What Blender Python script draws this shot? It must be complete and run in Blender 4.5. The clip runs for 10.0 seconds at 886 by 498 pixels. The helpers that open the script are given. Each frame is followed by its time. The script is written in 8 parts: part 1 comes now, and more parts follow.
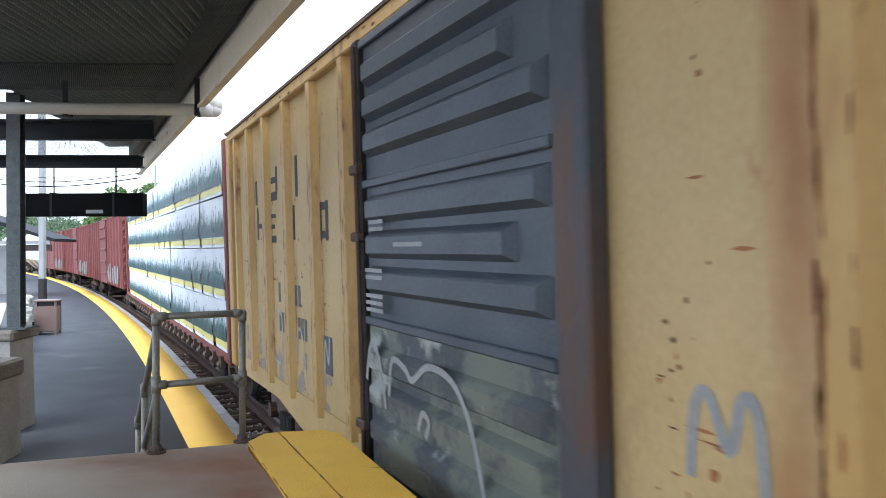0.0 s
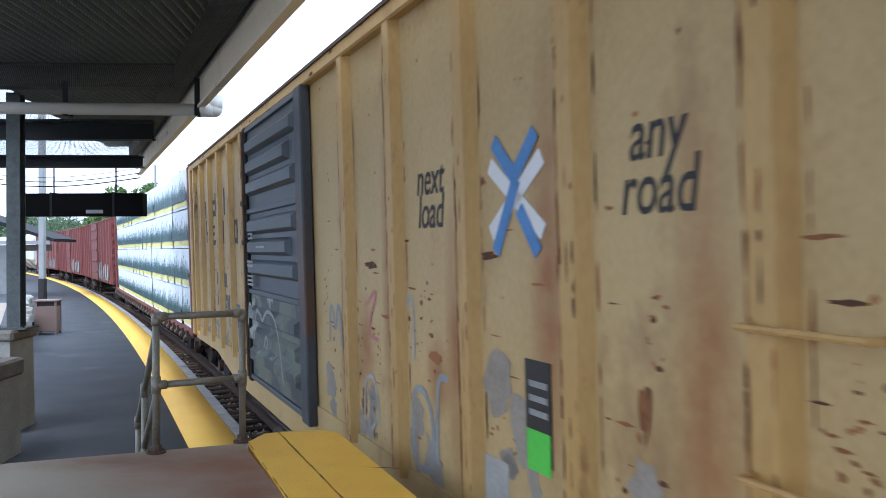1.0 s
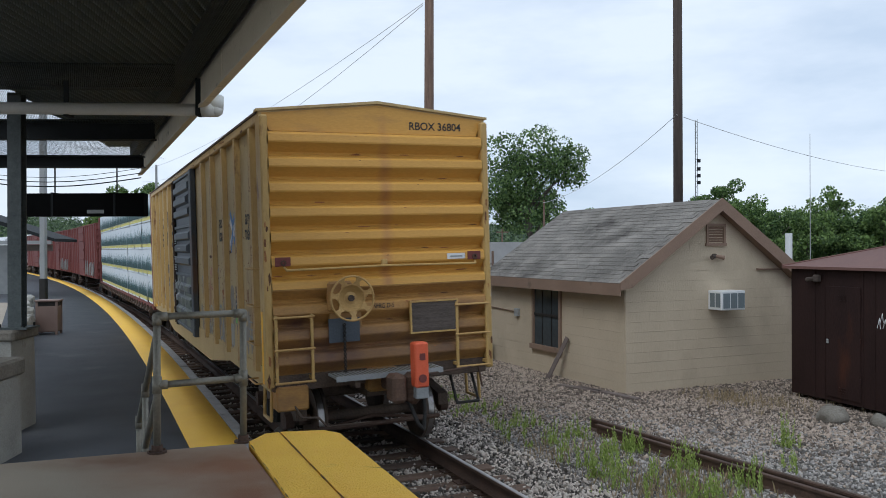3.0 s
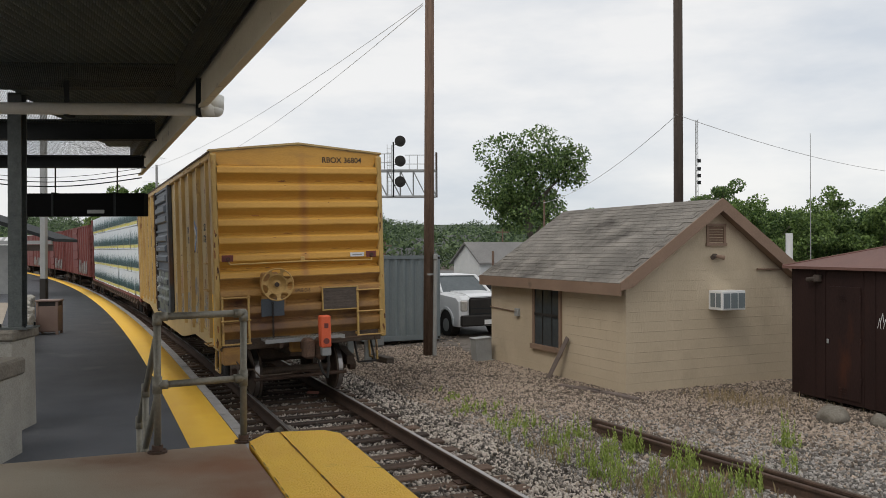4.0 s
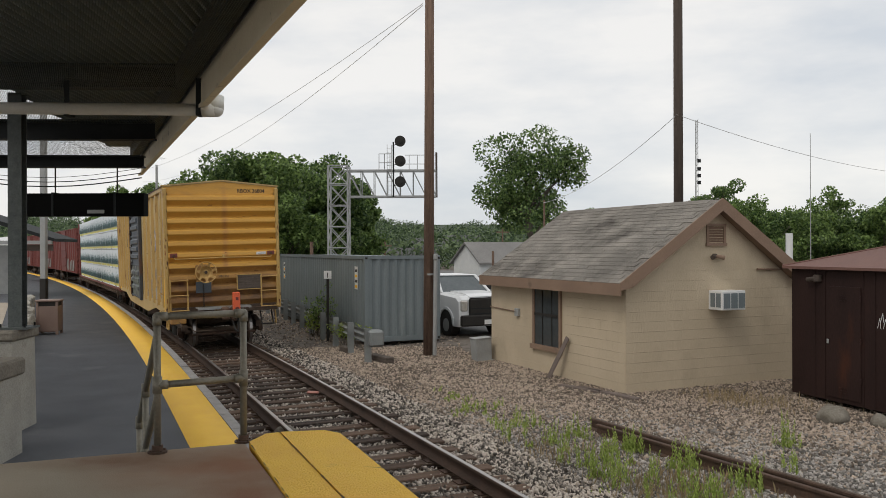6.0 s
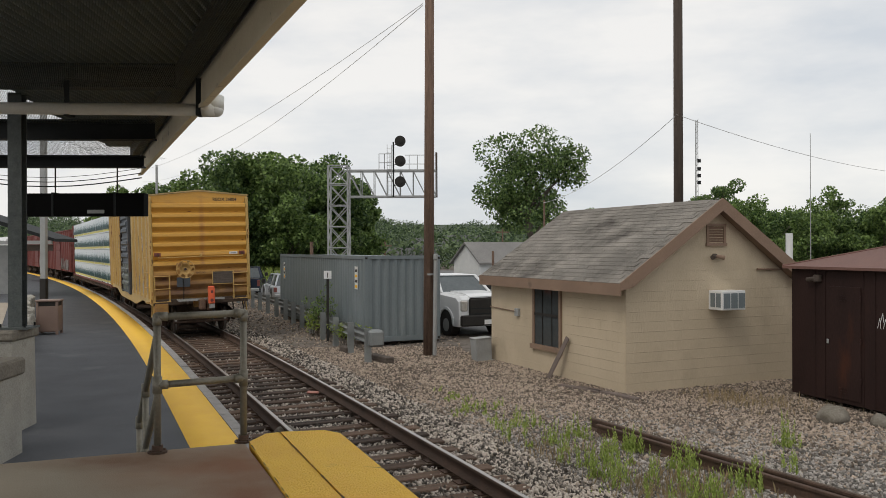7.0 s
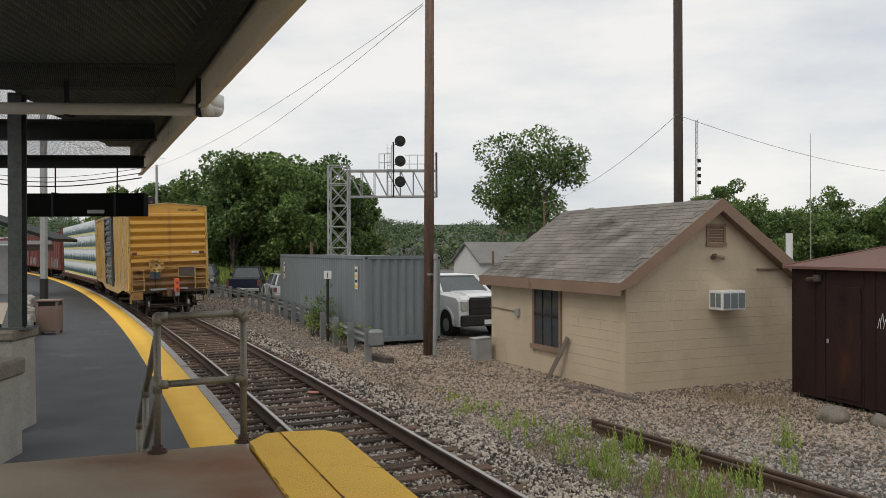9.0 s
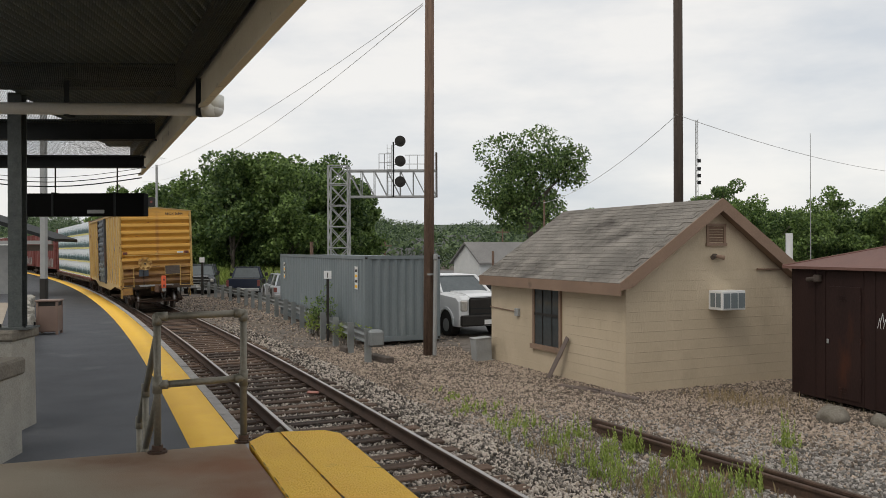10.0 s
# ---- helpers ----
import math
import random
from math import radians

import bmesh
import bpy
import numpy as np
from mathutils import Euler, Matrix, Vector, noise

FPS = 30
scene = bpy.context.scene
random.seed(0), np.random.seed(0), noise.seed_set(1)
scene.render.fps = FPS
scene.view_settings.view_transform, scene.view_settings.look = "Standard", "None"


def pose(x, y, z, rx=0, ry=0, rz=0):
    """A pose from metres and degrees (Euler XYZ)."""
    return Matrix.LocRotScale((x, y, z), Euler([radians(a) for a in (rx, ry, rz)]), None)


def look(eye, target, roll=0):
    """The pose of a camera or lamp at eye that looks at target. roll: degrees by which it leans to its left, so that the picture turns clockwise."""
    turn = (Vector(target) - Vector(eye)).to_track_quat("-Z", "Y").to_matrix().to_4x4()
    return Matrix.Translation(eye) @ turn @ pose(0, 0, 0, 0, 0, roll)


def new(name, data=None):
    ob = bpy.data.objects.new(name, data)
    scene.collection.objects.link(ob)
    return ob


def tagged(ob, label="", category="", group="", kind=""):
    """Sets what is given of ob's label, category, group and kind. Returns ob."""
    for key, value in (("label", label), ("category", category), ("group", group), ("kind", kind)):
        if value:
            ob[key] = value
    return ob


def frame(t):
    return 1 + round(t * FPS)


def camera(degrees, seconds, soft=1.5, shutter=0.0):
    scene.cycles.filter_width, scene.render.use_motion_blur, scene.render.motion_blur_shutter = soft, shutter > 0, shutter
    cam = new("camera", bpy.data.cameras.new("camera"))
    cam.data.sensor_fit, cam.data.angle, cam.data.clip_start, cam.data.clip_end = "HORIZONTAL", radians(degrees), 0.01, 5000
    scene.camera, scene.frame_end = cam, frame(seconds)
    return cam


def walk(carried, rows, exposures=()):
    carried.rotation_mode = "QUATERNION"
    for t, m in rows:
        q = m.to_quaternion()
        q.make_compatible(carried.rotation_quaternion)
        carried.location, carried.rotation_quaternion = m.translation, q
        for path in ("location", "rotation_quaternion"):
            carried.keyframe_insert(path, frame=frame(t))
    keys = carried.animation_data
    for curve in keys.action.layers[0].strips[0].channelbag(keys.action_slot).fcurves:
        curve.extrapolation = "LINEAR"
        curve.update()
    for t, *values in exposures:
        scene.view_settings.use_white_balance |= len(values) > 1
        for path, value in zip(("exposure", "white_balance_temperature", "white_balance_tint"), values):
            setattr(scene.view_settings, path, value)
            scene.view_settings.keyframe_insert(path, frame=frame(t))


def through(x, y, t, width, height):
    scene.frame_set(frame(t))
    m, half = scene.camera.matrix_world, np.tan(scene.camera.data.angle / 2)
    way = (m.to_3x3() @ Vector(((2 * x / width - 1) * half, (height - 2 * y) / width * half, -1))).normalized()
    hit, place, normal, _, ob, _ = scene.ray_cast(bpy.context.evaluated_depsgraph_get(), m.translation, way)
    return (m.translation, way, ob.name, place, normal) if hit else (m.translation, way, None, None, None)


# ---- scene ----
# camera stands on the raised end of the station platform
cam = camera(57.0, 10.0, soft=0.6, shutter=0.25)
CAM_A = look((0, 0, 2.52), (0.004, 10, 2.52), -0.187)
CAM_B = look((0, 0, 2.52), (-0.010, 10, 2.52), -0.187)
walk(cam, [(0.0, CAM_A), (1.5, CAM_A), (3.8, CAM_B), (10.0, CAM_B)],
     exposures=[(0.0, 1.74, 5550, 11), (0.5, 1.58, 5700, 12), (1.0, 1.38, 5250, 11), (1.5, 1.24, 4500, 6), (2.0, 0.92, 4480, 4), (2.5, 0.37, 4720, 10), (2.9, 0.12, 5500, 7), (3.8, 0.06, 6700, 10), (10.0, 0.06, 6900, 10)])

# ---- light: a bright overcast sky and a weak, very soft sun ----
SUN_EL, SUN_AZ = radians(52), radians(215)
world = bpy.data.worlds.new("overcast_sky")
scene.world = world
world.use_nodes = True
wn, wl = world.node_tree.nodes, world.node_tree.links
wn.clear()
w_out, w_bg, w_mix = wn.new("ShaderNodeOutputWorld"), wn.new("ShaderNodeBackground"), wn.new("ShaderNodeMix")
w_sky, w_co, w_map, w_no, w_ramp = (wn.new("ShaderNodeTexSky"), wn.new("ShaderNodeTexCoord"), wn.new("ShaderNodeMapping"),
                                    wn.new("ShaderNodeTexNoise"), wn.new("ShaderNodeValToRGB"))
w_sky.sky_type, w_sky.sun_disc, w_sky.sun_elevation, w_sky.sun_rotation = "NISHITA", False, SUN_EL, SUN_AZ
w_map.inputs["Scale"].default_value = (1.0, 1.0, 3.2)
w_no.inputs["Scale"].default_value, w_no.inputs["Detail"].default_value, w_no.inputs["Roughness"].default_value = 2.2, 6, 0.55
w_ramp.color_ramp.elements[0].position, w_ramp.color_ramp.elements[0].color = 0.38, (6.3, 6.85, 7.6, 1)
w_ramp.color_ramp.elements[1].position, w_ramp.color_ramp.elements[1].color = 0.60, (8.9, 9.0, 9.15, 1)
w_mix.data_type = "RGBA"
w_mix.inputs["Factor"].default_value = 0.90
wl.new(w_co.outputs["Generated"], w_map.inputs["Vector"])
wl.new(w_map.outputs["Vector"], w_no.inputs["Vector"])
wl.new(w_no.outputs["Fac"], w_ramp.inputs["Fac"])
wl.new(w_sky.outputs["Color"], w_mix.inputs["A"])
wl.new(w_ramp.outputs["Color"], w_mix.inputs["B"])
wl.new(w_mix.outputs["Result"], w_bg.inputs["Color"])
w_bg.inputs["Strength"].default_value = 0.10
wl.new(w_bg.outputs["Background"], w_out.inputs["Surface"])

sun = new("sun", bpy.data.lights.new("sun", "SUN"))
sun.data.energy, sun.data.angle, sun.data.color = 0.9, radians(25), (1.0, 0.96, 0.9)
sun.matrix_world = look((math.sin(SUN_AZ) * math.cos(SUN_EL) * 50, math.cos(SUN_AZ) * math.cos(SUN_EL) * 50, math.sin(SUN_EL) * 50), (0, 0, 0))

# ---- materials ----
def surface(name, c1, c2, scale=6.0, rough=0.7, metal=0.0, bump=0.15, fine=60.0, stain=None, stain_scale=1.5, stain_at=0.6,
            stretch=(1, 1, 1), island=0.0, obj_random=0.0, rough_var=0.1, stain_soft=0.12, spec=0.5, stain2=None, stain2_scale=4.0, stain2_at=0.66, world=False):
    """Two tones mixed by coarse and fine noise, an optional stain with its own shape, and a fine relief."""
    m = bpy.data.materials.new(name)
    m.use_nodes = True
    n, l = m.node_tree.nodes, m.node_tree.links
    b = n["Principled BSDF"]
    co, mp = n.new("ShaderNodeTexCoord"), n.new("ShaderNodeMapping")
    mp.inputs["Scale"].default_value = stretch
    if world:
        l.new(n.new("ShaderNodeNewGeometry").outputs["Position"], mp.inputs["Vector"])
    else:
        l.new(co.outputs["Object"], mp.inputs["Vector"])
    big, small = n.new("ShaderNodeTexNoise"), n.new("ShaderNodeTexNoise")
    big.inputs["Scale"].default_value, big.inputs["Detail"].default_value = scale, 5
    small.inputs["Scale"].default_value, small.inputs["Detail"].default_value = fine, 4
    l.new(mp.outputs["Vector"], big.inputs["Vector"])
    l.new(mp.outputs["Vector"], small.inputs["Vector"])
    av = n.new("ShaderNodeMath")
    av.operation = "MULTIPLY_ADD"
    av.inputs[1].default_value = 0.45
    l.new(small.outputs["Fac"], av.inputs[0])
    half = n.new("ShaderNodeMath")
    half.operation = "MULTIPLY"
    half.inputs[1].default_value = 0.55
    l.new(big.outputs["Fac"], half.inputs[0])
    l.new(half.outputs[0], av.inputs[2])
    fac = av.outputs[0]
    for want, node, sock in ((island, "ShaderNodeNewGeometry", "Random Per Island"), (obj_random, "ShaderNodeObjectInfo", "Random")):
        if want:
            g, ma, sub = n.new(node), n.new("ShaderNodeMath"), n.new("ShaderNodeMath")
            sub.operation, sub.inputs[1].default_value = "SUBTRACT", 0.5
            l.new(g.outputs[sock], sub.inputs[0])
            ma.operation, ma.inputs[1].default_value = "MULTIPLY_ADD", want
            l.new(sub.outputs[0], ma.inputs[0])
            l.new(fac, ma.inputs[2])
            fac = ma.outputs[0]
    ramp = n.new("ShaderNodeValToRGB")
    ramp.color_ramp.elements[0].position, ramp.color_ramp.elements[0].color = 0.3, (*c1, 1)
    ramp.color_ramp.elements[1].position, ramp.color_ramp.elements[1].color = 0.7, (*c2, 1)
    l.new(fac, ramp.inputs["Fac"])
    colour = ramp.outputs["Color"]
    for stain, stain_scale, stain_at in ((stain, stain_scale, stain_at), (stain2, stain2_scale, stain2_at)):
        if not stain:
            continue
        s, sr, mx = n.new("ShaderNodeTexNoise"), n.new("ShaderNodeValToRGB"), n.new("ShaderNodeMix")
        s.inputs["Scale"].default_value, s.inputs["Detail"].default_value, s.inputs["Roughness"].default_value = stain_scale, 8, 0.65
        l.new(mp.outputs["Vector"], s.inputs["Vector"])
        sr.color_ramp.elements[0].position, sr.color_ramp.elements[1].position = stain_at, stain_at + stain_soft
        l.new(s.outputs["Fac"], sr.inputs["Fac"])
        mx.data_type = "RGBA"
        l.new(sr.outputs["Color"], mx.inputs["Factor"])
        l.new(colour, mx.inputs["A"])
        mx.inputs["B"].default_value = (*stain, 1)
        colour = mx.outputs["Result"]
    l.new(colour, b.inputs["Base Color"])
    rr = n.new("ShaderNodeMath")
    rr.operation, rr.inputs[1].default_value, rr.inputs[2].default_value = "MULTIPLY_ADD", rough_var, rough - rough_var / 2
    l.new(big.outputs["Fac"], rr.inputs[0])
    l.new(rr.outputs[0], b.inputs["Roughness"])
    b.inputs["Metallic"].default_value = metal
    b.inputs["Specular IOR Level"].default_value = spec
    if bump:
        bp = n.new("ShaderNodeBump")
        bp.inputs["Strength"].default_value, bp.inputs["Distance"].default_value = bump, 0.02
        l.new(small.outputs["Fac"], bp.inputs["Height"])
        l.new(bp.outputs["Normal"], b.inputs["Normal"])
    return m


M_GROUND = surface("gravel_ground", (0.035, 0.029, 0.024), (0.26, 0.22, 0.185), 3.0, 0.95, bump=1.0, fine=30, stain=(0.16, 0.13, 0.10), stain_scale=0.35, stain_at=0.52)
M_STONE = surface("crushed_stone", (0.105, 0.097, 0.088), (0.44, 0.405, 0.37), 0.6, 0.9, bump=0.4, fine=40, island=0.65)
M_STONE_WARM = surface("brown_gravel", (0.10, 0.077, 0.059), (0.45, 0.36, 0.283), 0.6, 0.9, bump=0.4, fine=40, island=0.65)
M_TIE = surface("creosoted_timber", (0.034, 0.023, 0.017), (0.165, 0.104, 0.070), 3, 0.9, bump=0.8, fine=30, stretch=(0.25, 3, 3), obj_random=0.35)
M_RUST = surface("rusty_steel", (0.045, 0.028, 0.021), (0.125, 0.074, 0.050), 4, 0.8, 0.2, 0.4, 50)
M_RAILHEAD = surface("worn_rail_top", (0.40, 0.38, 0.36), (0.60, 0.58, 0.56), 5, 0.36, 0.9, 0.1, 80)
M_ASPHALT = surface("platform_asphalt", (0.055, 0.060, 0.068), (0.105, 0.110, 0.120), 1.4, 0.85, bump=0.35, fine=140, stain=(0.12, 0.125, 0.135), stain_scale=0.8, stain_at=0.6)
M_LOT = surface("parking_asphalt", (0.10, 0.10, 0.10), (0.17, 0.165, 0.16), 0.4, 0.9, bump=0.3, fine=60)
M_YELLOW = surface("yellow_platform_paint", (0.86, 0.465, 0.030), (0.95, 0.585, 0.055), 3, 0.62, bump=0.6, fine=70, stain=(0.50, 0.31, 0.05), stain_scale=3.4, stain_at=0.64)
M_GRANITE = surface("weathered_edge_stone", (0.20, 0.19, 0.18), (0.40, 0.38, 0.36), 4, 0.85, bump=0.5, fine=45, stretch=(1, 1, 1), stain=(0.10, 0.09, 0.08), stain_scale=5, stain_at=0.62)
M_DECK = surface("worn_deck_coating", (0.25, 0.208, 0.150), (0.41, 0.345, 0.258), 1.1, 0.75, bump=0.25, fine=110, stain=(0.21, 0.12, 0.07), stain_scale=0.9, stain_at=0.55, stain_soft=0.25)
M_CONC = surface("concrete", (0.24, 0.23, 0.20), (0.46, 0.44, 0.39), 2.2, 0.9, bump=0.5, fine=55, stain=(0.17, 0.155, 0.125), stain_scale=2, stain_at=0.58)
M_GALV = surface("galvanised_pipe", (0.17, 0.158, 0.125), (0.29, 0.27, 0.22), 7, 0.55, 0.5, 0.15, 60, stain=(0.17, 0.10, 0.06), stain_scale=5, stain_at=0.6, stain_soft=0.2)
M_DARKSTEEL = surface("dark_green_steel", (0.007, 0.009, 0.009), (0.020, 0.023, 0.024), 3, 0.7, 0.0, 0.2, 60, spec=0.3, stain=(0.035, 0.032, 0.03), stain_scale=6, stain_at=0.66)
M_COLUMN = surface("mottled_green_column_paint", (0.055, 0.066, 0.066), (0.12, 0.135, 0.13), 9, 0.6, 0.0, 0.3, 40, stain=(0.20, 0.20, 0.17), stain_scale=14, stain_at=0.64)
M_DECKPAN = surface("dark_roof_decking", (0.115, 0.142, 0.135), (0.25, 0.285, 0.27), 2, 0.55, 0.0, 0.2, 50)
M_NET = surface("dark_bird_netting", (0.040, 0.052, 0.047), (0.080, 0.098, 0.088), 3, 0.6, 0.0, 0.0, 40)
M_FASCIA = surface("weathered_tan_fascia", (0.74, 0.64, 0.46), (0.84, 0.76, 0.58), 2, 0.8, 0.0, 0.3, 40, stain=(0.20, 0.15, 0.09), stain_scale=3, stain_at=0.62)
M_FASCIADARK = surface("grey_brown_upper_fascia", (0.36, 0.335, 0.28), (0.52, 0.49, 0.42), 2, 0.8, 0.0, 0.3, 40, stain=(0.20, 0.17, 0.12), stain_scale=3, stain_at=0.6)
M_PVC = surface("grey_white_drain_pipe", (0.66, 0.65, 0.60), (0.80, 0.79, 0.74), 3, 0.5, 0.0, 0.05, 60, stain=(0.26, 0.24, 0.2), stain_scale=3, stain_at=0.63)
M_BLOCK = surface("tan_painted_block", (0.455, 0.372, 0.262), (0.575, 0.475, 0.345), 1.3, 0.85, 0.0, 0.5, 45, stain=(0.37, 0.295, 0.205), stain_scale=0.55, stain_at=0.55, stain_soft=0.25, obj_random=0.05, stain2=(0.30, 0.235, 0.165), stain2_scale=2.6, stain2_at=0.67, world=True, stretch=(1, 1, 0.7))
M_TRIM = surface("brown_painted_trim", (0.20, 0.13, 0.09), (0.27, 0.18, 0.125), 2, 0.7, 0.0, 0.2, 50, stain=(0.15, 0.10, 0.07), stain_scale=3, stain_at=0.6)
M_SHINGLE = surface("worn_roof_shingle", (0.085, 0.076, 0.066), (0.30, 0.275, 0.24), 1.1, 0.95, 0.0, 0.9, 26, obj_random=0.09, stain=(0.060, 0.052, 0.044), stain_scale=0.65, stain_at=0.53, stain_soft=0.16, stain2=(0.33, 0.31, 0.27), stain2_scale=7, stain2_at=0.66, world=True)
M_BOX = surface("weathered_yellow_car_paint", (0.40, 0.28, 0.110), (0.54, 0.40, 0.185), 1.6, 0.55, 0.0, 0.12, 40, stain=(0.30, 0.185, 0.08), stain_scale=1.3, stain_at=0.57, stain_soft=0.16, stretch=(1, 1, 0.6), stain2=(0.30, 0.13, 0.045), stain2_scale=3.6, stain2_at=0.645)
M_BOXPOST = surface("yellow_post_paint", (0.41, 0.255, 0.075), (0.53, 0.35, 0.12), 2, 0.5, 0.0, 0.12, 40, stain=(0.38, 0.22, 0.07), stain_scale=2.2, stain_at=0.56, stretch=(1, 1, 0.35), stain2=(0.17, 0.07, 0.025), stain2_scale=4.2, stain2_at=0.59)
M_ENDPAINT = surface("yellow_end_paint", (0.51, 0.262, 0.044), (0.64, 0.350, 0.070), 1.5, 0.5, 0.0, 0.12, 40, stain=(0.40, 0.215, 0.06), stain_scale=1.3, stain_at=0.56, stain_soft=0.16, stretch=(0.4, 1, 1.5), stain2=(0.25, 0.11, 0.04), stain2_scale=3.0, stain2_at=0.66)
M_DOOR = surface("dark_blue_grey_door", (0.038, 0.049, 0.062), (0.080, 0.096, 0.116), 2, 0.5, 0.0, 0.15, 40, stain=(0.12, 0.115, 0.11), stain_scale=1.5, stain_at=0.62)
M_BLACK = surface("black_grime", (0.010, 0.009, 0.008), (0.030, 0.026, 0.022), 4, 0.75, 0.1, 0.3, 50)
M_UNDER = surface("rusty_running_gear", (0.045, 0.032, 0.025), (0.15, 0.105, 0.075), 4, 0.8, 0.2, 0.4, 40)
M_COUPLER = surface("rusty_cast_coupler", (0.055, 0.032, 0.022), (0.17, 0.10, 0.065), 5, 0.8, 0.1, 0.5, 40)
M_WHEEL = surface("bright_wheel_tread", (0.22, 0.20, 0.19), (0.5, 0.48, 0.46), 6, 0.35, 0.9, 0.1, 60)
M_RED = surface("faded_red_brown_paint", (0.13, 0.030, 0.026), (0.20, 0.055, 0.045), 0.8, 0.7, 0.0, 0.2, 30, stain=(0.09, 0.03, 0.028), stain_scale=0.8, stain_at=0.6)
M_WRAP = surface("white_lumber_wrap", (0.70, 0.76, 0.80), (0.85, 0.89, 0.91), 2.5, 0.5, 0.0, 0.5, 9, stain=(0.50, 0.62, 0.66), stain_scale=3.0, stain_at=0.60, stain_soft=0.15)
M_WRAPGREEN = surface("dark_teal_wrap_print", (0.008, 0.045, 0.048), (0.030, 0.095, 0.095), 3, 0.5, 0.0, 0.3, 20)
M_WRAPPALE = surface("pale_teal_wrap_print", (0.07, 0.17, 0.18), (0.15, 0.27, 0.29), 3, 0.5, 0.0, 0.3, 20)
M_WRAPYEL = surface("yellow_wrap_band", (0.66, 0.60, 0.13), (0.82, 0.76, 0.26), 3, 0.5, 0.0, 0.3, 20)
M_CONT = surface("grey_container_paint", (0.135, 0.165, 0.175), (0.19, 0.22, 0.23), 1.5, 0.6, 0.0, 0.12, 40, stain=(0.24, 0.26, 0.26), stain_scale=1.4, stain_at=0.6, stain_soft=0.25, stretch=(1, 1, 0.4))
M_SHED = surface("dark_red_brown_shed_paint", (0.017, 0.0090, 0.0080), (0.037, 0.0185, 0.0155), 2, 0.75, 0.0, 0.15, 40, spec=0.2, stain=(0.06, 0.022, 0.013), stain_scale=1.2, stain_at=0.60, stretch=(1, 1, 0.3))
M_SHEDROOF = surface("faded_red_metal_roof", (0.125, 0.060, 0.048), (0.19, 0.098, 0.078), 1.5, 0.7, 0.0, 0.1, 40)
M_POLE = surface("weathered_wood_pole", (0.070, 0.043, 0.032), (0.27, 0.175, 0.125), 3, 0.9, 0.0, 0.8, 40, stretch=(4, 4, 0.25))
M_POLEDARK = surface("dark_wood_pole", (0.04, 0.03, 0.025), (0.10, 0.075, 0.06), 3, 0.9, 0.0, 0.8, 40, stretch=(4, 4, 0.25))
M_GREYSTEEL = surface("light_grey_steel", (0.26, 0.27, 0.27), (0.38, 0.385, 0.375), 3, 0.6, 0.2, 0.1, 50, stain=(0.2, 0.17, 0.14), stain_scale=3, stain_at=0.65)
M_GUARD = surface("galvanised_guardrail", (0.20, 0.215, 0.215), (0.31, 0.325, 0.32), 3, 0.5, 0.5, 0.1, 50)
M_BARK = surface("tree_bark", (0.06, 0.048, 0.038), (0.16, 0.135, 0.11), 4, 0.9, 0.0, 0.8, 30, stretch=(3, 3, 0.5))


def leafy(name, c1, c2, scale, through=0.4):
    """Foliage that lets some light through."""
    m = surface(name, c1, c2, scale, 0.55, 0.0, 0.0, 8, island=0.8)
    n, l = m.node_tree.nodes, m.node_tree.links
    b, out = n["Principled BSDF"], n["Material Output"]
    tr, mx = n.new("ShaderNodeBsdfTranslucent"), n.new("ShaderNodeMixShader")
    l.new(b.inputs["Base Color"].links[0].from_socket, tr.inputs["Color"])
    mx.inputs["Fac"].default_value = through
    l.new(b.outputs[0], mx.inputs[1])
    l.new(tr.outputs[0], mx.inputs[2])
    l.new(mx.outputs[0], out.inputs["Surface"])
    return m


M_LEAF = leafy("green_leaves", (0.060, 0.110, 0.028), (0.22, 0.32, 0.092), 0.5)
M_LEAFDARK = leafy("dark_green_leaves", (0.046, 0.092, 0.028), (0.19, 0.28, 0.085), 0.3)
M_FAR = leafy("distant_woods", (0.034, 0.064, 0.028), (0.125, 0.18, 0.078), 0.08, 0.25)
M_HILL = surface("dark_wooded_ground", (0.018, 0.032, 0.014), (0.045, 0.07, 0.033), 0.05, 0.9, 0.0, 0.0, 0.5)
M_GRASS = leafy("weeds", (0.20, 0.27, 0.05), (0.38, 0.47, 0.12), 2, 0.35)
M_STRAW = surface("dry_grass", (0.22, 0.17, 0.09), (0.36, 0.27, 0.16), 2, 0.8, 0.0, 0.0, 20, island=0.6)
M_WHITE = surface("white_paint", (0.62, 0.63, 0.63), (0.76, 0.76, 0.75), 2, 0.4, 0.0, 0.03, 40)
M_ORANGE = surface("orange_red_plastic", (0.68, 0.10, 0.035), (0.80, 0.15, 0.06), 3, 0.5, 0.0, 0.05, 40, stain=(0.45, 0.07, 0.04), stain_scale=5, stain_at=0.62)
M_BIN = surface("brown_bin_panel", (0.16, 0.105, 0.085), (0.22, 0.15, 0.12), 3, 0.6, 0.0, 0.1, 60)
M_INK = surface("black_stencil_paint", (0.012, 0.012, 0.012), (0.03, 0.028, 0.026), 8, 0.6, 0.0, 0.0, 40)
M_BLUE = surface("blue_stencil_paint", (0.05, 0.17, 0.42), (0.09, 0.25, 0.55), 5, 0.5, 0.0, 0.0, 40)
M_TAG = surface("grey_spray_paint", (0.21, 0.22, 0.22), (0.34, 0.35, 0.34), 5, 0.6, 0.0, 0.0, 40)
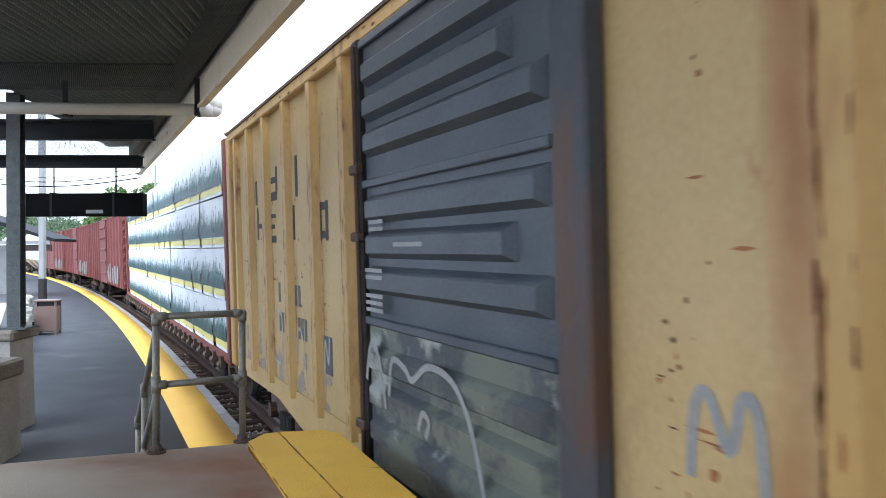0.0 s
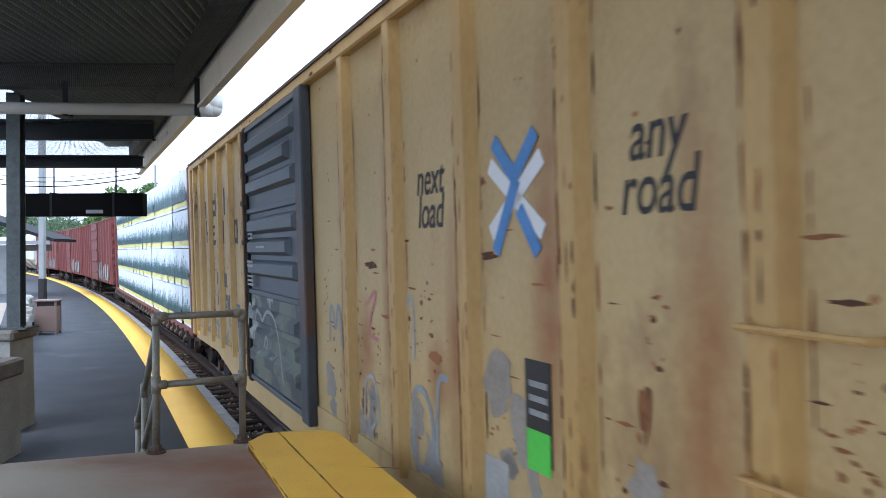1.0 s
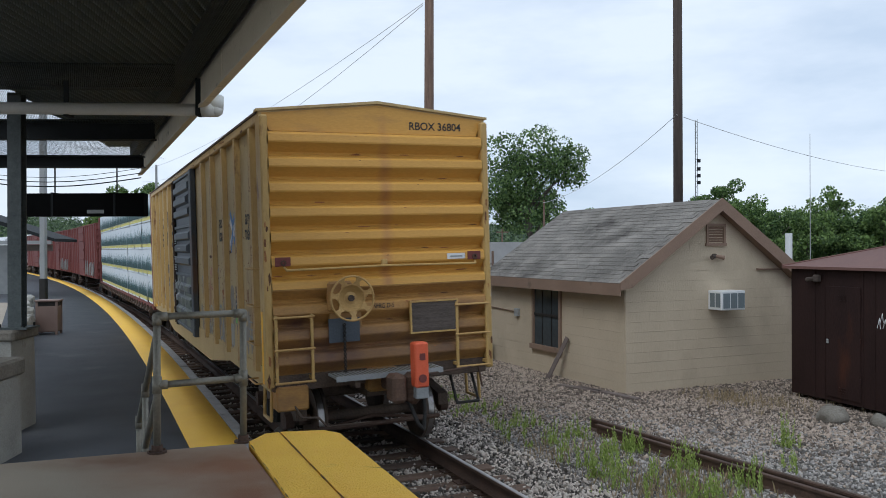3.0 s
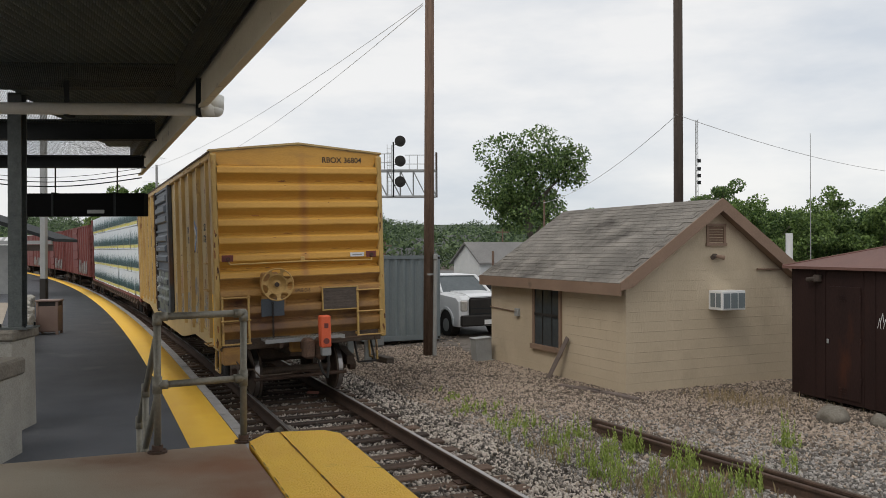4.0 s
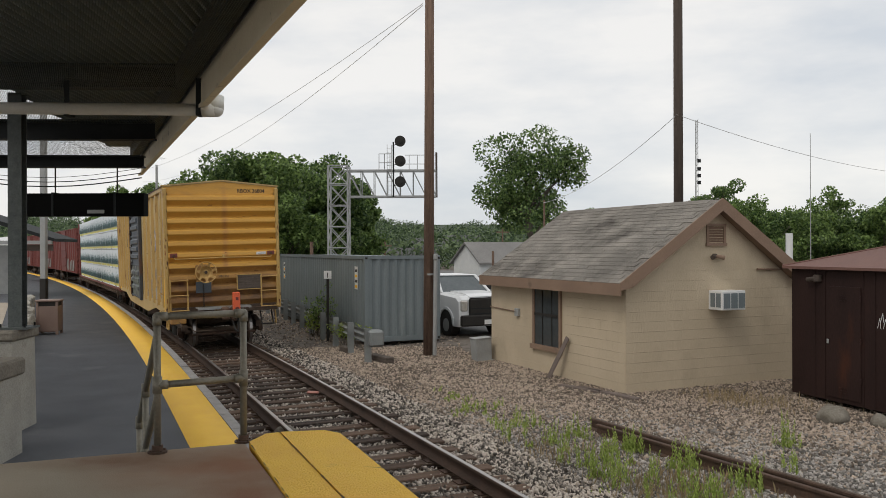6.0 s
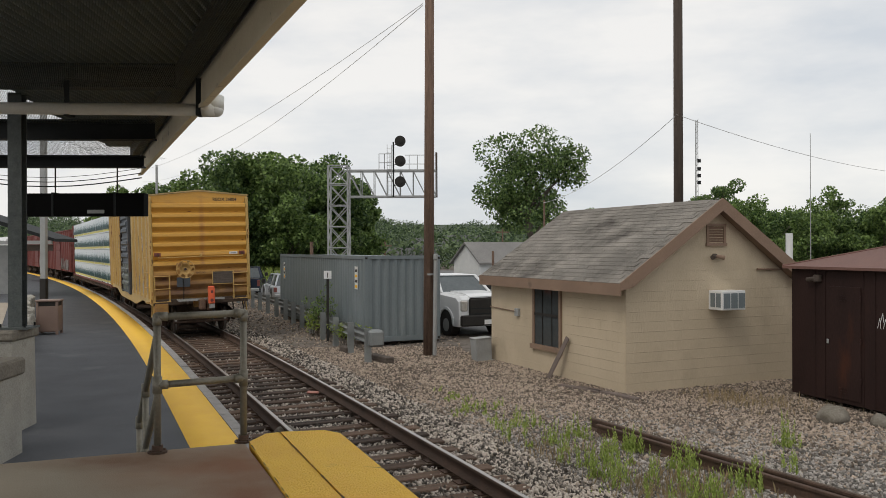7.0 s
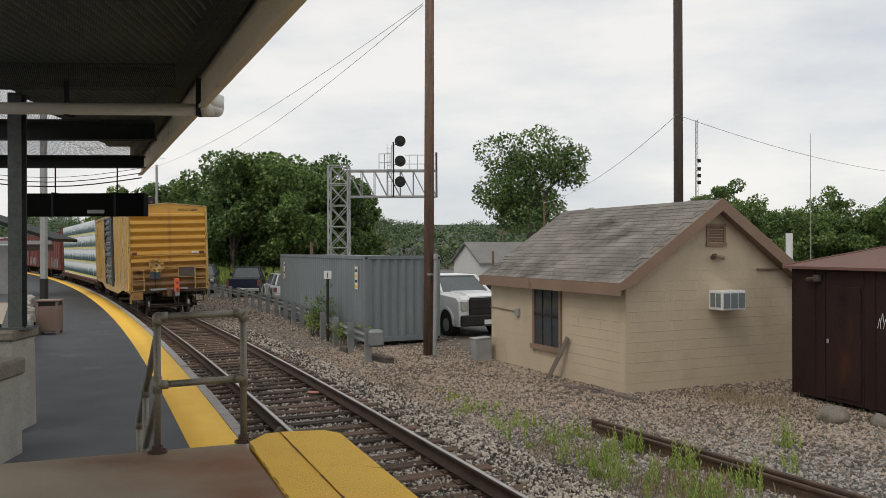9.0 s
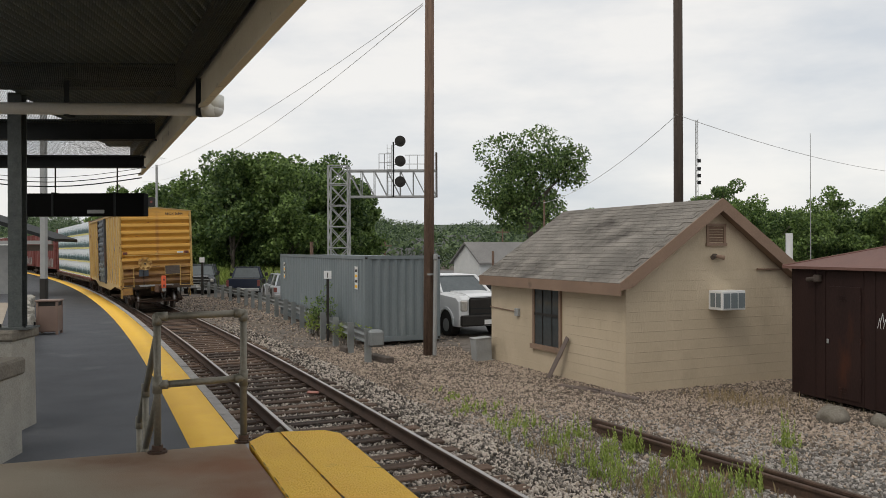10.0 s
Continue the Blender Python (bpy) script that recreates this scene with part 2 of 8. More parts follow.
M_GLASS = surface("dark_window_glass", (0.040, 0.047, 0.050), (0.070, 0.078, 0.080), 1, 0.06, 0.0, 0.0, 10, rough_var=0.02)
M_WOODDARK = surface("old_dark_wood", (0.035, 0.027, 0.022), (0.15, 0.12, 0.10), 3, 0.85, 0.0, 0.6, 22, stretch=(0.7, 1, 7))
M_SCRAP = surface("faded_pink_plastic", (0.50, 0.20, 0.15), (0.66, 0.33, 0.26), 6, 0.6, 0.0, 0.1, 40)
M_CRACK = surface("dark_crack", (0.03, 0.022, 0.015), (0.10, 0.07, 0.04), 6, 0.9, 0.0, 0.1, 40)
M_BOARD = surface("grey_weathered_board", (0.10, 0.075, 0.065), (0.2, 0.16, 0.14), 3, 0.85, 0.0, 0.4, 30)
M_GREEN = surface("bright_green_sticker", (0.10, 0.55, 0.05), (0.14, 0.65, 0.08), 5, 0.5, 0.0, 0.0, 40)
M_RUSTSTREAK = surface("orange_rust_stain", (0.28, 0.11, 0.03), (0.45, 0.21, 0.07), 6, 0.8, 0.0, 0.2, 40)
M_DOORPOST = surface("rusted_blue_grey_post", (0.030, 0.036, 0.046), (0.060, 0.068, 0.080), 2, 0.55, 0.0, 0.2, 40, stain=(0.085, 0.045, 0.028), stain_scale=1.3, stain_at=0.50, stain_soft=0.12, stretch=(1, 1, 0.5), stain2=(0.15, 0.065, 0.03), stain2_scale=5, stain2_at=0.6)
M_DOORTAG = surface("graffitied_door_paint", (0.034, 0.042, 0.048), (0.075, 0.085, 0.090), 2, 0.55, 0.0, 0.15, 40, stain=(0.135, 0.152, 0.118), stain_scale=1.5, stain_at=0.44, stain_soft=0.08, stain2=(0.34, 0.35, 0.32), stain2_scale=1.7, stain2_at=0.545, stretch=(1, 0.8, 1.1))
M_SPRAYWHITE = surface("chalky_white_spray", (0.30, 0.29, 0.26), (0.45, 0.44, 0.40), 6, 0.7, 0.0, 0.0, 40)
M_SPRAYRED = surface("faded_magenta_spray", (0.42, 0.16, 0.14), (0.5, 0.24, 0.2), 6, 0.7, 0.0, 0.0, 40)
M_RUSTSPOT = surface("rust_spot", (0.085, 0.036, 0.017), (0.33, 0.14, 0.048), 9, 0.85, 0.0, 0.3, 40, island=0.5)
M_DIRT = surface("grey_grime_patch", (0.24, 0.21, 0.17), (0.36, 0.32, 0.27), 5, 0.8, 0.0, 0.0, 40)
M_BALLAST = surface("dark_ballast_stone", (0.060, 0.051, 0.043), (0.56, 0.49, 0.42), 0.6, 0.9, bump=0.3, fine=40, island=0.85)
M_MATTE = surface("matt_black_casing", (0.003, 0.003, 0.003), (0.006, 0.006, 0.006), 3, 0.85, 0.0, 0.0, 40, spec=0.1)
M_BRAKE = surface("dirty_ochre_brake_paint", (0.36, 0.215, 0.07), (0.56, 0.36, 0.13), 6, 0.6, 0.1, 0.3, 40, stain=(0.15, 0.07, 0.035), stain_scale=7, stain_at=0.62)
M_ENDLOW = surface("grimy_yellow_end_paint", (0.26, 0.128, 0.034), (0.47, 0.255, 0.066), 1.5, 0.55, 0.0, 0.12, 40, stain=(0.22, 0.115, 0.045), stain_scale=1.4, stain_at=0.50, stain_soft=0.2, stretch=(0.5, 1, 1.3), stain2=(0.10, 0.05, 0.03), stain2_scale=2.4, stain2_at=0.60)


def rust_patch(m, centre, radius, colour, seed):
    """A soft-edged stain of its own shape round a point, broken up by noise."""
    n, l = m.node_tree.nodes, m.node_tree.links
    b = n["Principled BSDF"]
    before = b.inputs["Base Color"].links[0].from_socket
    co, mp, gr, no, mu, mx = (n.new("ShaderNodeTexCoord"), n.new("ShaderNodeMapping"), n.new("ShaderNodeTexGradient"), n.new("ShaderNodeTexNoise"),
                              n.new("ShaderNodeMath"), n.new("ShaderNodeMix"))
    mp.inputs["Scale"].default_value = tuple(1 / r for r in radius)
    mp.inputs["Location"].default_value = tuple(-c / r for c, r in zip(centre, radius))
    l.new(co.outputs["Object"], mp.inputs["Vector"])
    gr.gradient_type = "SPHERICAL"
    l.new(mp.outputs["Vector"], gr.inputs["Vector"])
    no.inputs["Scale"].default_value, no.inputs["Detail"].default_value = 3.0 + seed, 7
    l.new(co.outputs["Object"], no.inputs["Vector"])
    mu.operation = "MULTIPLY"
    mu.use_clamp = True
    l.new(gr.outputs["Fac"], mu.inputs[0])
    k = n.new("ShaderNodeMath")
    k.operation, k.inputs[1].default_value = "MULTIPLY", 1.9
    l.new(no.outputs["Fac"], k.inputs[0])
    l.new(k.outputs[0], mu.inputs[1])
    mx.data_type = "RGBA"
    l.new(mu.outputs[0], mx.inputs["Factor"])
    l.new(before, mx.inputs["A"])
    mx.inputs["B"].default_value = (*colour, 1)
    l.new(mx.outputs["Result"], b.inputs["Base Color"])


rust_patch(M_DECK, (-1.30, 5.00, 1.2), (1.0, 0.85, 1.0), (0.24, 0.105, 0.045), 0)
rust_patch(M_DECK, (-1.05, 4.4, 1.2), (0.45, 0.9, 1.0), (0.22, 0.10, 0.045), 1)
rust_patch(M_DECK, (-2.0, 5.1, 1.2), (0.8, 0.3, 1.0), (0.20, 0.11, 0.06), 2)
rust_patch(M_ENDPAINT, (0.06, -7.93, 3.2), (0.11, 1.0, 1.2), (0.42, 0.20, 0.065), 3)
rust_patch(M_ENDPAINT, (0.04, -7.93, 2.2), (0.10, 1.0, 0.6), (0.42, 0.20, 0.065), 4)
rust_patch(M_ENDLOW, (0.6, -7.93, 1.30), (1.1, 1.0, 0.55), (0.11, 0.060, 0.040), 1)
rust_patch(M_ENDLOW, (-0.75, -7.93, 1.25), (0.9, 1.0, 0.55), (0.14, 0.070, 0.042), 2)
rust_patch(M_ENDLOW, (-1.15, -7.93, 1.62), (0.35, 1.0, 0.16), (0.09, 0.040, 0.028), 3)
rust_patch(M_ENDLOW, (1.15, -7.93, 1.70), (0.35, 1.0, 0.12), (0.09, 0.040, 0.028), 1)
M_BOARDPATH = surface("sandy_concrete", (0.30, 0.25, 0.19), (0.42, 0.36, 0.29), 1.2, 0.9, 0.0, 0.3, 50)
M_ROCK = surface("brown_grey_rock", (0.13, 0.115, 0.092), (0.26, 0.235, 0.195), 4, 0.9, 0.0, 0.6, 30)
M_LAMPGLASS = surface("clear_lamp_glass", (0.42, 0.40, 0.36), (0.62, 0.60, 0.56), 9, 0.12, 0.3, 0.0, 30)
# vehicle glass, its colour lightened to stand for the sky it reflects
M_CARGLASS = surface("sky_lightened_car_glass", (0.07, 0.085, 0.09), (0.11, 0.125, 0.13), 1, 0.08, 0.0, 0.0, 10, rough_var=0.02)

# rust that has run down beside the posts and the seams of the yellow side
for i, (yy, zz, ry, rz) in enumerate(((-2.50, 2.9, 0.16, 1.1), (-2.48, 1.5, 0.2, 0.7), (-3.0, 1.75, 0.26, 0.5), (-3.58, 2.2, 0.16, 1.4), (-4.72, 2.0, 0.16, 1.0), (-4.45, 1.75, 0.22, 0.3), (-5.8, 2.4, 0.2, 1.2), (-6.85, 2.0, 0.2, 1.2))):
    rust_patch(M_BOX, (-1.455, yy, zz), (1.0, ry, rz), (0.30, 0.125, 0.035), i % 4)

# ---- mesh helpers ----
def part(name, bm, material, parent=None, label="", smooth=False):
    """Links a bmesh as one mesh object, under a thing or a part where one is given."""
    me = bpy.data.meshes.new(name)
    bmesh.ops.recalc_face_normals(bm, faces=bm.faces)
    bm.to_mesh(me)
    bm.free()
    for m in material if isinstance(material, (list, tuple)) else (material,):
        me.materials.append(m)
    if smooth:
        me.polygons.foreach_set("use_smooth", [True] * len(me.polygons))
    ob = new(name, me)
    if parent is not None:
        ob.parent = parent
    if label:
        tagged(ob, label)
    return ob


def thing(name, m, label, category, group="", kind=""):
    ob = new(name)
    ob.matrix_basis = m
    return tagged(ob, label, category, group, kind)


def box(bm, lo, hi, m=None, bevel=0.0):
    """A box between two corners, with chamfered edges where bevel is given."""
    lo, hi = Vector(lo), Vector(hi)
    r = bmesh.ops.create_cube(bm, size=1.0)
    vs = r["verts"]
    size, mid = hi - lo, (hi + lo) / 2
    for v in vs:
        v.co = Vector((v.co.x * size.x, v.co.y * size.y, v.co.z * size.z)) + mid
    if bevel:
        es = list({e for v in vs for e in v.link_edges})
        rb = bmesh.ops.bevel(bm, geom=es, offset=bevel, segments=1, affect="EDGES", profile=0.5)
        vs = list({v for f in rb["faces"] for v in f.verts} | {v for v in vs if v.is_valid})
    if m is not None:
        bmesh.ops.transform(bm, matrix=m, verts=[v for v in vs if v.is_valid])
    return bm


def tube(bm, a, b, r0, r1=None, n=10, caps=True):
    """A round bar from a to b."""
    a, b = Vector(a), Vector(b)
    r1 = r0 if r1 is None else r1
    q = (b - a).to_track_quat("Z", "Y").to_matrix()
    rings = []
    for p, r in ((a, r0), (b, r1)):
        rings.append([bm.verts.new(p + q @ Vector((r * math.cos(2 * math.pi * i / n), r * math.sin(2 * math.pi * i / n), 0))) for i in range(n)])
    for i in range(n):
        bm.faces.new((rings[0][i], rings[0][(i + 1) % n], rings[1][(i + 1) % n], rings[1][i]))
    if caps:
        bm.faces.new(rings[0][::-1])
        bm.faces.new(rings[1])
    return bm


def pipe(bm, pts, r, n=8):
    """A bent round bar through the points."""
    for a, b in zip(pts, pts[1:]):
        tube(bm, a, b, r, n=n)
    for p in pts[1:-1]:
        bmesh.ops.create_icosphere(bm, subdivisions=1, radius=r * 1.02, matrix=Matrix.Translation(p))
    return bm


def prism(bm, poly, a, b, axis="y"):
    """The polygon (two coordinates each) carried from a to b along an axis."""
    def put(p, t):
        return {"x": (t, p[0], p[1]), "y": (p[0], t, p[1]), "z": (p[0], p[1], t)}[axis]
    v0 = [bm.verts.new(put(p, a)) for p in poly]
    v1 = [bm.verts.new(put(p, b)) for p in poly]
    k = len(poly)
    for i in range(k):
        bm.faces.new((v0[i], v0[(i + 1) % k], v1[(i + 1) % k], v1[i]))
    bm.faces.new(v0[::-1])
    bm.faces.new(v1)
    return bm


def disc_ring(bm, c, r0, r1, w, n=24, axis="x"):
    """A wheel-like ring from radius r0 to r1, of width w, round an axis."""
    prof = [(r0, -w / 2), (r1, -w / 2), (r1, w / 2), (r0, w / 2)]
    rings = []
    for i in range(n):
        t = 2 * math.pi * i / n
        ring = []
        for r, h in prof:
            u, v = r * math.cos(t), r * math.sin(t)
            p = {"x": (h, u, v), "y": (u, h, v), "z": (u, v, h)}[axis]
            ring.append(bm.verts.new(Vector(p) + Vector(c)))
        rings.append(ring)
    for i in range(n):
        a, b = rings[i], rings[(i + 1) % n]
        for j in range(4):
            bm.faces.new((a[j], a[(j + 1) % 4], b[(j + 1) % 4], b[j]))
    return bm


def B():
    return bmesh.new()


def from_arrays(name, verts, faces, material, parent=None, smooth=False):
    """One mesh object out of numpy arrays (all faces with as many corners)."""
    me = bpy.data.meshes.new(name)
    verts, faces = np.asarray(verts, dtype=np.float32), np.asarray(faces, dtype=np.int32)
    k = faces.shape[1]
    me.vertices.add(len(verts))
    me.vertices.foreach_set("co", verts.ravel())
    me.loops.add(faces.size)
    me.loops.foreach_set("vertex_index", faces.ravel())
    me.polygons.add(len(faces))
    me.polygons.foreach_set("loop_start", np.arange(0, faces.size, k, dtype=np.int32))
    me.update(calc_edges=True)
    me.materials.append(material)
    if smooth:
        me.polygons.foreach_set("use_smooth", np.ones(len(faces), dtype=bool))
    ob = new(name, me)
    if parent is not None:
        ob.parent = parent
    return ob


# ---- the line of the track ----
def track_x(y):
    e = max(y - 12.5, 0.0)
    return -0.60 - 0.434 * (y - 10) - 0.0015 * e * e


_ys = np.linspace(-80, 190, 5401)
_xs = np.array([track_x(y) for y in _ys])
_ss = np.concatenate([[0], np.cumsum(np.hypot(np.diff(_xs), np.diff(_ys)))])
_ss -= np.interp(0, _ys, _ss)


def on_track(s, side=0.0):
    """The point at s metres along the track, side metres to the right of its middle, and the way ahead."""
    y = float(np.interp(s, _ss, _ys))
    h = 0.2
    d = Vector((track_x(y + h) - track_x(y - h), 2 * h, 0)).normalized()
    return Vector((track_x(y), y, 0)) + Vector((d.y, -d.x, 0)) * side, d


def track_pose(s, side=0.0, z=0.0):
    p, d = on_track(s, side)
    return Matrix.Translation((p.x, p.y, z)) @ pose(0, 0, 0, 0, 0, math.degrees(math.atan2(-d.x, d.y)))


def sweep(name, profile, s0, s1, step, material, parent=None, closed=True):
    """A profile of (side, z) carried along the track."""
    n = max(2, int((s1 - s0) / step) + 1)
    vs = []
    for s in np.linspace(s0, s1, n):
        for side, z in profile:
            p, _ = on_track(s, side)
            vs.append((p.x, p.y, z))
    k = len(profile)
    fs = []
    for i in range(n - 1):
        for j in range(k if closed else k - 1):
            a, b = i * k + j, i * k + (j + 1) % k
            fs.append((a, b, b + k, a + k))
    return from_arrays(name, vs, fs, material, parent)


def dist_to_track(x, y):
    """Metres to the right of the track's middle (roughly)."""
    return (x - np.array(np.interp(y, _ys, _xs))) * 0.91

# ---- ground ----
GZ = -0.38
RAIL_Z = -0.12


def ground_z(x, y):
    d = dist_to_track(x, y)
    t = np.clip((d - 2.0) / 1.6, 0, 1)
    z = -0.395 * (1 - t) + GZ * t
    return z


def make_ground():
    """One sheet, fine near the track and coarse towards the horizon."""
    def axis(fine0, fine1, step, far):
        a = list(np.arange(fine0, fine1 + 1e-6, step))
        d, lo, hi = step, fine0, fine1
        while hi < far:
            d *= 1.35
            lo, hi = lo - d, hi + d
            a = [lo] + a + [hi]
        return np.array(a)
    xs, ys = axis(-14, 12, 0.25, 2500), axis(2, 40, 0.25, 2500)
    X, Y = np.meshgrid(xs, ys)
    Z = ground_z(X, Y)
    rng = np.random.default_rng(3)
    near = (X > -14) & (X < 12) & (Y > 2) & (Y < 40)
    Z = Z + near * rng.normal(0, 0.008, Z.shape)
    # a little lower on the platform side, under the slab
    Z = np.where(dist_to_track(X, Y) < -1.6, -0.45, Z)
    nx = len(xs)
    i, j = np.meshgrid(np.arange(len(ys) - 1), np.arange(nx - 1), indexing="ij")
    a = (i * nx + j).ravel()
    fs = np.stack([a, a + 1, a + 1 + nx, a + nx], 1)
    ob = from_arrays("ground", np.stack([X.ravel(), Y.ravel(), Z.ravel()], 1), fs, M_GROUND, smooth=True)
    tagged(ob, "grey-brown gravel and dirt beside the track", "ground", kind="structure")


make_ground()

# ---- track ----
RAIL = [(-0.066, -0.172), (0.066, -0.172), (0.066, -0.160), (0.012, -0.140), (0.010, -0.042), (0.036, -0.034), (0.036, -0.006), (0.028, 0.0),
        (-0.028, 0.0), (-0.036, -0.006), (-0.036, -0.034), (-0.010, -0.042), (-0.012, -0.140), (-0.066, -0.160)]


def make_track():
    t = thing("railway_track", Matrix.Identity(4), "curved railway track with rusty rails on dark timber ties", "railway track", kind="structure")
    for side, lift in ((-0.753, RAIL_Z), (0.753, RAIL_Z + 0.035)):
        sweep("rail", [(side + u, lift + v) for u, v in RAIL], -12, 110, 0.7, M_RUST, t)
        sweep("rail_head", [(side - 0.029, lift + 0.0015), (side - 0.026, lift + 0.004), (side + 0.026, lift + 0.004), (side + 0.029, lift + 0.0015)], -12, 110, 0.7, M_RAILHEAD, t)
    bm = box(B(), (-1.3, -0.115, -0.17), (1.3, 0.115, 0.0), bevel=0.012)
    me = bpy.data.meshes.new("tie")
    bm.to_mesh(me)
    bm.free()
    me.materials.append(M_TIE)
    bp = B()
    rng = random.Random(5)
    for i in range(175):
        s = 2.2 + i * 0.515
        ob = new("tie", me)
        ob.parent = t
        m = track_pose(s + rng.uniform(-0.03, 0.03), rng.uniform(-0.05, 0.05), RAIL_Z - 0.178 + rng.uniform(-0.006, 0.006))
        ob.matrix_basis = m @ pose(0, 0, 0, 0, -0.7, rng.uniform(-1.6, 1.6))
        if s < 45:
            for side in (-0.753, 0.753):
                lift = 0.018 + 0.012 * side
                box(bp, (side - 0.17, -0.09, lift - 0.018), (side + 0.17, 0.09, lift - 0.004), m)
                for u in (-0.1, 0.1):
                    box(bp, (side + u - 0.012, -0.05, lift - 0.004), (side + u + 0.012, -0.03, lift + 0.022), m)
    part("tie_plates", bp, M_RUST, t)["kind"] = "stuff"


make_track()


def scatter(name, material, pts, sizes, seed, label):
    """Many crushed stones, each a distorted eight-sided lump."""
    rng = np.random.default_rng(seed)
    n = len(pts)
    base = np.array([(1, 0, 0), (-1, 0, 0), (0, 1, 0), (0, -1, 0), (0, 0, 1), (0, 0, -1)], float)
    tri = np.array([(0, 2, 4), (2, 1, 4), (1, 3, 4), (3, 0, 4), (2, 0, 5), (1, 2, 5), (3, 1, 5), (0, 3, 5)])
    v = base[None] * rng.uniform(0.55, 1.25, (n, 6, 1)) + rng.normal(0, 0.22, (n, 6, 3))
    v *= (sizes[:, None] * rng.uniform(0.7, 1.3, (n, 3)))[:, None, :]
    ax = rng.normal(size=(n, 3))
    ax /= np.linalg.norm(ax, axis=1, keepdims=True)
    an = rng.uniform(0, 2 * np.pi, n)
    c, s = np.cos(an)[:, None, None], np.sin(an)[:, None, None]
    k = ax[:, None, :]
    v = v * c + np.cross(np.broadcast_to(k, v.shape), v) * s + k * np.sum(k * v, 2, keepdims=True) * (1 - c)
    v += pts[:, None, :]
    f = tri[None] + (np.arange(n) * 6)[:, None, None]
    ob = from_arrays(name, v.reshape(-1, 3), f.reshape(-1, 3), material)
    return tagged(ob, label, "gravel", kind="stuff")


def gravel():
    rng = np.random.default_rng(11)
    # ballast between and beside the ties
    s = rng.uniform(3, 34, 64000) ** 1.0
    s = 3 + (s - 3) * rng.uniform(0.25, 1, len(s))
    side = rng.uniform(-1.55, 2.15, len(s))
    pts = np.zeros((len(s), 3))
    y = np.interp(s, _ss, _ys)
    x = np.interp(s, _ss, _xs)
    pts[:, 0], pts[:, 1] = x + 0.917 * side, y + 0.40 * side
    pts[:, 2] = RAIL_Z - 0.232 + rng.uniform(-0.016, 0.014, len(s)) + 0.012 * side + 0.088 * np.exp(-((s - 6.0) / 3.0) ** 2) * np.clip(side + 0.9, 0, 1) - 0.05 * np.clip(np.abs(side - 0.2) - 1.4, 0, 1)
    keep = np.abs(np.abs(side) - 0.753) > 0.08
    scatter("ballast", M_BALLAST, pts[keep], rng.uniform(0.020, 0.042, keep.sum()), 21, "loose grey crushed-stone ballast between the ties")
    # loose gravel of the yard
    n = 350000
    y = np.where(np.arange(n) % 12 == 0, rng.uniform(20, 50, n), 5 + 19 * rng.uniform(0, 1, n) ** 1.1)
    x = np.where(np.arange(n) % 12 == 0, rng.uniform(-17, 4, n), rng.uniform(-6, 10, n))
    d = dist_to_track(x, y)
    # none under the block building and the shed
    hx, hy = x - 3.608, y - 16.213
    u, v = hx * math.cos(radians(24.58)) + hy * math.sin(radians(24.58)), hy * math.cos(radians(24.58)) - hx * math.sin(radians(24.58))
    hidden = ((u > 0.1) & (u < 4.5) & (v > 0.1) & (v < 5.6)) | ((u > 0) & (v > 2) & (x > 0.5)) | ((x > 7.5) & (y > 15.5))
    keep = (d > 1.7) & (np.abs(x / y) < 0.57) & ~hidden
    x, y = x[keep], y[keep]
    pts = np.stack([x, y, ground_z(x, y) + rng.uniform(-0.010, 0.012, len(x))], 1)
    sz = rng.uniform(0.012, 0.032, len(x)) * (1 + 0.020 * y)
    near = (y + 0.35 * x + rng.normal(0, 1.5, len(x))) < 13.5
    scatter("track_gravel", M_STONE, pts[near], sz[near], 22, "grey crushed stone spread beside the track")
    scatter("yard_gravel", M_STONE_WARM, pts[~near], sz[~near], 23, "brownish loose gravel of the yard")


gravel()

# ---- low platform ----
PZ = 0.20


def make_platform():
    p = thing("platform", Matrix.Identity(4), "low asphalt platform curving along the track", "platform", kind="structure")
    sweep("slab", [(-9.0, PZ - 0.004), (-1.90, PZ - 0.004), (-1.90, -0.5), (-9.0, -0.5)], 2.0, 125, 0.8, M_ASPHALT, p)
    sweep("warning_strip", [(-2.36, PZ), (-1.765, PZ), (-1.765, PZ - 0.05), (-2.36, PZ - 0.05)], 2.0, 125, 0.8, M_YELLOW, p)
    # edge timbers, one after another
    rng = random.Random(2)
    s = 3.0
    while s < 70:
        l = 3.1
        b = B()
        n = 4
        prof = [(-1.760, PZ + 0.004), (-1.605, PZ - 0.006), (-1.595, PZ - 0.03), (-1.605, -0.45), (-1.760, -0.45)]
        prev = None
        dz = rng.uniform(-0.008, 0.008)
        for i in range(n + 1):
            ring = []
            for side, z in prof:
                q, _ = on_track(s + (l - 0.02) * i / n, side + rng.uniform(-0.006, 0.006))
                ring.append(b.verts.new((q.x, q.y, z + dz)))
            if prev:
                for j in range(5):
                    b.faces.new((prev[j], prev[(j + 1) % 5], ring[(j + 1) % 5], ring[j]))
            else:
                b.faces.new(ring[::-1])
            prev = ring
        b.faces.new(prev)
        part("edge_stone", b, M_GRANITE, p)
        s += l


make_platform()


# ---- raised deck of the platform's end, on which the camera stands ----
DZ = 1.20


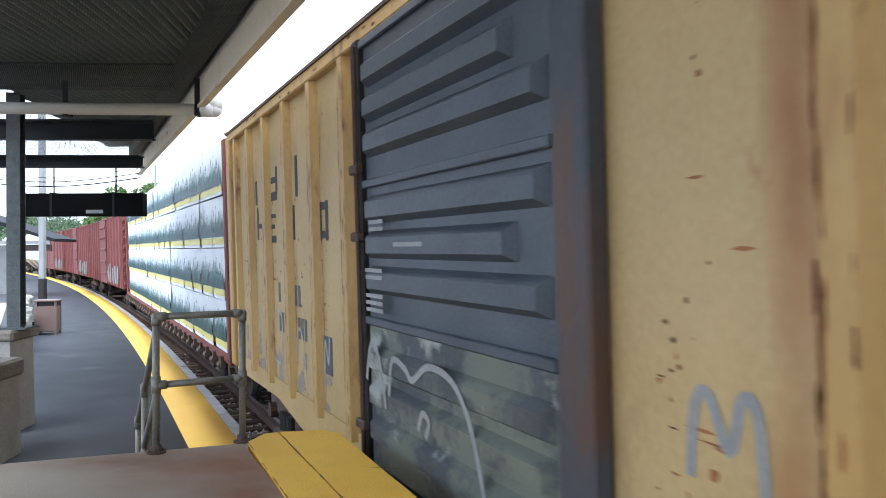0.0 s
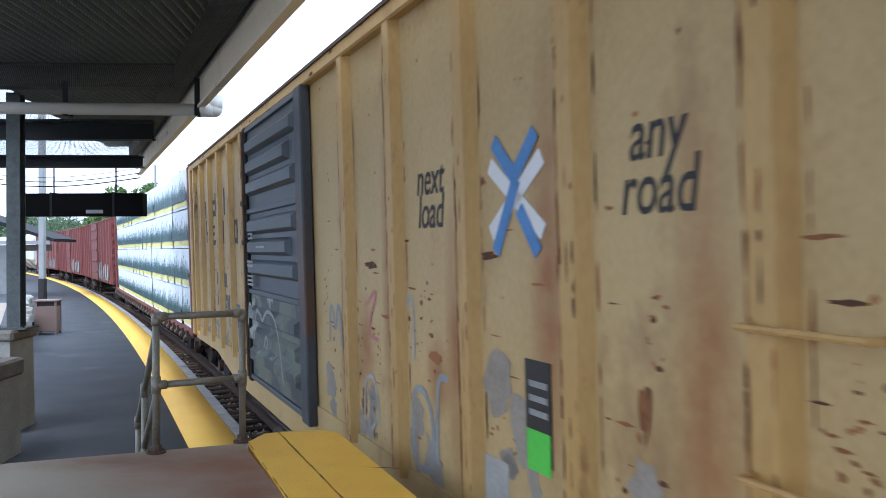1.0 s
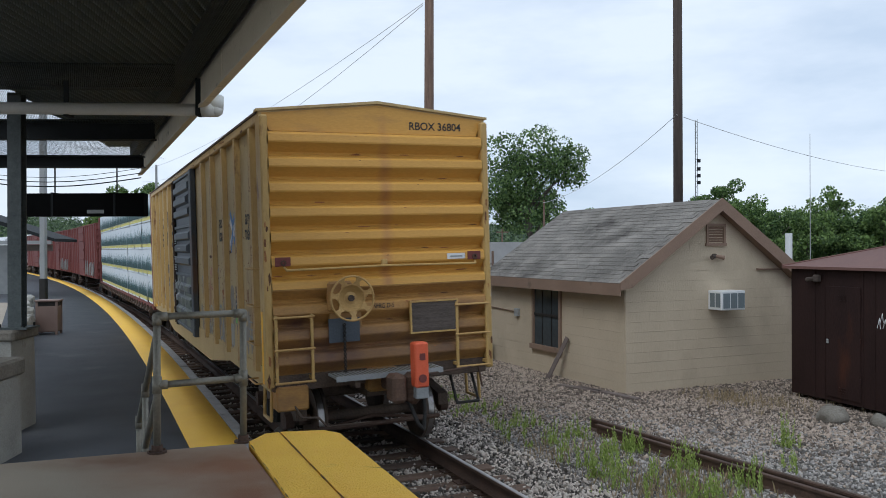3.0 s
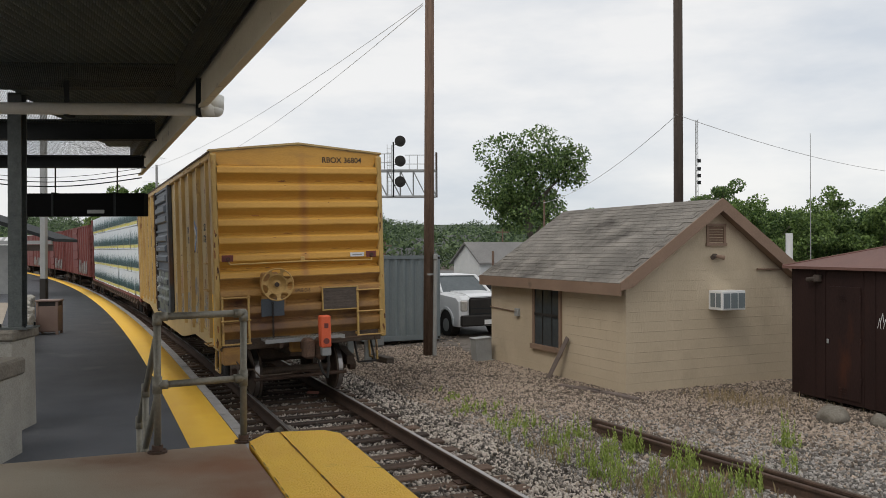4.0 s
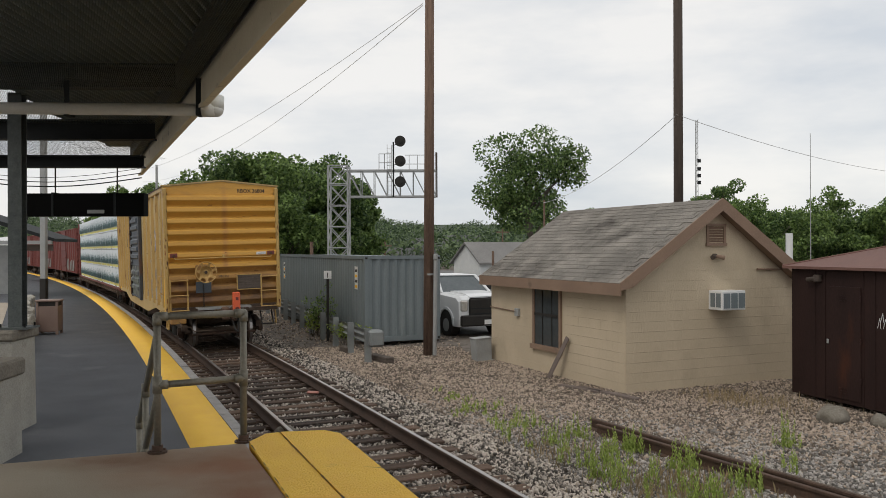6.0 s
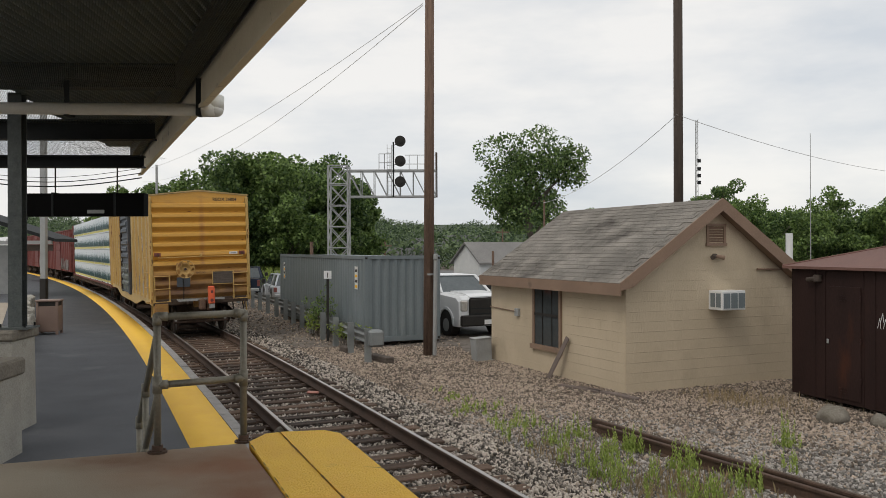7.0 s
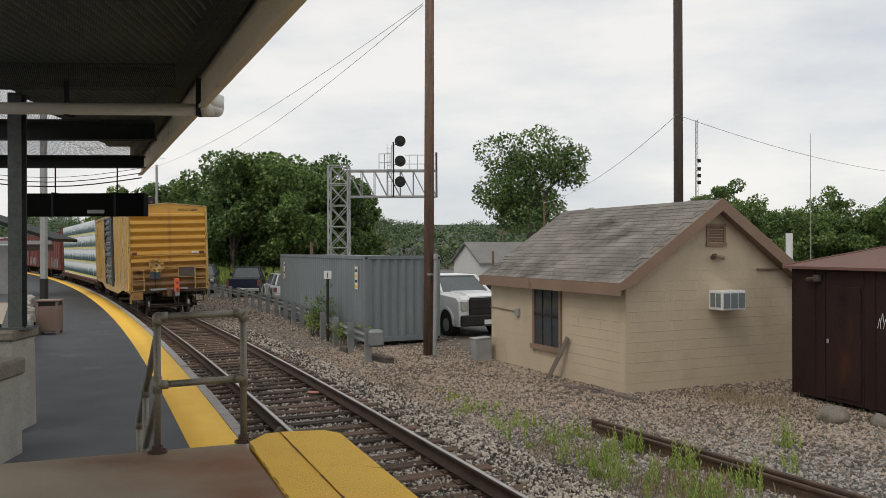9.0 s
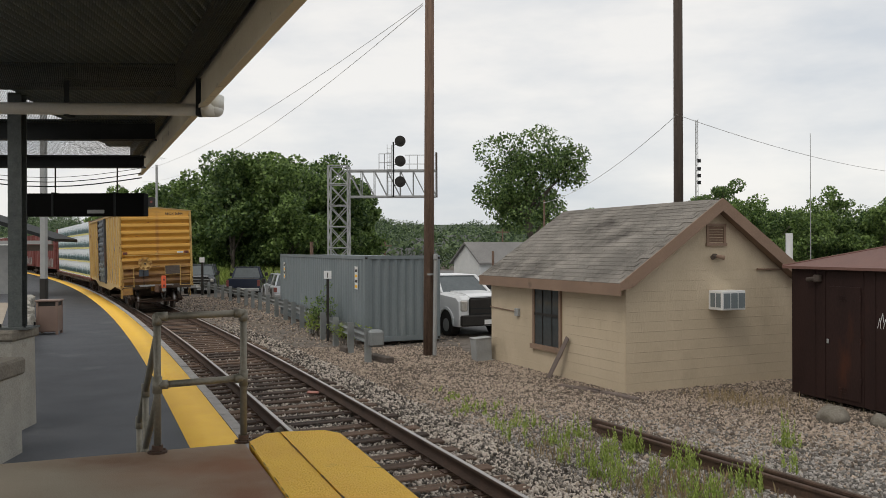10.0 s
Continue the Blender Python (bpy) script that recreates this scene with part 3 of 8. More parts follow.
def make_deck():
    d = thing("raised_deck", Matrix.Identity(4), "worn brown-grey raised boarding deck with a painted yellow edge", "platform", kind="structure")
    # front edge across, then back along the track behind the camera
    b = B()
    prof = [(-7.5, 3.25), (-1.365, 5.56), (-0.75, 4.12), (1.05, 0.0), (3.0, -4.5), (-5.0, -8.0), (-9.6, 1.2)]
    prism(b, prof, DZ - 0.16, DZ, "z")
    part("deck_slab", b, M_DECK, d)
    b = B()
    prism(b, [(-1.33, 5.555), (-1.27, 5.80), (-1.185, 5.845), (-0.55, 4.32), (0.46, 1.9), (1.56, -0.6), (1.2, -0.6), (0.1, 1.9), (-0.84, 4.33)], DZ - 0.10, DZ + 0.012, "z")
    part("yellow_inner_board", b, M_YELLOW, d)
    b = B()
    prism(b, [(-1.175, 5.85), (-0.87, 5.90), (-0.74, 5.80), (-0.15, 4.32), (0.85, 1.9), (2.0, -0.6), (1.57, -0.6), (0.47, 1.9), (-0.54, 4.325)], DZ - 0.10, DZ + 0.014, "z")
    part("yellow_edge_board", b, M_YELLOW, d)
    b = B()
    prism(b, [(-7.5, 3.22), (-1.34, 5.53), (-0.9, 4.5), (-1.2, 4.4), (-1.5, 5.2), (-7.4, 3.0)], PZ, DZ - 0.164, "z")
    part("deck_skirt", b, M_CONC, d)
    # cracks along the joint of the boards and chipped paint at their edges
    rng = random.Random(14)
    b = B()

    def chip(p, q, off, n, w, z):
        p, q = Vector((*p, 0)), Vector((*q, 0))
        u = (q - p).normalized()
        v = Vector((-u.y, u.x, 0))
        for i in range(n):
            c = p.lerp(q, rng.uniform(0, 1)) + v * rng.gauss(off, w * 0.6)
            l, hw = rng.uniform(0.02, 0.11), rng.uniform(0.35, 1.0) * w
            b.faces.new([b.verts.new((c.x + u.x * a_ * l + v.x * s_ * hw, c.y + u.y * a_ * l + v.y * s_ * hw, z)) for a_, s_ in ((-1, 0.1), (-0.3, -0.8), (0.5, -0.5), (1, 0.2), (0.2, 0.9), (-0.5, 0.6))])
    chip((-1.18, 5.83), (-0.545, 4.32), 0.0, 30, 0.004, DZ + 0.0165)
    chip((-0.545, 4.32), (0.465, 1.9), 0.0, 36, 0.005, DZ + 0.0165)
    chip((-1.33, 5.54), (-0.84, 4.33), 0.004, 9, 0.005, DZ + 0.0145)
    chip((-0.84, 4.33), (0.1, 1.9), 0.004, 10, 0.006, DZ + 0.0145)
    chip((-0.55, 4.9), (-0.28, 4.85), 0.0, 3, 0.006, DZ + 0.0165)
    part("chipped_paint", b, M_CRACK, d)["kind"] = "stuff"


make_deck()


def make_railing():
    r = thing("pipe_railing", pose(0, 0, DZ), "weathered galvanised pipe railing with flanged posts and elbows", "railing")
    A, C = Vector((-1.378, 5.60, 0)), Vector((-1.868, 5.31, 0))
    h = 0.885
    b = B()
    tube(b, A, A + Vector((0, 0, h)), 0.0235, n=14)
    part("post", b, M_GALV, r, smooth=True)
    b = B()
    tube(b, C, C + Vector((0, 0, h)), 0.0235, n=14)
    part("post", b, M_GALV, r, smooth=True)
    b = B()
    tube(b, A + Vector((0, 0, h)), C + Vector((0, 0, h)), 0.0235, n=14)
    part("top_rail", b, M_GALV, r, smooth=True)
    b = B()
    tube(b, A + Vector((0, 0, 0.44)), C + Vector((0, 0, 0.44)), 0.0225, n=14)
    part("middle_rail", b, M_GALV, r, smooth=True)
    for P in (A, C):
        q = C if P is A else A
        w = (q - P).normalized()
        for z in (h, 0.44):
            b = B()
            up = 0.0 if z == h else 0.05
            tube(b, P + Vector((0, 0, z - 0.055)), P + Vector((0, 0, z + up + 0.004)), 0.0305, n=14)
            tube(b, P + Vector((0, 0, z)), P + Vector((0, 0, z)) + w * 0.065, 0.0305, n=14)
            bmesh.ops.create_icosphere(b, subdivisions=2, radius=0.031, matrix=Matrix.Translation(P + Vector((0, 0, z))))
            part("elbow" if z == h else "tee_fitting", b, M_GALV, r, smooth=True)
        b = B()
        tube(b, P, P + Vector((0, 0, 0.012)), 0.062, n=16)
        tube(b, P + Vector((0, 0, 0.012)), P + Vector((0, 0, 0.05)), 0.036, n=14)
        for i in range(4):
            t = math.pi / 4 + i * math.pi / 2
            tube(b, P + Vector((0.048 * math.cos(t), 0.048 * math.sin(t), 0.01)), P + Vector((0.048 * math.cos(t), 0.048 * math.sin(t), 0.022)), 0.008, n=6)
        part("base_flange", b, M_RUST, r)
    # the rails that lead down the steps to the low platform
    D, E = C + Vector((-0.41, 0.91, 0)) * 1.0, C + Vector((-0.41, 0.91, 0)) * 1.7
    for pts, nm in (((C + Vector((0, 0, h - 0.12)), D + Vector((0, 0, 0.25)), E + Vector((0, 0, -0.12))), "stair_top_rail"),
                    ((C + Vector((0, 0, 0.36)), D + Vector((0, 0, -0.18)), E + Vector((0, 0, -0.55))), "stair_middle_rail")):
        b = B()
        pipe(b, list(pts), 0.024, 12)
        part(nm, b, M_GALV, r, smooth=True)
    for P, top in ((D, 0.28), (E, -0.10)):
        b = B()
        tube(b, P + Vector((0, 0, -1.0)), P + Vector((0, 0, top)), 0.0235, n=12)
        tube(b, P + Vector((0, 0, top - 0.08)), P + Vector((0, 0, top + 0.02)), 0.0305, n=12)
        part("stair_post", b, M_GALV, r, smooth=True)


make_railing()


# ---- canopy over the platform ----
# local x runs to the left, away from the track; local y along the platform, away from the camera
CANOPY = Matrix(((-0.910, -0.4147, 0, -0.93), (-0.4147, 0.910, 0, 5.5), (0, 0, 1, 0), (0, 0, 0, 1)))


def in_canopy(x, y, z):
    return CANOPY @ Vector((x, y, z))


def left_edge(y):
    """Where the roof ends on the side away from the track."""
    return -6.80 - 0.19 * (y - 14.3)


def right_edge(y):
    return -0.93 - 0.4557 * (y - 5.5)


def make_canopy():
    c = thing("canopy", Matrix.Identity(4), "dark steel platform canopy with corrugated decking and tan fascia", "canopy", kind="structure")
    m = CANOPY
    y_near, y_far = -5.0, 18.6
    # corrugated decking, its ribs askew to the platform's edge
    vs, lines, u = [], [], -9.0
    while u < 9.5:
        for du, dz in ((0, 0), (0.034, 0), (0.042, 0.065), (0.098, 0.065)):
            lines.append((u + du, dz))
        u += 0.11
    for x0, dz in lines:
        ys = [y for y in np.arange(y_near, y_far, 0.06) if left_edge(y) < x0 - 0.06 * y < right_edge(y) - 0.05]
        if len(ys) > 1:
            for y in (ys[0], ys[-1]):
                vs.append((x0 - 0.06 * y, y, 4.86 + dz))
    n = len(vs) // 2
    from_arrays("roof_decking", vs, [(2 * i, 2 * i + 1, 2 * i + 3, 2 * i + 2) for i in range(n - 1)], M_DECKPAN, c)
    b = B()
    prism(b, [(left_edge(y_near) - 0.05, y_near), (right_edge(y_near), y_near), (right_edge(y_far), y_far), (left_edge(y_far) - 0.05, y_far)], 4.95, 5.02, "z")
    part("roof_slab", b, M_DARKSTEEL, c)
    # fascia along the track, in lengths, with a lip at its foot
    for y0 in np.arange(-0.34 - 3 * 3.66, 14.3, 3.66):
        b = B()
        prism(b, [(-0.03, 4.62), (-0.03, 4.22), (0.07, 4.20), (0.07, 4.235), (0.005, 4.25), (0.005, 4.62)], y0 + 0.01, y0 + 3.65, "y")
        bmesh.ops.transform(b, matrix=m, verts=b.verts)
        part("fascia", b, M_FASCIA, c)
        b = B()
        prism(b, [(-0.012, 4.99), (-0.012, 4.624), (0.008, 4.624), (0.008, 4.99)], y0 + 0.005, y0 + 3.655, "y")
        bmesh.ops.transform(b, matrix=m, verts=b.verts)
        part("upper_fascia", b, M_FASCIADARK, c)
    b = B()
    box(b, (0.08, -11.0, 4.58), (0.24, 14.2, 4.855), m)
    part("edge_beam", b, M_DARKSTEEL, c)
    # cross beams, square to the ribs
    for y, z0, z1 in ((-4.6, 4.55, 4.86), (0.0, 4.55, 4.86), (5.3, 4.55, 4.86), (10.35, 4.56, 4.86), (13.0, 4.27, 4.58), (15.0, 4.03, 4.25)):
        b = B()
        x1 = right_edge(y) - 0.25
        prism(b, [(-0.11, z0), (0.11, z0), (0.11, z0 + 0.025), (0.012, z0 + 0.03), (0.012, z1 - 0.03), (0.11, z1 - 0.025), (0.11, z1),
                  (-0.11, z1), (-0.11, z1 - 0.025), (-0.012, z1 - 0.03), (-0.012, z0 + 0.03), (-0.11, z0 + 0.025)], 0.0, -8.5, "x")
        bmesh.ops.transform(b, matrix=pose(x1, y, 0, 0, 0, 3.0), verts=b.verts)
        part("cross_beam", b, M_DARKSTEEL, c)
    # bird netting stretched between the beams, and its slack roll
    def strands(pts_a, pts_b, z):
        vs, fs = [], []
        for (xa, ya), (xb, yb) in zip(pts_a, pts_b):
            i = len(vs)
            dx, dy = (0.005, 0) if abs(yb - ya) > abs(xb - xa) else (0, 0.005)
            vs += [(xa - dx, ya - dy, z), (xa + dx, ya + dy, z), (xb + dx, yb + dy, z), (xb - dx, yb - dy, z)]
            fs.append((i, i + 1, i + 2, i + 3))
        return vs, fs
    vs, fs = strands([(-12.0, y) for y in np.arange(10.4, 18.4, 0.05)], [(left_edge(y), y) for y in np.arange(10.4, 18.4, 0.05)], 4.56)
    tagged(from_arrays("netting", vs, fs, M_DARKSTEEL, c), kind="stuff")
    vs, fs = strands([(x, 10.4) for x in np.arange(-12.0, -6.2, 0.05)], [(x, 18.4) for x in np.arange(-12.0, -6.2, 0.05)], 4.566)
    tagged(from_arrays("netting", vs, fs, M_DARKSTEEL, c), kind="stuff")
    # a fine net hung right under the beams
    ys = np.arange(3.0, 17.6, 0.024)
    vs, fs = strands([(left_edge(y), y) for y in ys], [(right_edge(y) - 0.12, y) for y in ys], 4.535)
    vs = [(x, y + (0.0032 if i % 4 in (1, 2) else -0.0032), z - 0.02 * math.sin(y * 1.9) ** 2) for i, (x, y, z) in enumerate((p[0], 0.5 * (q[1] + p[1]), p[2]) for p, q in zip(vs, [vs[k ^ 1] for k in range(len(vs))]))]
    tagged(from_arrays("netting", vs, fs, M_NET, c), kind="stuff")
    vs, fs = [], []
    for u in np.arange(0.08, 8.2, 0.024):
        a, e = right_edge(3.0) - 0.1 - u, right_edge(17.6) - 0.1 - u
        k = len(vs)
        vs += [(a - 0.003, 3.0, 4.53), (a + 0.003, 3.0, 4.53), (e + 0.003, 17.6, 4.53), (e - 0.003, 17.6, 4.53)]
        fs.append((k, k + 1, k + 2, k + 3))
    tagged(from_arrays("netting", vs, fs, M_NET, c), kind="stuff")
    for k in range(3):
        b = B()
        pipe(b, [(-9.0 + 3.4 * i / 8, 15.02 + 0.05 * k, 4.02 - 0.08 * k - 0.16 * math.sin(math.pi * i / 8)) for i in range(9)], 0.005 + 0.003 * k, 5)
        part("slack_cable", b, M_DARKSTEEL, c)
    # struts and bracing seen from below
    b = B()
    tube(b, (-8.6, 16.2, 4.4), (-9.0, 17.6, 3.2), 0.035, n=6)
    part("brace", b, M_DARKSTEEL, c)
    return c


canopy = make_canopy()


def drain_pipe():
    d = thing("drain_pipe", pose(-2.74, 9.73, 4.19), "grey-white plastic drain pipe with an elbow under the canopy", "pipe")
    b = B()
    tube(b, (-0.10, 0, 0), (-6.5, -0.25, 0.03), 0.072, n=16)
    part("run", b, M_PVC, d, smooth=True)
    b = B()
    tube(b, (-0.13, 0, 0), (0.03, 0, 0), 0.088, n=20)
    bmesh.ops.create_icosphere(b, subdivisions=3, radius=0.088, matrix=Matrix.Translation((0.03, 0, 0)))
    tube(b, (0.03, 0, 0), (0.03, 0.03, 0.16), 0.088, n=20)
    part("elbow", b, M_PVC, d, smooth=True)
    for x in (-0.16, -1.72, -3.4):
        b = B()
        box(b, (x - 0.03, -0.085, -0.078), (x + 0.03, 0.07, 0.02))
        box(b, (x - 0.03, -0.08, 0.0), (x + 0.03, -0.07, 0.36))
        part("hanger", b, M_DARKSTEEL, d)


drain_pipe()


# ---- columns on concrete pedestals ----
def column(x, y, z_ped, w_ped, cap, top, rz=4, shift=0.02):
    p = thing("pedestal", pose(x, y, PZ - 0.004, 0, 0, rz), "stained concrete pedestal under a canopy column", "pedestal")
    h = z_ped - PZ
    b = B()
    prism(b, [(-w_ped / 2, 0), (w_ped / 2, 0), (w_ped / 2 - 0.02, h - cap), (-w_ped / 2 + 0.02, h - cap)], -0.34, 0.34, "y")
    part("shaft", b, M_CONC, p)
    part("cap", box(B(), (-w_ped / 2 - 0.03, -0.38, h - cap), (w_ped / 2 + 0.03, 0.38, h), bevel=0.03), M_ROCK, p)
    if top:
        c = thing("canopy_column", pose(x + shift, y, z_ped - 0.004, 0, 0, rz), "mottled grey-green painted steel canopy column", "column", kind="structure")
        b = B()
        k = 0.085
        prism(b, [(-k, -k), (k, -k), (k, -k + 0.014), (0.008, -k + 0.014), (0.008, k - 0.014), (k, k - 0.014), (k, k), (-k, k), (-k, k - 0.014), (-0.008, k - 0.014), (-0.008, -k + 0.014), (-k, -k + 0.014)], 0.0, top - z_ped, "z")
        part("shaft", b, M_COLUMN, c)
        part("base_plate", box(B(), (-0.2, -0.2, 0), (0.2, 0.2, 0.025)), M_COLUMN, c)
        for sx in (-0.15, 0.15):
            for sy in (-0.15, 0.15):
                part("anchor_bolt", tube(B(), (sx, sy, 0.02), (sx, sy, 0.07), 0.014, n=6), M_DARKSTEEL, c)


column(-5.82, 10.60, 1.51, 0.72, 0.14, 4.56, shift=0.28)
column(-5.13, 9.02, 1.30, 0.60, 0.20, 0)


def passenger_sign():
    s = thing("display_sign", pose(-6.5, 15.0, 3.14, 0, 0, 0), "black electronic passenger display hanging from the canopy, switched off", "sign")
    part("case", box(B(), (-1.19, -0.12, 0), (1.03, 0.12, 0.42), bevel=0.012), M_MATTE, s)
    part("screen", box(B(), (-1.14, -0.124, 0.04), (0.98, -0.121, 0.38)), M_MATTE, s)
    part("label_strip", box(B(), (0.0, -0.127, 0.05), (0.31, -0.1245, 0.115)), M_TAG, s)
    for x in (-0.64, 0.50):
        part("hanger_rod", tube(B(), (x, 0, 0.42), (x, 0, 0.92), 0.014, n=8), M_BLACK, s)
        part("clamp", box(B(), (x - 0.02, -0.13, 0.0), (x + 0.02, 0.13, 0.435)), M_DARKSTEEL, s)


passenger_sign()


def litter_bin():
    n = thing("litter_bin", pose(-10.98, 22.7, PZ - 0.003, 0, 0, 12), "brown panelled litter bin with a flat lid on the platform", "litter bin")
    part("body", box(B(), (-0.27, -0.27, 0.07), (0.27, 0.27, 0.78), bevel=0.02), M_BIN, n)
    for x in (-0.27, 0.23):
        for y in (-0.27, 0.23):
            part("corner_post", box(B(), (x - 0.01, y - 0.01, 0.0), (x + 0.05, y + 0.05, 0.93)), M_BIN, n)
    part("lid", box(B(), (-0.31, -0.31, 0.90), (0.31, 0.31, 0.955), bevel=0.02), M_BIN, n)
    part("opening", box(B(), (-0.25, -0.25, 0.78), (0.25, 0.25, 0.90)), M_BLACK, n)


litter_bin()


def platform_back():
    """Low wall, light pole and the small shelter further along the platform."""
    rng = random.Random(12)
    spots = [((-9.75 - 0.50 * (i * 1.25), 18.7 + i * 1.25), (rng.uniform(0.4, 0.6), rng.uniform(1.1, 1.3), rng.uniform(0.42, 0.62))) for i in range(13)]
    path = from_arrays("side_path", [(-9.2, 16.5, PZ + 0.012), (-10.4, 16.5, PZ + 0.012), (-22.0, 36.0, PZ + 0.012), (-19.2, 36.0, PZ + 0.012)], [(0, 1, 2, 3)], M_BOARDPATH)
    tagged(path, "pale sandy concrete path behind the platform wall", "path", kind="structure")
    tr = thing("box_trailer", pose(-34.4, 61.0, PZ - 0.003, 0, 0, 8), "white box trailer parked far behind the platform", "trailer")
    part("box", box(B(), (-2.5, -1.2, 0.9), (2.5, 1.2, 2.95), bevel=0.03), M_WHITE, tr)
    part("chassis", box(B(), (-2.4, -0.9, 0.55), (2.4, 0.9, 0.9)), M_BLACK, tr)
    for x in (-1.6, 1.4):
        for y in (-1.0, 1.0):
            part("wheel", tube(B(), (x, y - 0.12, 0.42), (x, y + 0.12, 0.42), 0.42, n=20), M_BLACK, tr)
    for (x, y), (w, d, h) in spots:
        b = box(B(), (-w / 2, -d / 2, 0), (w / 2, d / 2, h), bevel=0.06)
        for v in b.verts:
            v.co += Vector((rng.uniform(-0.05, 0.05), rng.uniform(-0.05, 0.05), 0 if v.co.z < 0.05 else rng.uniform(-0.04, 0.04)))
        o = part("stone_block", b, M_CONC)
        o.matrix_basis = pose(x, y, PZ - 0.01, 0, 0, rng.uniform(22, 32))
        tagged(o, "rough weathered stone block beside the platform", "stone block", "platform stones")
    p = thing("light_pole", pose(-12.85, 26.2, PZ - 0.003), "pale grey square light pole with a black base", "light pole")
    part("shaft", box(B(), (-0.088, -0.088, 1.4), (0.088, 0.088, 6.8), bevel=0.015), M_GREYSTEEL, p)
    part("base_cover", box(B(), (-0.10, -0.10, 0), (0.10, 0.10, 1.42), bevel=0.015), M_BLACK, p)
    sh = thing("waiting_shelter", pose(-20.9, 40.0, PZ - 0.003, 0, 0, 10), "small dark-roofed waiting shelter on pale posts", "shelter")
    b = B()
    prism(b, [(-3.2, 4.35), (1.75, 2.75), (1.75, 2.90), (-3.2, 4.6)], -0.2, 4.0, "y")
    part("roof", b, M_DARKSTEEL, sh)
    part("beam", box(B(), (-3.0, -0.15, 2.62), (1.6, 0.05, 2.80)), M_GREYSTEEL, sh)
    part("tan_beam", box(B(), (-0.4, 0.3, 2.30), (1.5, 0.5, 2.60)), M_BOARD, sh)
    for x in (-1.0, 0.15):
        part("shelter_post", box(B(), (x - 0.12, -0.12, 0), (x + 0.12, 0.12, 2.65)), M_GREYSTEEL, sh)
    part("back_wall", box(B(), (-3.0, 3.8, 0), (-1.6, 3.9, 2.6)), M_GREYSTEEL, sh)


platform_back()

# ---- block house ----
HOUSE = pose(3.608, 16.213, GZ - 0.004, 0, 0, 24.58)
HW, HL, HE, HR = 4.60, 5.66, 2.30, 3.82


def make_house():
    h = thing("block_house", HOUSE, "small tan painted concrete-block building with a shingled gable roof", "house")
    b = B()
    prism(b, [(0, 0), (HW, 0), (HW, HE), (HW / 2, HR - 0.06), (0, HE)], 0.012, HL, "y")
    part("wall", b, M_BLOCK, h)
    # roof slabs
    rise = (HR - HE) / (HW / 2)
    for sgn in (0, 1):
        b = B()
        xo, th = -0.28, 0.10
        zo = HE - 0.28 * rise
        pr = [(xo, zo + th), (HW / 2, HR + th), (HW / 2, HR), (xo, zo)]
        if sgn:
            pr = [(HW - x, z) for x, z in pr]
        prism(b, pr, -0.22, HL + 0.12, "y")
        part("roof", b, M_SHINGLE, h)
    # fascia boards
    zo = HE - 0.28 * rise
    for x in (-0.30, HW + 0.28):
        b = B()
        box(b, (x, -0.23, zo - 0.14), (x + 0.025, HL + 0.13, zo + 0.10))
        part("eave_board", b, M_TRIM, h)
    for sgn in (0, 1):
        b = B()
        pr = [(-0.30, zo + 0.12), (HW / 2, HR + 0.13), (HW / 2, HR - 0.14), (-0.02, HE - 0.17), (-0.30, HE - 0.17 - 0.05)]
        if sgn:
            pr = [(HW - x, z) for x, z in pr]
        prism(b, pr, -0.25, -0.22, "y")
        part("gable_board", b, M_TRIM, h)
        b = B()
        pr = [(-0.30, zo - 0.02), (HW / 2, HR - 0.06), (HW / 2, HR - 0.09), (-0.0, HE - 0.16), (-0.3, HE - 0.2)]
        if sgn:
            pr = [(HW - x, z) for x, z in pr]
        prism(b, pr, -0.219, -0.002, "y")
        part("soffit", b, M_TRIM, h)
    # window in the long wall
    w = part("window", box(box(box(box(B(), (-0.05, 2.30, 0.60), (0.0, 2.38, 2.16)), (-0.05, 3.46, 0.60), (0.0, 3.54, 2.16)), (-0.05, 2.38, 2.08), (0.0, 3.46, 2.16)), (-0.09, 2.26, 0.55), (0.0, 3.58, 0.66)), M_TRIM, h)
    part("pane", box(B(), (-0.012, 2.38, 0.66), (-0.004, 3.46, 2.08)), M_GLASS, w)
    part("glazing_bar", box(box(box(B(), (-0.03, 2.38, 1.34), (-0.013, 3.46, 1.40)), (-0.03, 2.70, 0.66), (-0.013, 2.715, 2.08)), (-0.03, 3.1, 0.66), (-0.013, 3.115, 2.08)), M_BLACK, w)
    # vent in the gable
    v = part("gable_vent", box(box(box(box(B(), (2.06, -0.04, 2.98), (2.12, 0.0, 3.42)), (2.52, -0.04, 2.98), (2.58, 0.0, 3.42)), (2.06, -0.045, 3.36), (2.58, 0.0, 3.42)), (2.04, -0.05, 2.95), (2.60, 0.0, 3.01)), M_TRIM, h)
    for i in range(6):
        part("slat", box(B(), (2.12, -0.02, -0.03), (2.52, -0.008, 0.03), pose(0, 0, 3.05 + i * 0.056, 30)), M_TRIM, v)
    # lamp with two heads
    lm = part("wall_lamp", tube(tube(B(), (2.26, 0, 2.74), (2.26, -0.07, 2.74), 0.05), (2.26, -0.06, 2.74), (2.12, -0.13, 2.71), 0.03, 0.05), M_POLEDARK, h)
    part("lamp_head", tube(B(), (2.26, -0.06, 2.74), (2.44, -0.13, 2.70), 0.03, 0.05), M_TRIM, lm)
    # window air conditioner
    a = part("air_conditioner", box(B(), (2.12, -0.40, 1.62), (2.76, 0.0, 2.02), bevel=0.012), M_WHITE, h, "white window air conditioner")
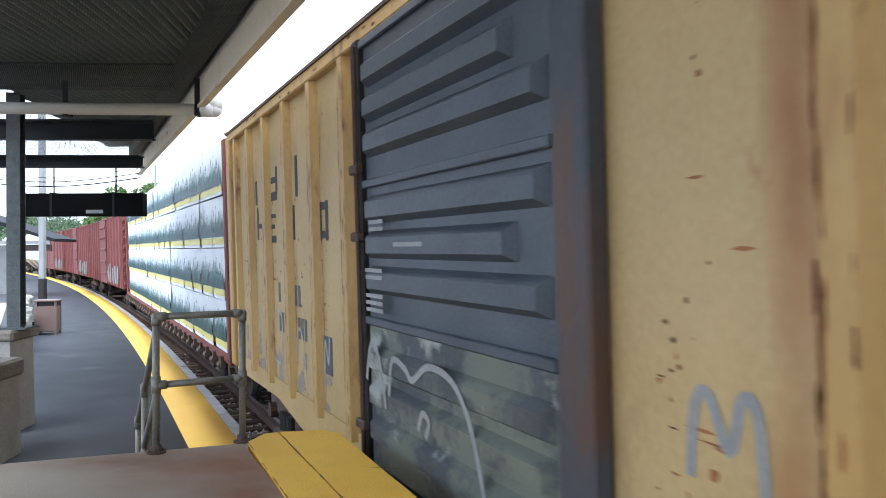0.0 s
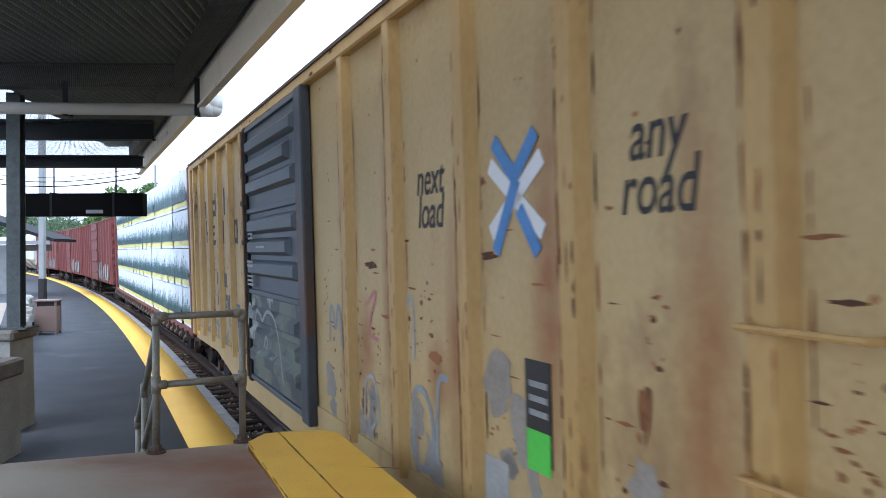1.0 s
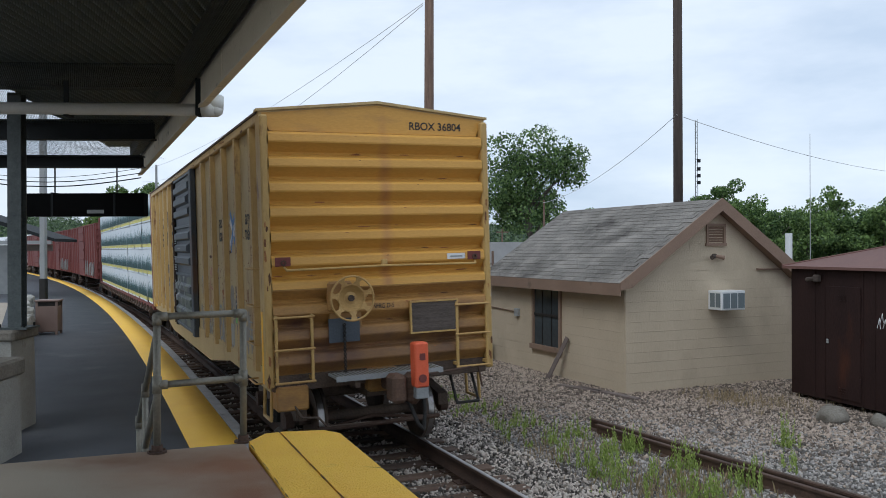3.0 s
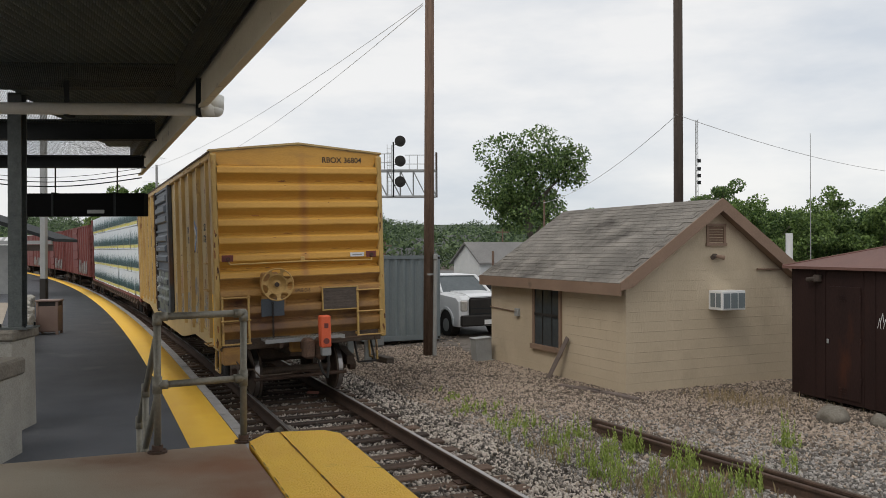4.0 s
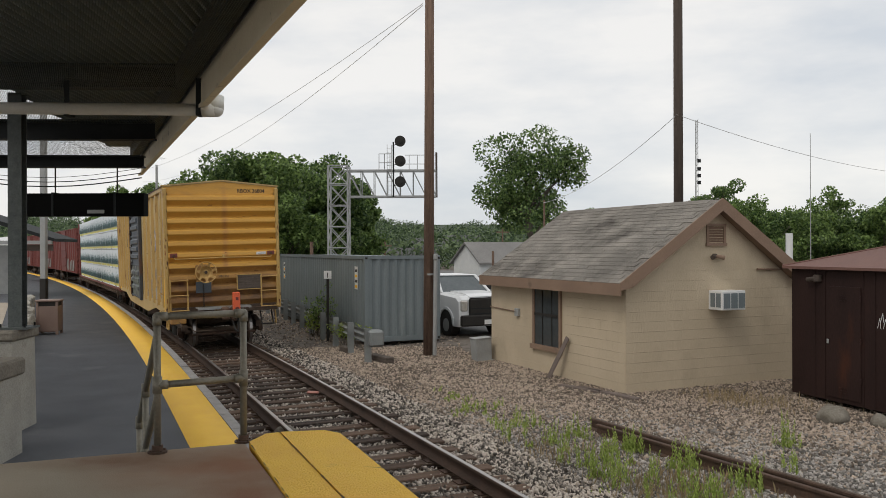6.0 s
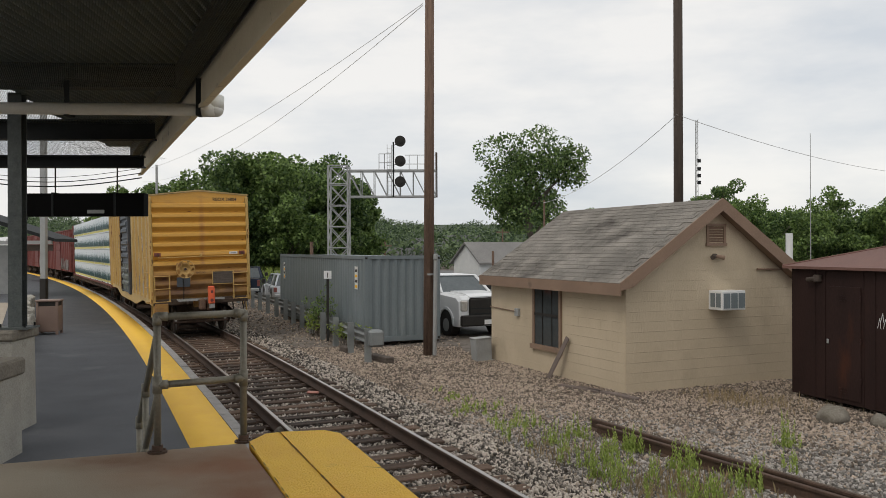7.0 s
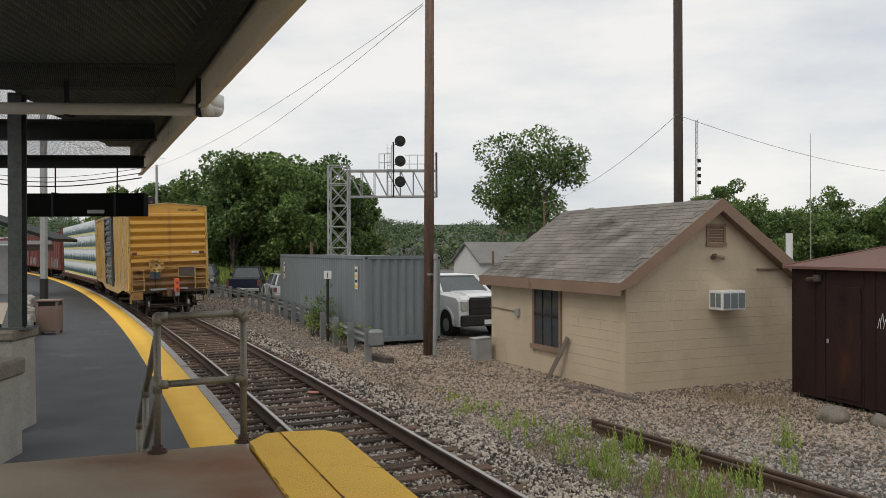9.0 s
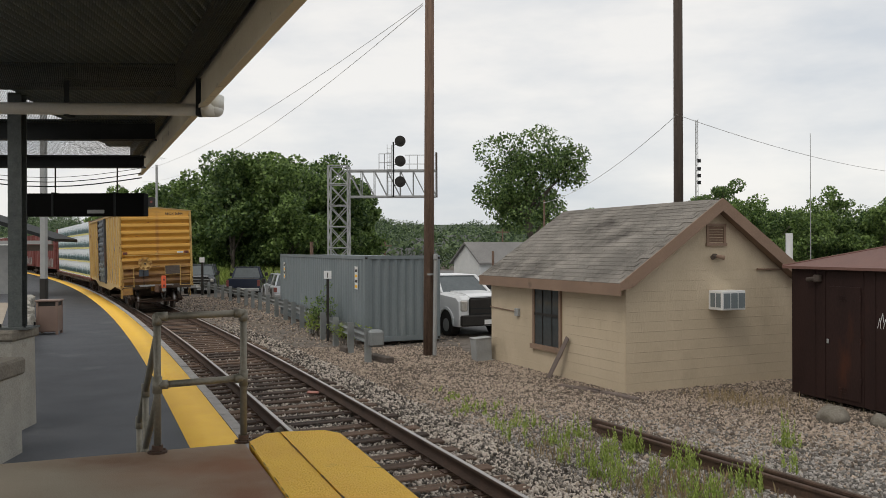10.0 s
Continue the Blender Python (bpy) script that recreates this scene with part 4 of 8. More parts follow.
    for i in range(3):
        part("grille", box(B(), (2.16 + i * 0.2, -0.407, 1.66), (2.335 + i * 0.2, -0.402, 1.97)), M_CONT, a)
    for i in range(2):
        part("side_grille", box(B(), (2.113, -0.36 + i * 0.16, 1.68), (2.118, -0.23 + i * 0.16, 1.97)), M_CONT, a)
    # pipe and meter box
    part("conduit_pipe", tube(B(), (3.44, -0.05, 2.45), (4.5, -0.05, 2.43), 0.022), M_TRIM, h)
    jb = part("junction_box", box(B(), (-0.09, 4.16, 1.25), (0, 4.32, 1.44), bevel=0.01), M_GREYSTEEL, h)
    part("conduit", tube(B(), (-0.04, 4.3, 1.36), (-0.04, 5.66, 1.40), 0.014), M_TRIM, jb)
    return h


house = make_house()


# ---- shipping container ----
def corrugated(b, length, z0, z1, pitch, depth, m):
    """A sheet with trapezoid ribs, from x = 0 to length, in the plane y = 0 and behind it."""
    n = int(length / pitch)
    p = length / n
    xs = []
    for i in range(n):
        for f, d in ((0, 0), (0.25, 0), (0.5, 1), (0.75, 1)):
            xs.append((i * p + f * p, d * depth))
    xs.append((length, 0))
    prev = None
    for x, d in xs:
        a, c = b.verts.new(m @ Vector((x, d, z0))), b.verts.new(m @ Vector((x, d, z1)))
        if prev:
            b.faces.new((prev[0], a, c, prev[1]))
        prev = (a, c)


def make_container():
    L, W, Hc = 12.19, 2.44, 2.59
    c = thing("shipping_container", pose(-2.36, 24.3, GZ + 0.12, 0, 0, 23.0), "weathered grey corrugated steel shipping container on timbers", "container")
    # local x across the near end, local y along the long side
    part("core", box(B(), (0.06, 0.06, 0.05), (W - 0.06, L - 0.06, Hc - 0.04)), M_CONT, c)
    b = B()
    corrugated(b, L - 0.3, 0.14, Hc - 0.1, 0.28, 0.046, pose(0.012, 0.15, 0, 0, 0, 90) @ Matrix.Diagonal((1, -1, 1, 1)))
    part("side_panel", b, M_CONT, c)
    b = B()
    corrugated(b, W - 0.3, 0.14, Hc - 0.1, 0.25, 0.045, pose(0.15, 0.012, 0))
    part("end_panel", b, M_CONT, c)
    for x in (0, W - 0.15):
        for y in (0, L - 0.15):
            part("corner_post", box(B(), (x, y, 0), (x + 0.15, y + 0.15, Hc), bevel=0.01), M_CONT, c)
    for z0, z1 in ((0, 0.15), (Hc - 0.11, Hc - 0.005)):
        part("side_rail", box(B(), (0.0, 0.15, z0), (0.06, L - 0.15, z1)), M_CONT, c)
        part("end_rail", box(B(), (0.15, 0.0, z0), (W - 0.15, 0.06, z1)), M_CONT, c)
    for x in (0.02, W - 0.09):
        for z in (0.03, Hc - 0.11):
            part("casting_hole", box(B(), (x, -0.003, z), (x + 0.07, 0.0, z + 0.06)), M_BLACK, c)
    for y in (0.85, 11.3):
        pl = part("label_plate", box(B(), (-0.008, y - 0.16, 1.55), (-0.002, y + 0.16, 2.25)), M_WHITE, c)
        for i in range(4):
            part("mark", box(B(), (-0.011, y - 0.12, 1.60 + i * 0.16), (-0.008, y + 0.12, 1.68 + i * 0.16)), M_INK if i % 2 else M_YELLOW, pl)
    part("skid", box(B(), (-0.1, 0.5, -0.12), (2.6, 0.72, -0.002)), M_WOODDARK, c)
    part("skid", box(B(), (-0.1, 11.2, -0.12), (2.6, 11.4, -0.002)), M_WOODDARK, c)
    return c


make_container()


# ---- dark shed ----
def make_shed():
    s = thing("metal_shed", pose(6.77, 15.9, GZ, 0, 0, -72), "dark red-brown steel equipment shed with a hipped roof, raised on blocks", "shed")
    W, D, z0, z1 = 2.9, 2.9, 0.10, 2.50
    part("body", box(B(), (0, 0, z0), (W, D, z1), bevel=0.01), M_SHED, s)
    for x in (0.62, 0.86, 1.75, 2.0):
        part("seam", box(B(), (x, -0.012, z0 + 0.02), (x + 0.02, 0, z1 - 0.02)), M_SHED, s)
    d = part("door", box(B(), (0.92, -0.022, z0 + 0.08), (1.71, -0.002, z1 - 0.3), bevel=0.006), M_SHED, s)
    part("handle", box(B(), (0.945, -0.05, 1.15), (0.99, -0.022, 1.23), bevel=0.008), M_GREYSTEEL, d)
    for z in (2.02, 0.36):
        for i in range(3):
            for k in range(2):
                part("louvre", box(B(), (1.22 + 0.09 * k, -0.032, z - 0.045 * i), (1.30 + 0.09 * k, -0.02, z - 0.045 * i + 0.02)), M_SHED, d)
    for z in (0.5, 1.2, 1.95):
        part("hinge", tube(B(), (1.725, -0.03, z), (1.725, -0.03, z + 0.10), 0.014), M_SHED, d)
    part("lamp", tube(box(B(), (0.66, -0.10, 2.26), (0.80, 0, 2.40), bevel=0.02), (0.52, -0.09, 2.30), (0.7, -0.07, 2.33), 0.045, 0.04), M_POLEDARK, s)
    b = B()
    o, top = 0.12, 3.0
    lo = [b.verts.new(p) for p in ((-o, -o, z1), (W + o, -o, z1), (W + o, D + o, z1), (-o, D + o, z1))]
    up = [b.verts.new((p.co.x, p.co.y, z1 + 0.05)) for p in lo]
    pk = b.verts.new((W / 2, D / 2, top))
    b.faces.new(lo)
    for i in range(4):
        b.faces.new((lo[i], lo[(i + 1) % 4], up[(i + 1) % 4], up[i]))
        b.faces.new((up[i], up[(i + 1) % 4], pk))
    part("roof", b, M_SHEDROOF, s)
    for i, (x, y) in enumerate(((-o, -o), (W + o, -o), (-o, D + o))):
        part("hip_ridge", tube(B(), (x, y, z1 + 0.055), (W / 2, D / 2, top + 0.005), 0.02, n=6), M_SHEDROOF, s)
    part("vent_cap", tube(tube(B(), (W / 2, D / 2, top - 0.05), (W / 2, D / 2, top + 0.15), 0.10, n=12), (W / 2, D / 2, top + 0.13), (W / 2, D / 2, top + 0.28), 0.32, 0.05, n=16), M_SHED, s)
    for x, y in ((0.1, 0.1), (0.3, 0.2), (0.5, 0.15), (W - 0.2, 0.2), (0.1, D - 0.2), (W - 0.2, D - 0.2)):
        part("foot", tube(B(), (x, y, -0.02), (x, y, z0 + 0.002), 0.03), M_RUST, s)
    # sprayed tag on the wall
    rng = random.Random(8)
    b = B()
    for k in range(9):
        x, z = 2.06 + 0.06 * k, 1.66 + 0.09 * (k % 2)
        pipe(b, [(x, -0.006, z - 0.14), (x + 0.05, -0.006, z + rng.uniform(0.02, 0.1)), (x + 0.07, -0.006, z - rng.uniform(0.05, 0.15))], 0.006, 4)
    part("spray_tag", b, M_WHITE, s)
    return s


make_shed()


# ---- poles and wires ----
def make_pole(x, y, r0, r1, top, mat, label, lean=(0, 0)):
    p = thing("utility_pole", pose(x, y, GZ - 0.01), label, "utility pole")
    part("shaft", tube(B(), (0, 0, 0), (lean[0], lean[1], top), r0, r1, n=18), mat, p, smooth=True)
    return p


pole_a = make_pole(-0.42, 22.2, 0.15, 0.115, 12.5, M_POLE, "tall reddish-brown weathered wooden utility pole", (0.07, 0))
b = B()
tube(b, (0.16, -0.16, 0.0), (0.20, -0.14, 2.75), 0.055, n=10)
part("conduit_cover", b, M_GREYSTEEL, pole_a)
part("metal_strap", tube(B(), (0.03, 0, 2.2), (0.03, 0, 2.25), 0.15, n=18), M_GREYSTEEL, pole_a)
part("weather_head", box(B(), (0.14, -0.22, 2.62), (0.25, -0.08, 2.78), bevel=0.02), M_GREYSTEEL, pole_a)
pole_b = make_pole(8.2, 28.5, 0.17, 0.15, 14.5, M_POLEDARK, "tall dark wooden utility pole behind the block building")


def wire(name, a, b, sag, r, label):
    pts = []
    a, b = Vector(a), Vector(b)
    for i in range(15):
        t = i / 14
        pts.append(a.lerp(b, t) - Vector((0, 0, sag * 4 * t * (1 - t))))
    bm = B()
    for p, q in zip(pts, pts[1:]):
        tube(bm, p, q, r, n=5, caps=False)
    tagged(part(name, bm, M_POLEDARK if r > 0.012 else M_WHITE), label, "wire")

# ---- the train: local x to the right, local y ahead, z up from the rails, origin at a car's middle ----
CANT = -1.53
CAR_SIDE = 0.06
DROP = 0.14


RUN = ((-0.5, -4.4), (0.0, -2.0), (0.5, 0.40), (1.0, 2.76), (1.5, 5.02), (2.0, 7.10), (2.5, 9.27), (3.5, 13.65), (4.5, 17.98), (5.5, 22.2), (7.0, 28.25), (8.0, 32.1), (9.0, 35.87), (10.0, 39.64), (11.0, 43.4))


def rear_at(t):
    """How far along the track the last car's rear end stands at t seconds, smoothly between known times."""
    i = max(j for j in range(1, len(RUN) - 2) if RUN[j][0] <= t + 1e-9 or j == 1)
    (ta, sa), (t0, s0), (t1, s1), (tb, sb) = RUN[i - 1:i + 3]
    m0, m1 = (s1 - sa) / (t1 - ta), (sb - s0) / (tb - t0)
    h = t1 - t0
    u = (t - t0) / h
    return (2 * u ** 3 - 3 * u * u + 1) * s0 + (u ** 3 - 2 * u * u + u) * h * m0 + (3 * u * u - 2 * u ** 3) * s1 + (u ** 3 - u * u) * h * m1


def car_pose(s_rear, length, bogie):
    """The pose of a car whose two trucks stand on the track."""
    a, _ = on_track(s_rear + bogie, CAR_SIDE)
    c, _ = on_track(s_rear + length - bogie, CAR_SIDE)
    d = (c - a).normalized()
    mid = (a + c) / 2
    return Matrix.Translation((mid.x, mid.y, 0.02)) @ pose(0, 0, 0, 0, CANT, math.degrees(math.atan2(-d.x, d.y)))


def letters(text, size, m, material, parent, name="lettering", squeeze=1.0, shear=0.0, bold=0.0):
    """Flat lettering in the built-in font, turned into a thin mesh; it reads along local x of m and stands along local z."""
    cu = bpy.data.curves.new(name, "FONT")
    cu.body, cu.size, cu.extrude, cu.shear, cu.align_x, cu.offset = text, size, 0.001, shear, "CENTER", bold
    ob = bpy.data.objects.new(name, cu)
    scene.collection.objects.link(ob)
    me = bpy.data.meshes.new_from_object(ob)
    bpy.data.objects.remove(ob)
    bpy.data.curves.remove(cu)
    me.transform(m @ pose(0, 0, 0, 90) @ Matrix.Diagonal((squeeze, 1, 1, 1)))
    me.materials.clear()
    me.materials.append(material)
    o = new(name, me)
    o.parent = parent
    return o


WHEELS = []


def wheelset(parent, y):
    """An axle with two flanged wheels, turning under its car."""
    b = B()
    tube(b, (-0.98, 0, 0), (0.98, 0, 0), 0.075, n=14)
    w = part("wheelset", b, M_UNDER, parent)
    for sx in (-1, 1):
        b = B()
        tube(b, (sx * 0.685, 0, 0), (sx * 0.715, 0, 0), 0.445, n=32)
        tube(b, (sx * 0.715, 0, 0), (sx * 0.82, 0, 0), 0.42, 0.414, n=32)
        part("wheel", b, M_UNDER, w, smooth=False)
        b = B()
        disc_ring(b, (sx * 0.768, 0, 0), 0.418, 0.4225, 0.075, 32)
        part("tread", b, M_WHEEL, w)
    w.matrix_basis = pose(0, y, 0.42 - DROP)
    WHEELS.append((w, y))


def truck(parent, yc, gauge_half=1.0):
    """The side frames, springs, bolster and brake beams of one truck."""
    for sx in (-1, 1):
        b = B()
        x0, x1 = sx * 0.93, sx * 1.07
        lo, hi = min(x0, x1), max(x0, x1)
        pr = [(-1.18, 0.46), (-1.18, 0.62), (-0.62, 0.74), (0.62, 0.74), (1.18, 0.62), (1.18, 0.46), (0.72, 0.40), (0.42, 0.20), (-0.42, 0.20), (-0.72, 0.40)]
        prism(b, [(yc + y, z) for y, z in pr], lo, hi, "x")
        f = part("side_frame", b, M_UNDER, parent)
        f.matrix_basis = pose(0, 0, -DROP)
        for yy in (-0.89, 0.89):
            part("axle_cap", tube(B(), (sx * 1.05, yc + yy, 0.42), (sx * 1.16, yc + yy, 0.42), 0.11, n=12), M_RUST, f)
        b = B()
        for yy in (-0.2, 0, 0.2):
            tube(b, (sx * 1.09, yc + yy, 0.28), (sx * 1.09, yc + yy, 0.52), 0.075, n=10)
        part("springs", b, M_BLACK, f)
    part("bolster", box(B(), (-1.1, yc - 0.19, 0.40), (1.1, yc + 0.19, 0.80), bevel=0.03), M_UNDER, parent)
    for yy in (-1.36, 1.36):
        b = B()
        tube(b, (-0.85, yc + yy, 0.36), (0.85, yc + yy, 0.36), 0.032, n=8)
        tube(b, (-0.8, yc + yy, 0.36), (0, yc + yy * 0.8, 0.40), 0.02, n=6)
        tube(b, (0.8, yc + yy, 0.36), (0, yc + yy * 0.8, 0.40), 0.02, n=6)
        part("brake_beam", b, M_RUST, parent).matrix_basis = pose(0, 0, -DROP)
    for yy in (-0.89, 0.89):
        wheelset(parent, yc + yy)


def coupler(parent, y, sgn):
    """A knuckle coupler with its draft sill, uncoupling rod and hose."""
    b = B()
    box(b, (-0.10, min(y, y + sgn * 0.62), 0.74), (0.10, max(y, y + sgn * 0.62), 0.94), bevel=0.02)
    c = part("coupler", b, M_COUPLER, parent)
    b = B()
    box(b, (-0.20, min(y + sgn * 0.58, y + sgn * 0.86), 0.66), (-0.02, max(y + sgn * 0.58, y + sgn * 0.86), 1.0), bevel=0.04)
    box(b, (0.02, min(y + sgn * 0.58, y + sgn * 0.80), 0.62), (0.19, max(y + sgn * 0.58, y + sgn * 0.80), 1.0), bevel=0.05)
    part("knuckle", b, M_COUPLER, c)
    part("draft_sill", box(B(), (-0.24, min(y, y - sgn * 2.4), 0.62), (0.24, max(y, y - sgn * 2.4), 1.02)), M_UNDER, parent)
    return c


def blob(bm, x, y, z, ry, rz, rng, n=9):
    """A flat patch of irregular outline on the left side."""
    vs = []
    for i in range(n):
        t = 2 * math.pi * i / n
        k = rng.uniform(0.55, 1.15)
        vs.append(bm.verts.new((x, y + ry * k * math.cos(t), z + rz * k * math.sin(t))))
    bm.faces.new(vs)


def ribbon(bm, x, pts, w):
    """A sprayed line on the left side, through points of (y, z)."""
    sm = []
    for i in range(len(pts) - 1):
        p0, p1, p2, p3 = pts[max(i - 1, 0)], pts[i], pts[i + 1], pts[min(i + 2, len(pts) - 1)]
        for k in range(5):
            t = k / 5
            sm.append([0.5 * (2 * p1[j] + (p2[j] - p0[j]) * t + (2 * p0[j] - 5 * p1[j] + 4 * p2[j] - p3[j]) * t * t + (3 * p1[j] - p0[j] - 3 * p2[j] + p3[j]) * t ** 3) for j in (0, 1)])
    sm.append(list(pts[-1]))
    prev = None
    for i, (y, z) in enumerate(sm):
        a, c = sm[max(i - 1, 0)], sm[min(i + 1, len(sm) - 1)]
        dy, dz = c[0] - a[0], c[1] - a[1]
        l = math.hypot(dy, dz) or 1.0
        ny, nz = -dz / l * w / 2, dy / l * w / 2
        q = (bm.verts.new((x, y + ny, z + nz)), bm.verts.new((x, y - ny, z - nz)))
        if prev:
            bm.faces.new((prev[0], prev[1], q[1], q[0]))
        prev = q


def weather_side(car):
    """Rust, grime, worn lettering and spray paint on the boxcar's left side and end."""
    rng = random.Random(31)
    X = -1.4575
    panels = [(-7.72, -7.2), (-6.9, -6.13), (-5.83, -4.98), (-4.68, -3.82), (-3.52, -2.70), (-2.40, -1.75), (2.70, 3.26), (3.55, 4.3), (4.6, 5.35), (5.65, 6.35), (6.65, 7.15)]
    b = B()
    for y0, y1 in panels:
        for k in range(16):
            z = rng.choice((rng.uniform(1.05, 2.4), rng.uniform(1.05, 4.0)))
            r = rng.choice((0.005, 0.008, 0.012, 0.02))
            blob(b, X, rng.uniform(y0 + 0.06, y1 - 0.06), z, r * rng.uniform(0.8, 1.6), r * rng.uniform(0.7, 1.5), rng)
        # scrapes that run along the side, and clusters of flaking paint
        for k in range(5):
            yy, z = rng.uniform(y0 + 0.12, y1 - 0.12), rng.uniform(1.1, 3.0)
            blob(b, X - 0.0003, yy, z, rng.uniform(0.03, 0.10), rng.uniform(0.004, 0.014), rng, 11)
        for k in range(2):
            yc, zc = rng.uniform(y0 + 0.15, y1 - 0.15), rng.uniform(1.2, 2.6)
            for j in range(9):
                blob(b, X - 0.0005, yc + rng.gauss(0, 0.06), zc + rng.gauss(0, 0.12), rng.uniform(0.006, 0.03), rng.uniform(0.004, 0.018), rng, 8)
    part("rust_wear", b, M_RUSTSPOT, car)["kind"] = "stuff"
    # rust along the edges of the posts
    b = B()
    for y in (-7.18, -6.07, -4.98, -3.83, -2.71, 2.05, 3.10, 4.20, 5.28, 6.32):
        for k in range(18):
            z = rng.uniform(1.0, 4.0) if rng.random() < 0.4 else rng.uniform(1.0, 2.9)
            yy = y + rng.choice((-0.05, 0.0, 0.05))
            blob(b, -1.5275, yy, z, rng.uniform(0.004, 0.012), rng.uniform(0.02, 0.10), rng)
        for k in range(26):
            blob(b, -1.5278, y + 0.066 + rng.uniform(-0.010, 0.002), rng.uniform(1.0, 3.7), rng.uniform(0.004, 0.010), rng.uniform(0.02, 0.16), rng)
        for k in range(30):
            yy = y + rng.choice((-0.135, 0.13, 0.14))
            blob(b, X - 0.0006, yy, rng.uniform(1.0, 3.6), rng.uniform(0.005, 0.013), rng.uniform(0.03, 0.16), rng)
    for k in range(30):
        blob(b, -1.5375, rng.uniform(-7.7, 7.7), rng.uniform(4.11, 4.22), rng.uniform(0.02, 0.12), 0.015, rng)
    part("post_wear", b, M_RUSTSPOT, car)["kind"] = "stuff"
    # grime along the foot
    b = B()
    for y0, y1 in panels:
        for k in range(5):
            blob(b, X - 0.0012, rng.uniform(y0 + 0.15, y1 - 0.15), rng.uniform(1.02, 1.45), rng.uniform(0.06, 0.16), rng.uniform(0.05, 0.22), rng, 12)
    blob(b, X - 0.0014, -5.25, 1.80, 0.20, 0.20, rng, 16)
    blob(b, X - 0.0014, -5.55, 1.62, 0.16, 0.26, rng, 16)
    blob(b, X - 0.0014, -6.50, 1.58, 0.14, 0.14, rng, 16)
    part("grime_wear", b, M_DIRT, car)["kind"] = "stuff"
    b = B()
    for y, z, ry, rz in ((-4.43, 1.86, 0.12, 0.05), (-2.95, 1.34, 0.07, 0.12), (-5.2, 2.5, 0.10, 0.03), (-3.5, 2.05, 0.13, 0.018), (-6.5, 1.9, 0.05, 0.14), (-3.2, 2.42, 0.16, 0.03)):
        blob(b, X - 0.0016, y, z, ry, rz, rng, 15)
    part("scrape_wear", b, M_RUSTSPOT, car)["kind"] = "stuff"
    # sprayed tags, panel by panel
    for nm, mat, lines, w in (("spray_tag_grey", M_TAG, (((-2.0, 1.72), (-2.03, 1.98), (-2.10, 2.03), (-2.20, 1.85), (-2.26, 2.03), (-2.33, 2.0), (-2.36, 1.70)),
                                                  ((-4.0, 1.15), (-4.02, 1.55), (-4.2, 1.62), (-4.34, 1.45), (-4.3, 1.15), (-4.1, 1.1)), ((-4.4, 1.2), (-4.45, 1.7), (-4.6, 1.75))), 0.05),
                              ("spray_tag_red", M_SPRAYRED, (((-3.05, 2.1), (-3.3, 2.22), (-3.1, 1.92), (-3.34, 1.86)),), 0.035),
                              ("spray_tag_white", M_SPRAYWHITE, (((-3.9, 1.95), (-3.92, 2.15), (-4.05, 2.2), (-4.05, 1.8)), ((-2.95, 1.2), (-3.0, 1.5), (-3.2, 1.55), (-3.3, 1.3), (-3.1, 1.15)), ((3.0, 1.2), (2.95, 1.7), (2.85, 1.5), (2.8, 1.75)),
                                                        ((3.7, 1.1), (3.8, 1.6), (4.0, 1.7), (4.15, 1.2)), ((4.8, 1.1), (4.75, 1.75), (5.1, 1.8), (5.2, 1.3), (4.9, 1.25)), ((5.8, 1.2), (5.9, 1.8), (6.2, 1.5))), 0.038)):
        for ln in lines:
            b = B()
            ribbon(b, X - 0.0022, ln, w)
            part("spray_tag", b, mat, car)
    # pale outline of the big tag on the door
    b = B()
    for ln in (((1.33, 1.60), (1.22, 1.86), (1.06, 1.80), (0.98, 1.62), (0.93, 1.45)), ((0.86, 1.55), (0.78, 1.80), (0.55, 1.78), (0.42, 1.72), (0.15, 1.84), (-0.2, 1.80), (-0.42, 1.60), (-0.55, 1.30), (-0.62, 1.12)),
               ((0.34, 1.42), (0.26, 1.54), (0.16, 1.50), (0.22, 1.40))):
        b = B()
        ribbon(b, -1.592, ln, 0.045)
        part("door_tag", b, M_TAG, car)
    for y, z, l, n in ((1.05, 2.72, 0.3, 2), (0.45, 2.56, 0.5, 1), (1.12, 2.38, 0.36, 2), (1.12, 2.20, 0.36, 3)):
        for i in range(n):
            part("stencil_bar", box(B(), (-1.5905, y - l / 2, z - 0.05 * i), (-1.5885, y + l / 2, z - 0.05 * i + 0.028)), M_TAG, car)
    # remains of the large lettering on the front half, as plain bars
    for y, z, w, h in ((6.05, 3.1, 0.10, 0.30), (5.0, 3.1, 0.30, 0.10), (5.0, 3.3, 0.30, 0.07), (4.86, 3.2, 0.09, 0.28), (3.9, 3.08, 0.10, 0.42), (6.0, 2.66, 0.09, 0.40), (5.9, 2.80, 0.30, 0.06),
                       (5.1, 2.62, 0.32, 0.08), (5.2, 2.9, 0.5, 0.05), (5.2, 2.78, 0.4, 0.05), (4.05, 2.64, 0.08, 0.36), (3.0, 2.62, 0.09, 0.36), (2.78, 2.62, 0.09, 0.36), (2.89, 2.64, 0.2, 0.07), (2.89, 2.90, 0.2, 0.07)):
        part("worn_letter", box(B(), (X - 0.002, y - w / 2, z), (X + 0.001, y + w / 2, z + h)), M_INK, car)
    for y, z, n in ((4.85, 1.95, 1), (4.05, 1.95, 2), (4.85, 1.62, 2), (3.95, 1.62, 3)):
        for i in range(n):
            part("worn_number", box(B(), (X - 0.002, y - 0.14 * i - 0.045, z), (X + 0.001, y - 0.14 * i + 0.045, z + 0.22)), M_DOOR, car)
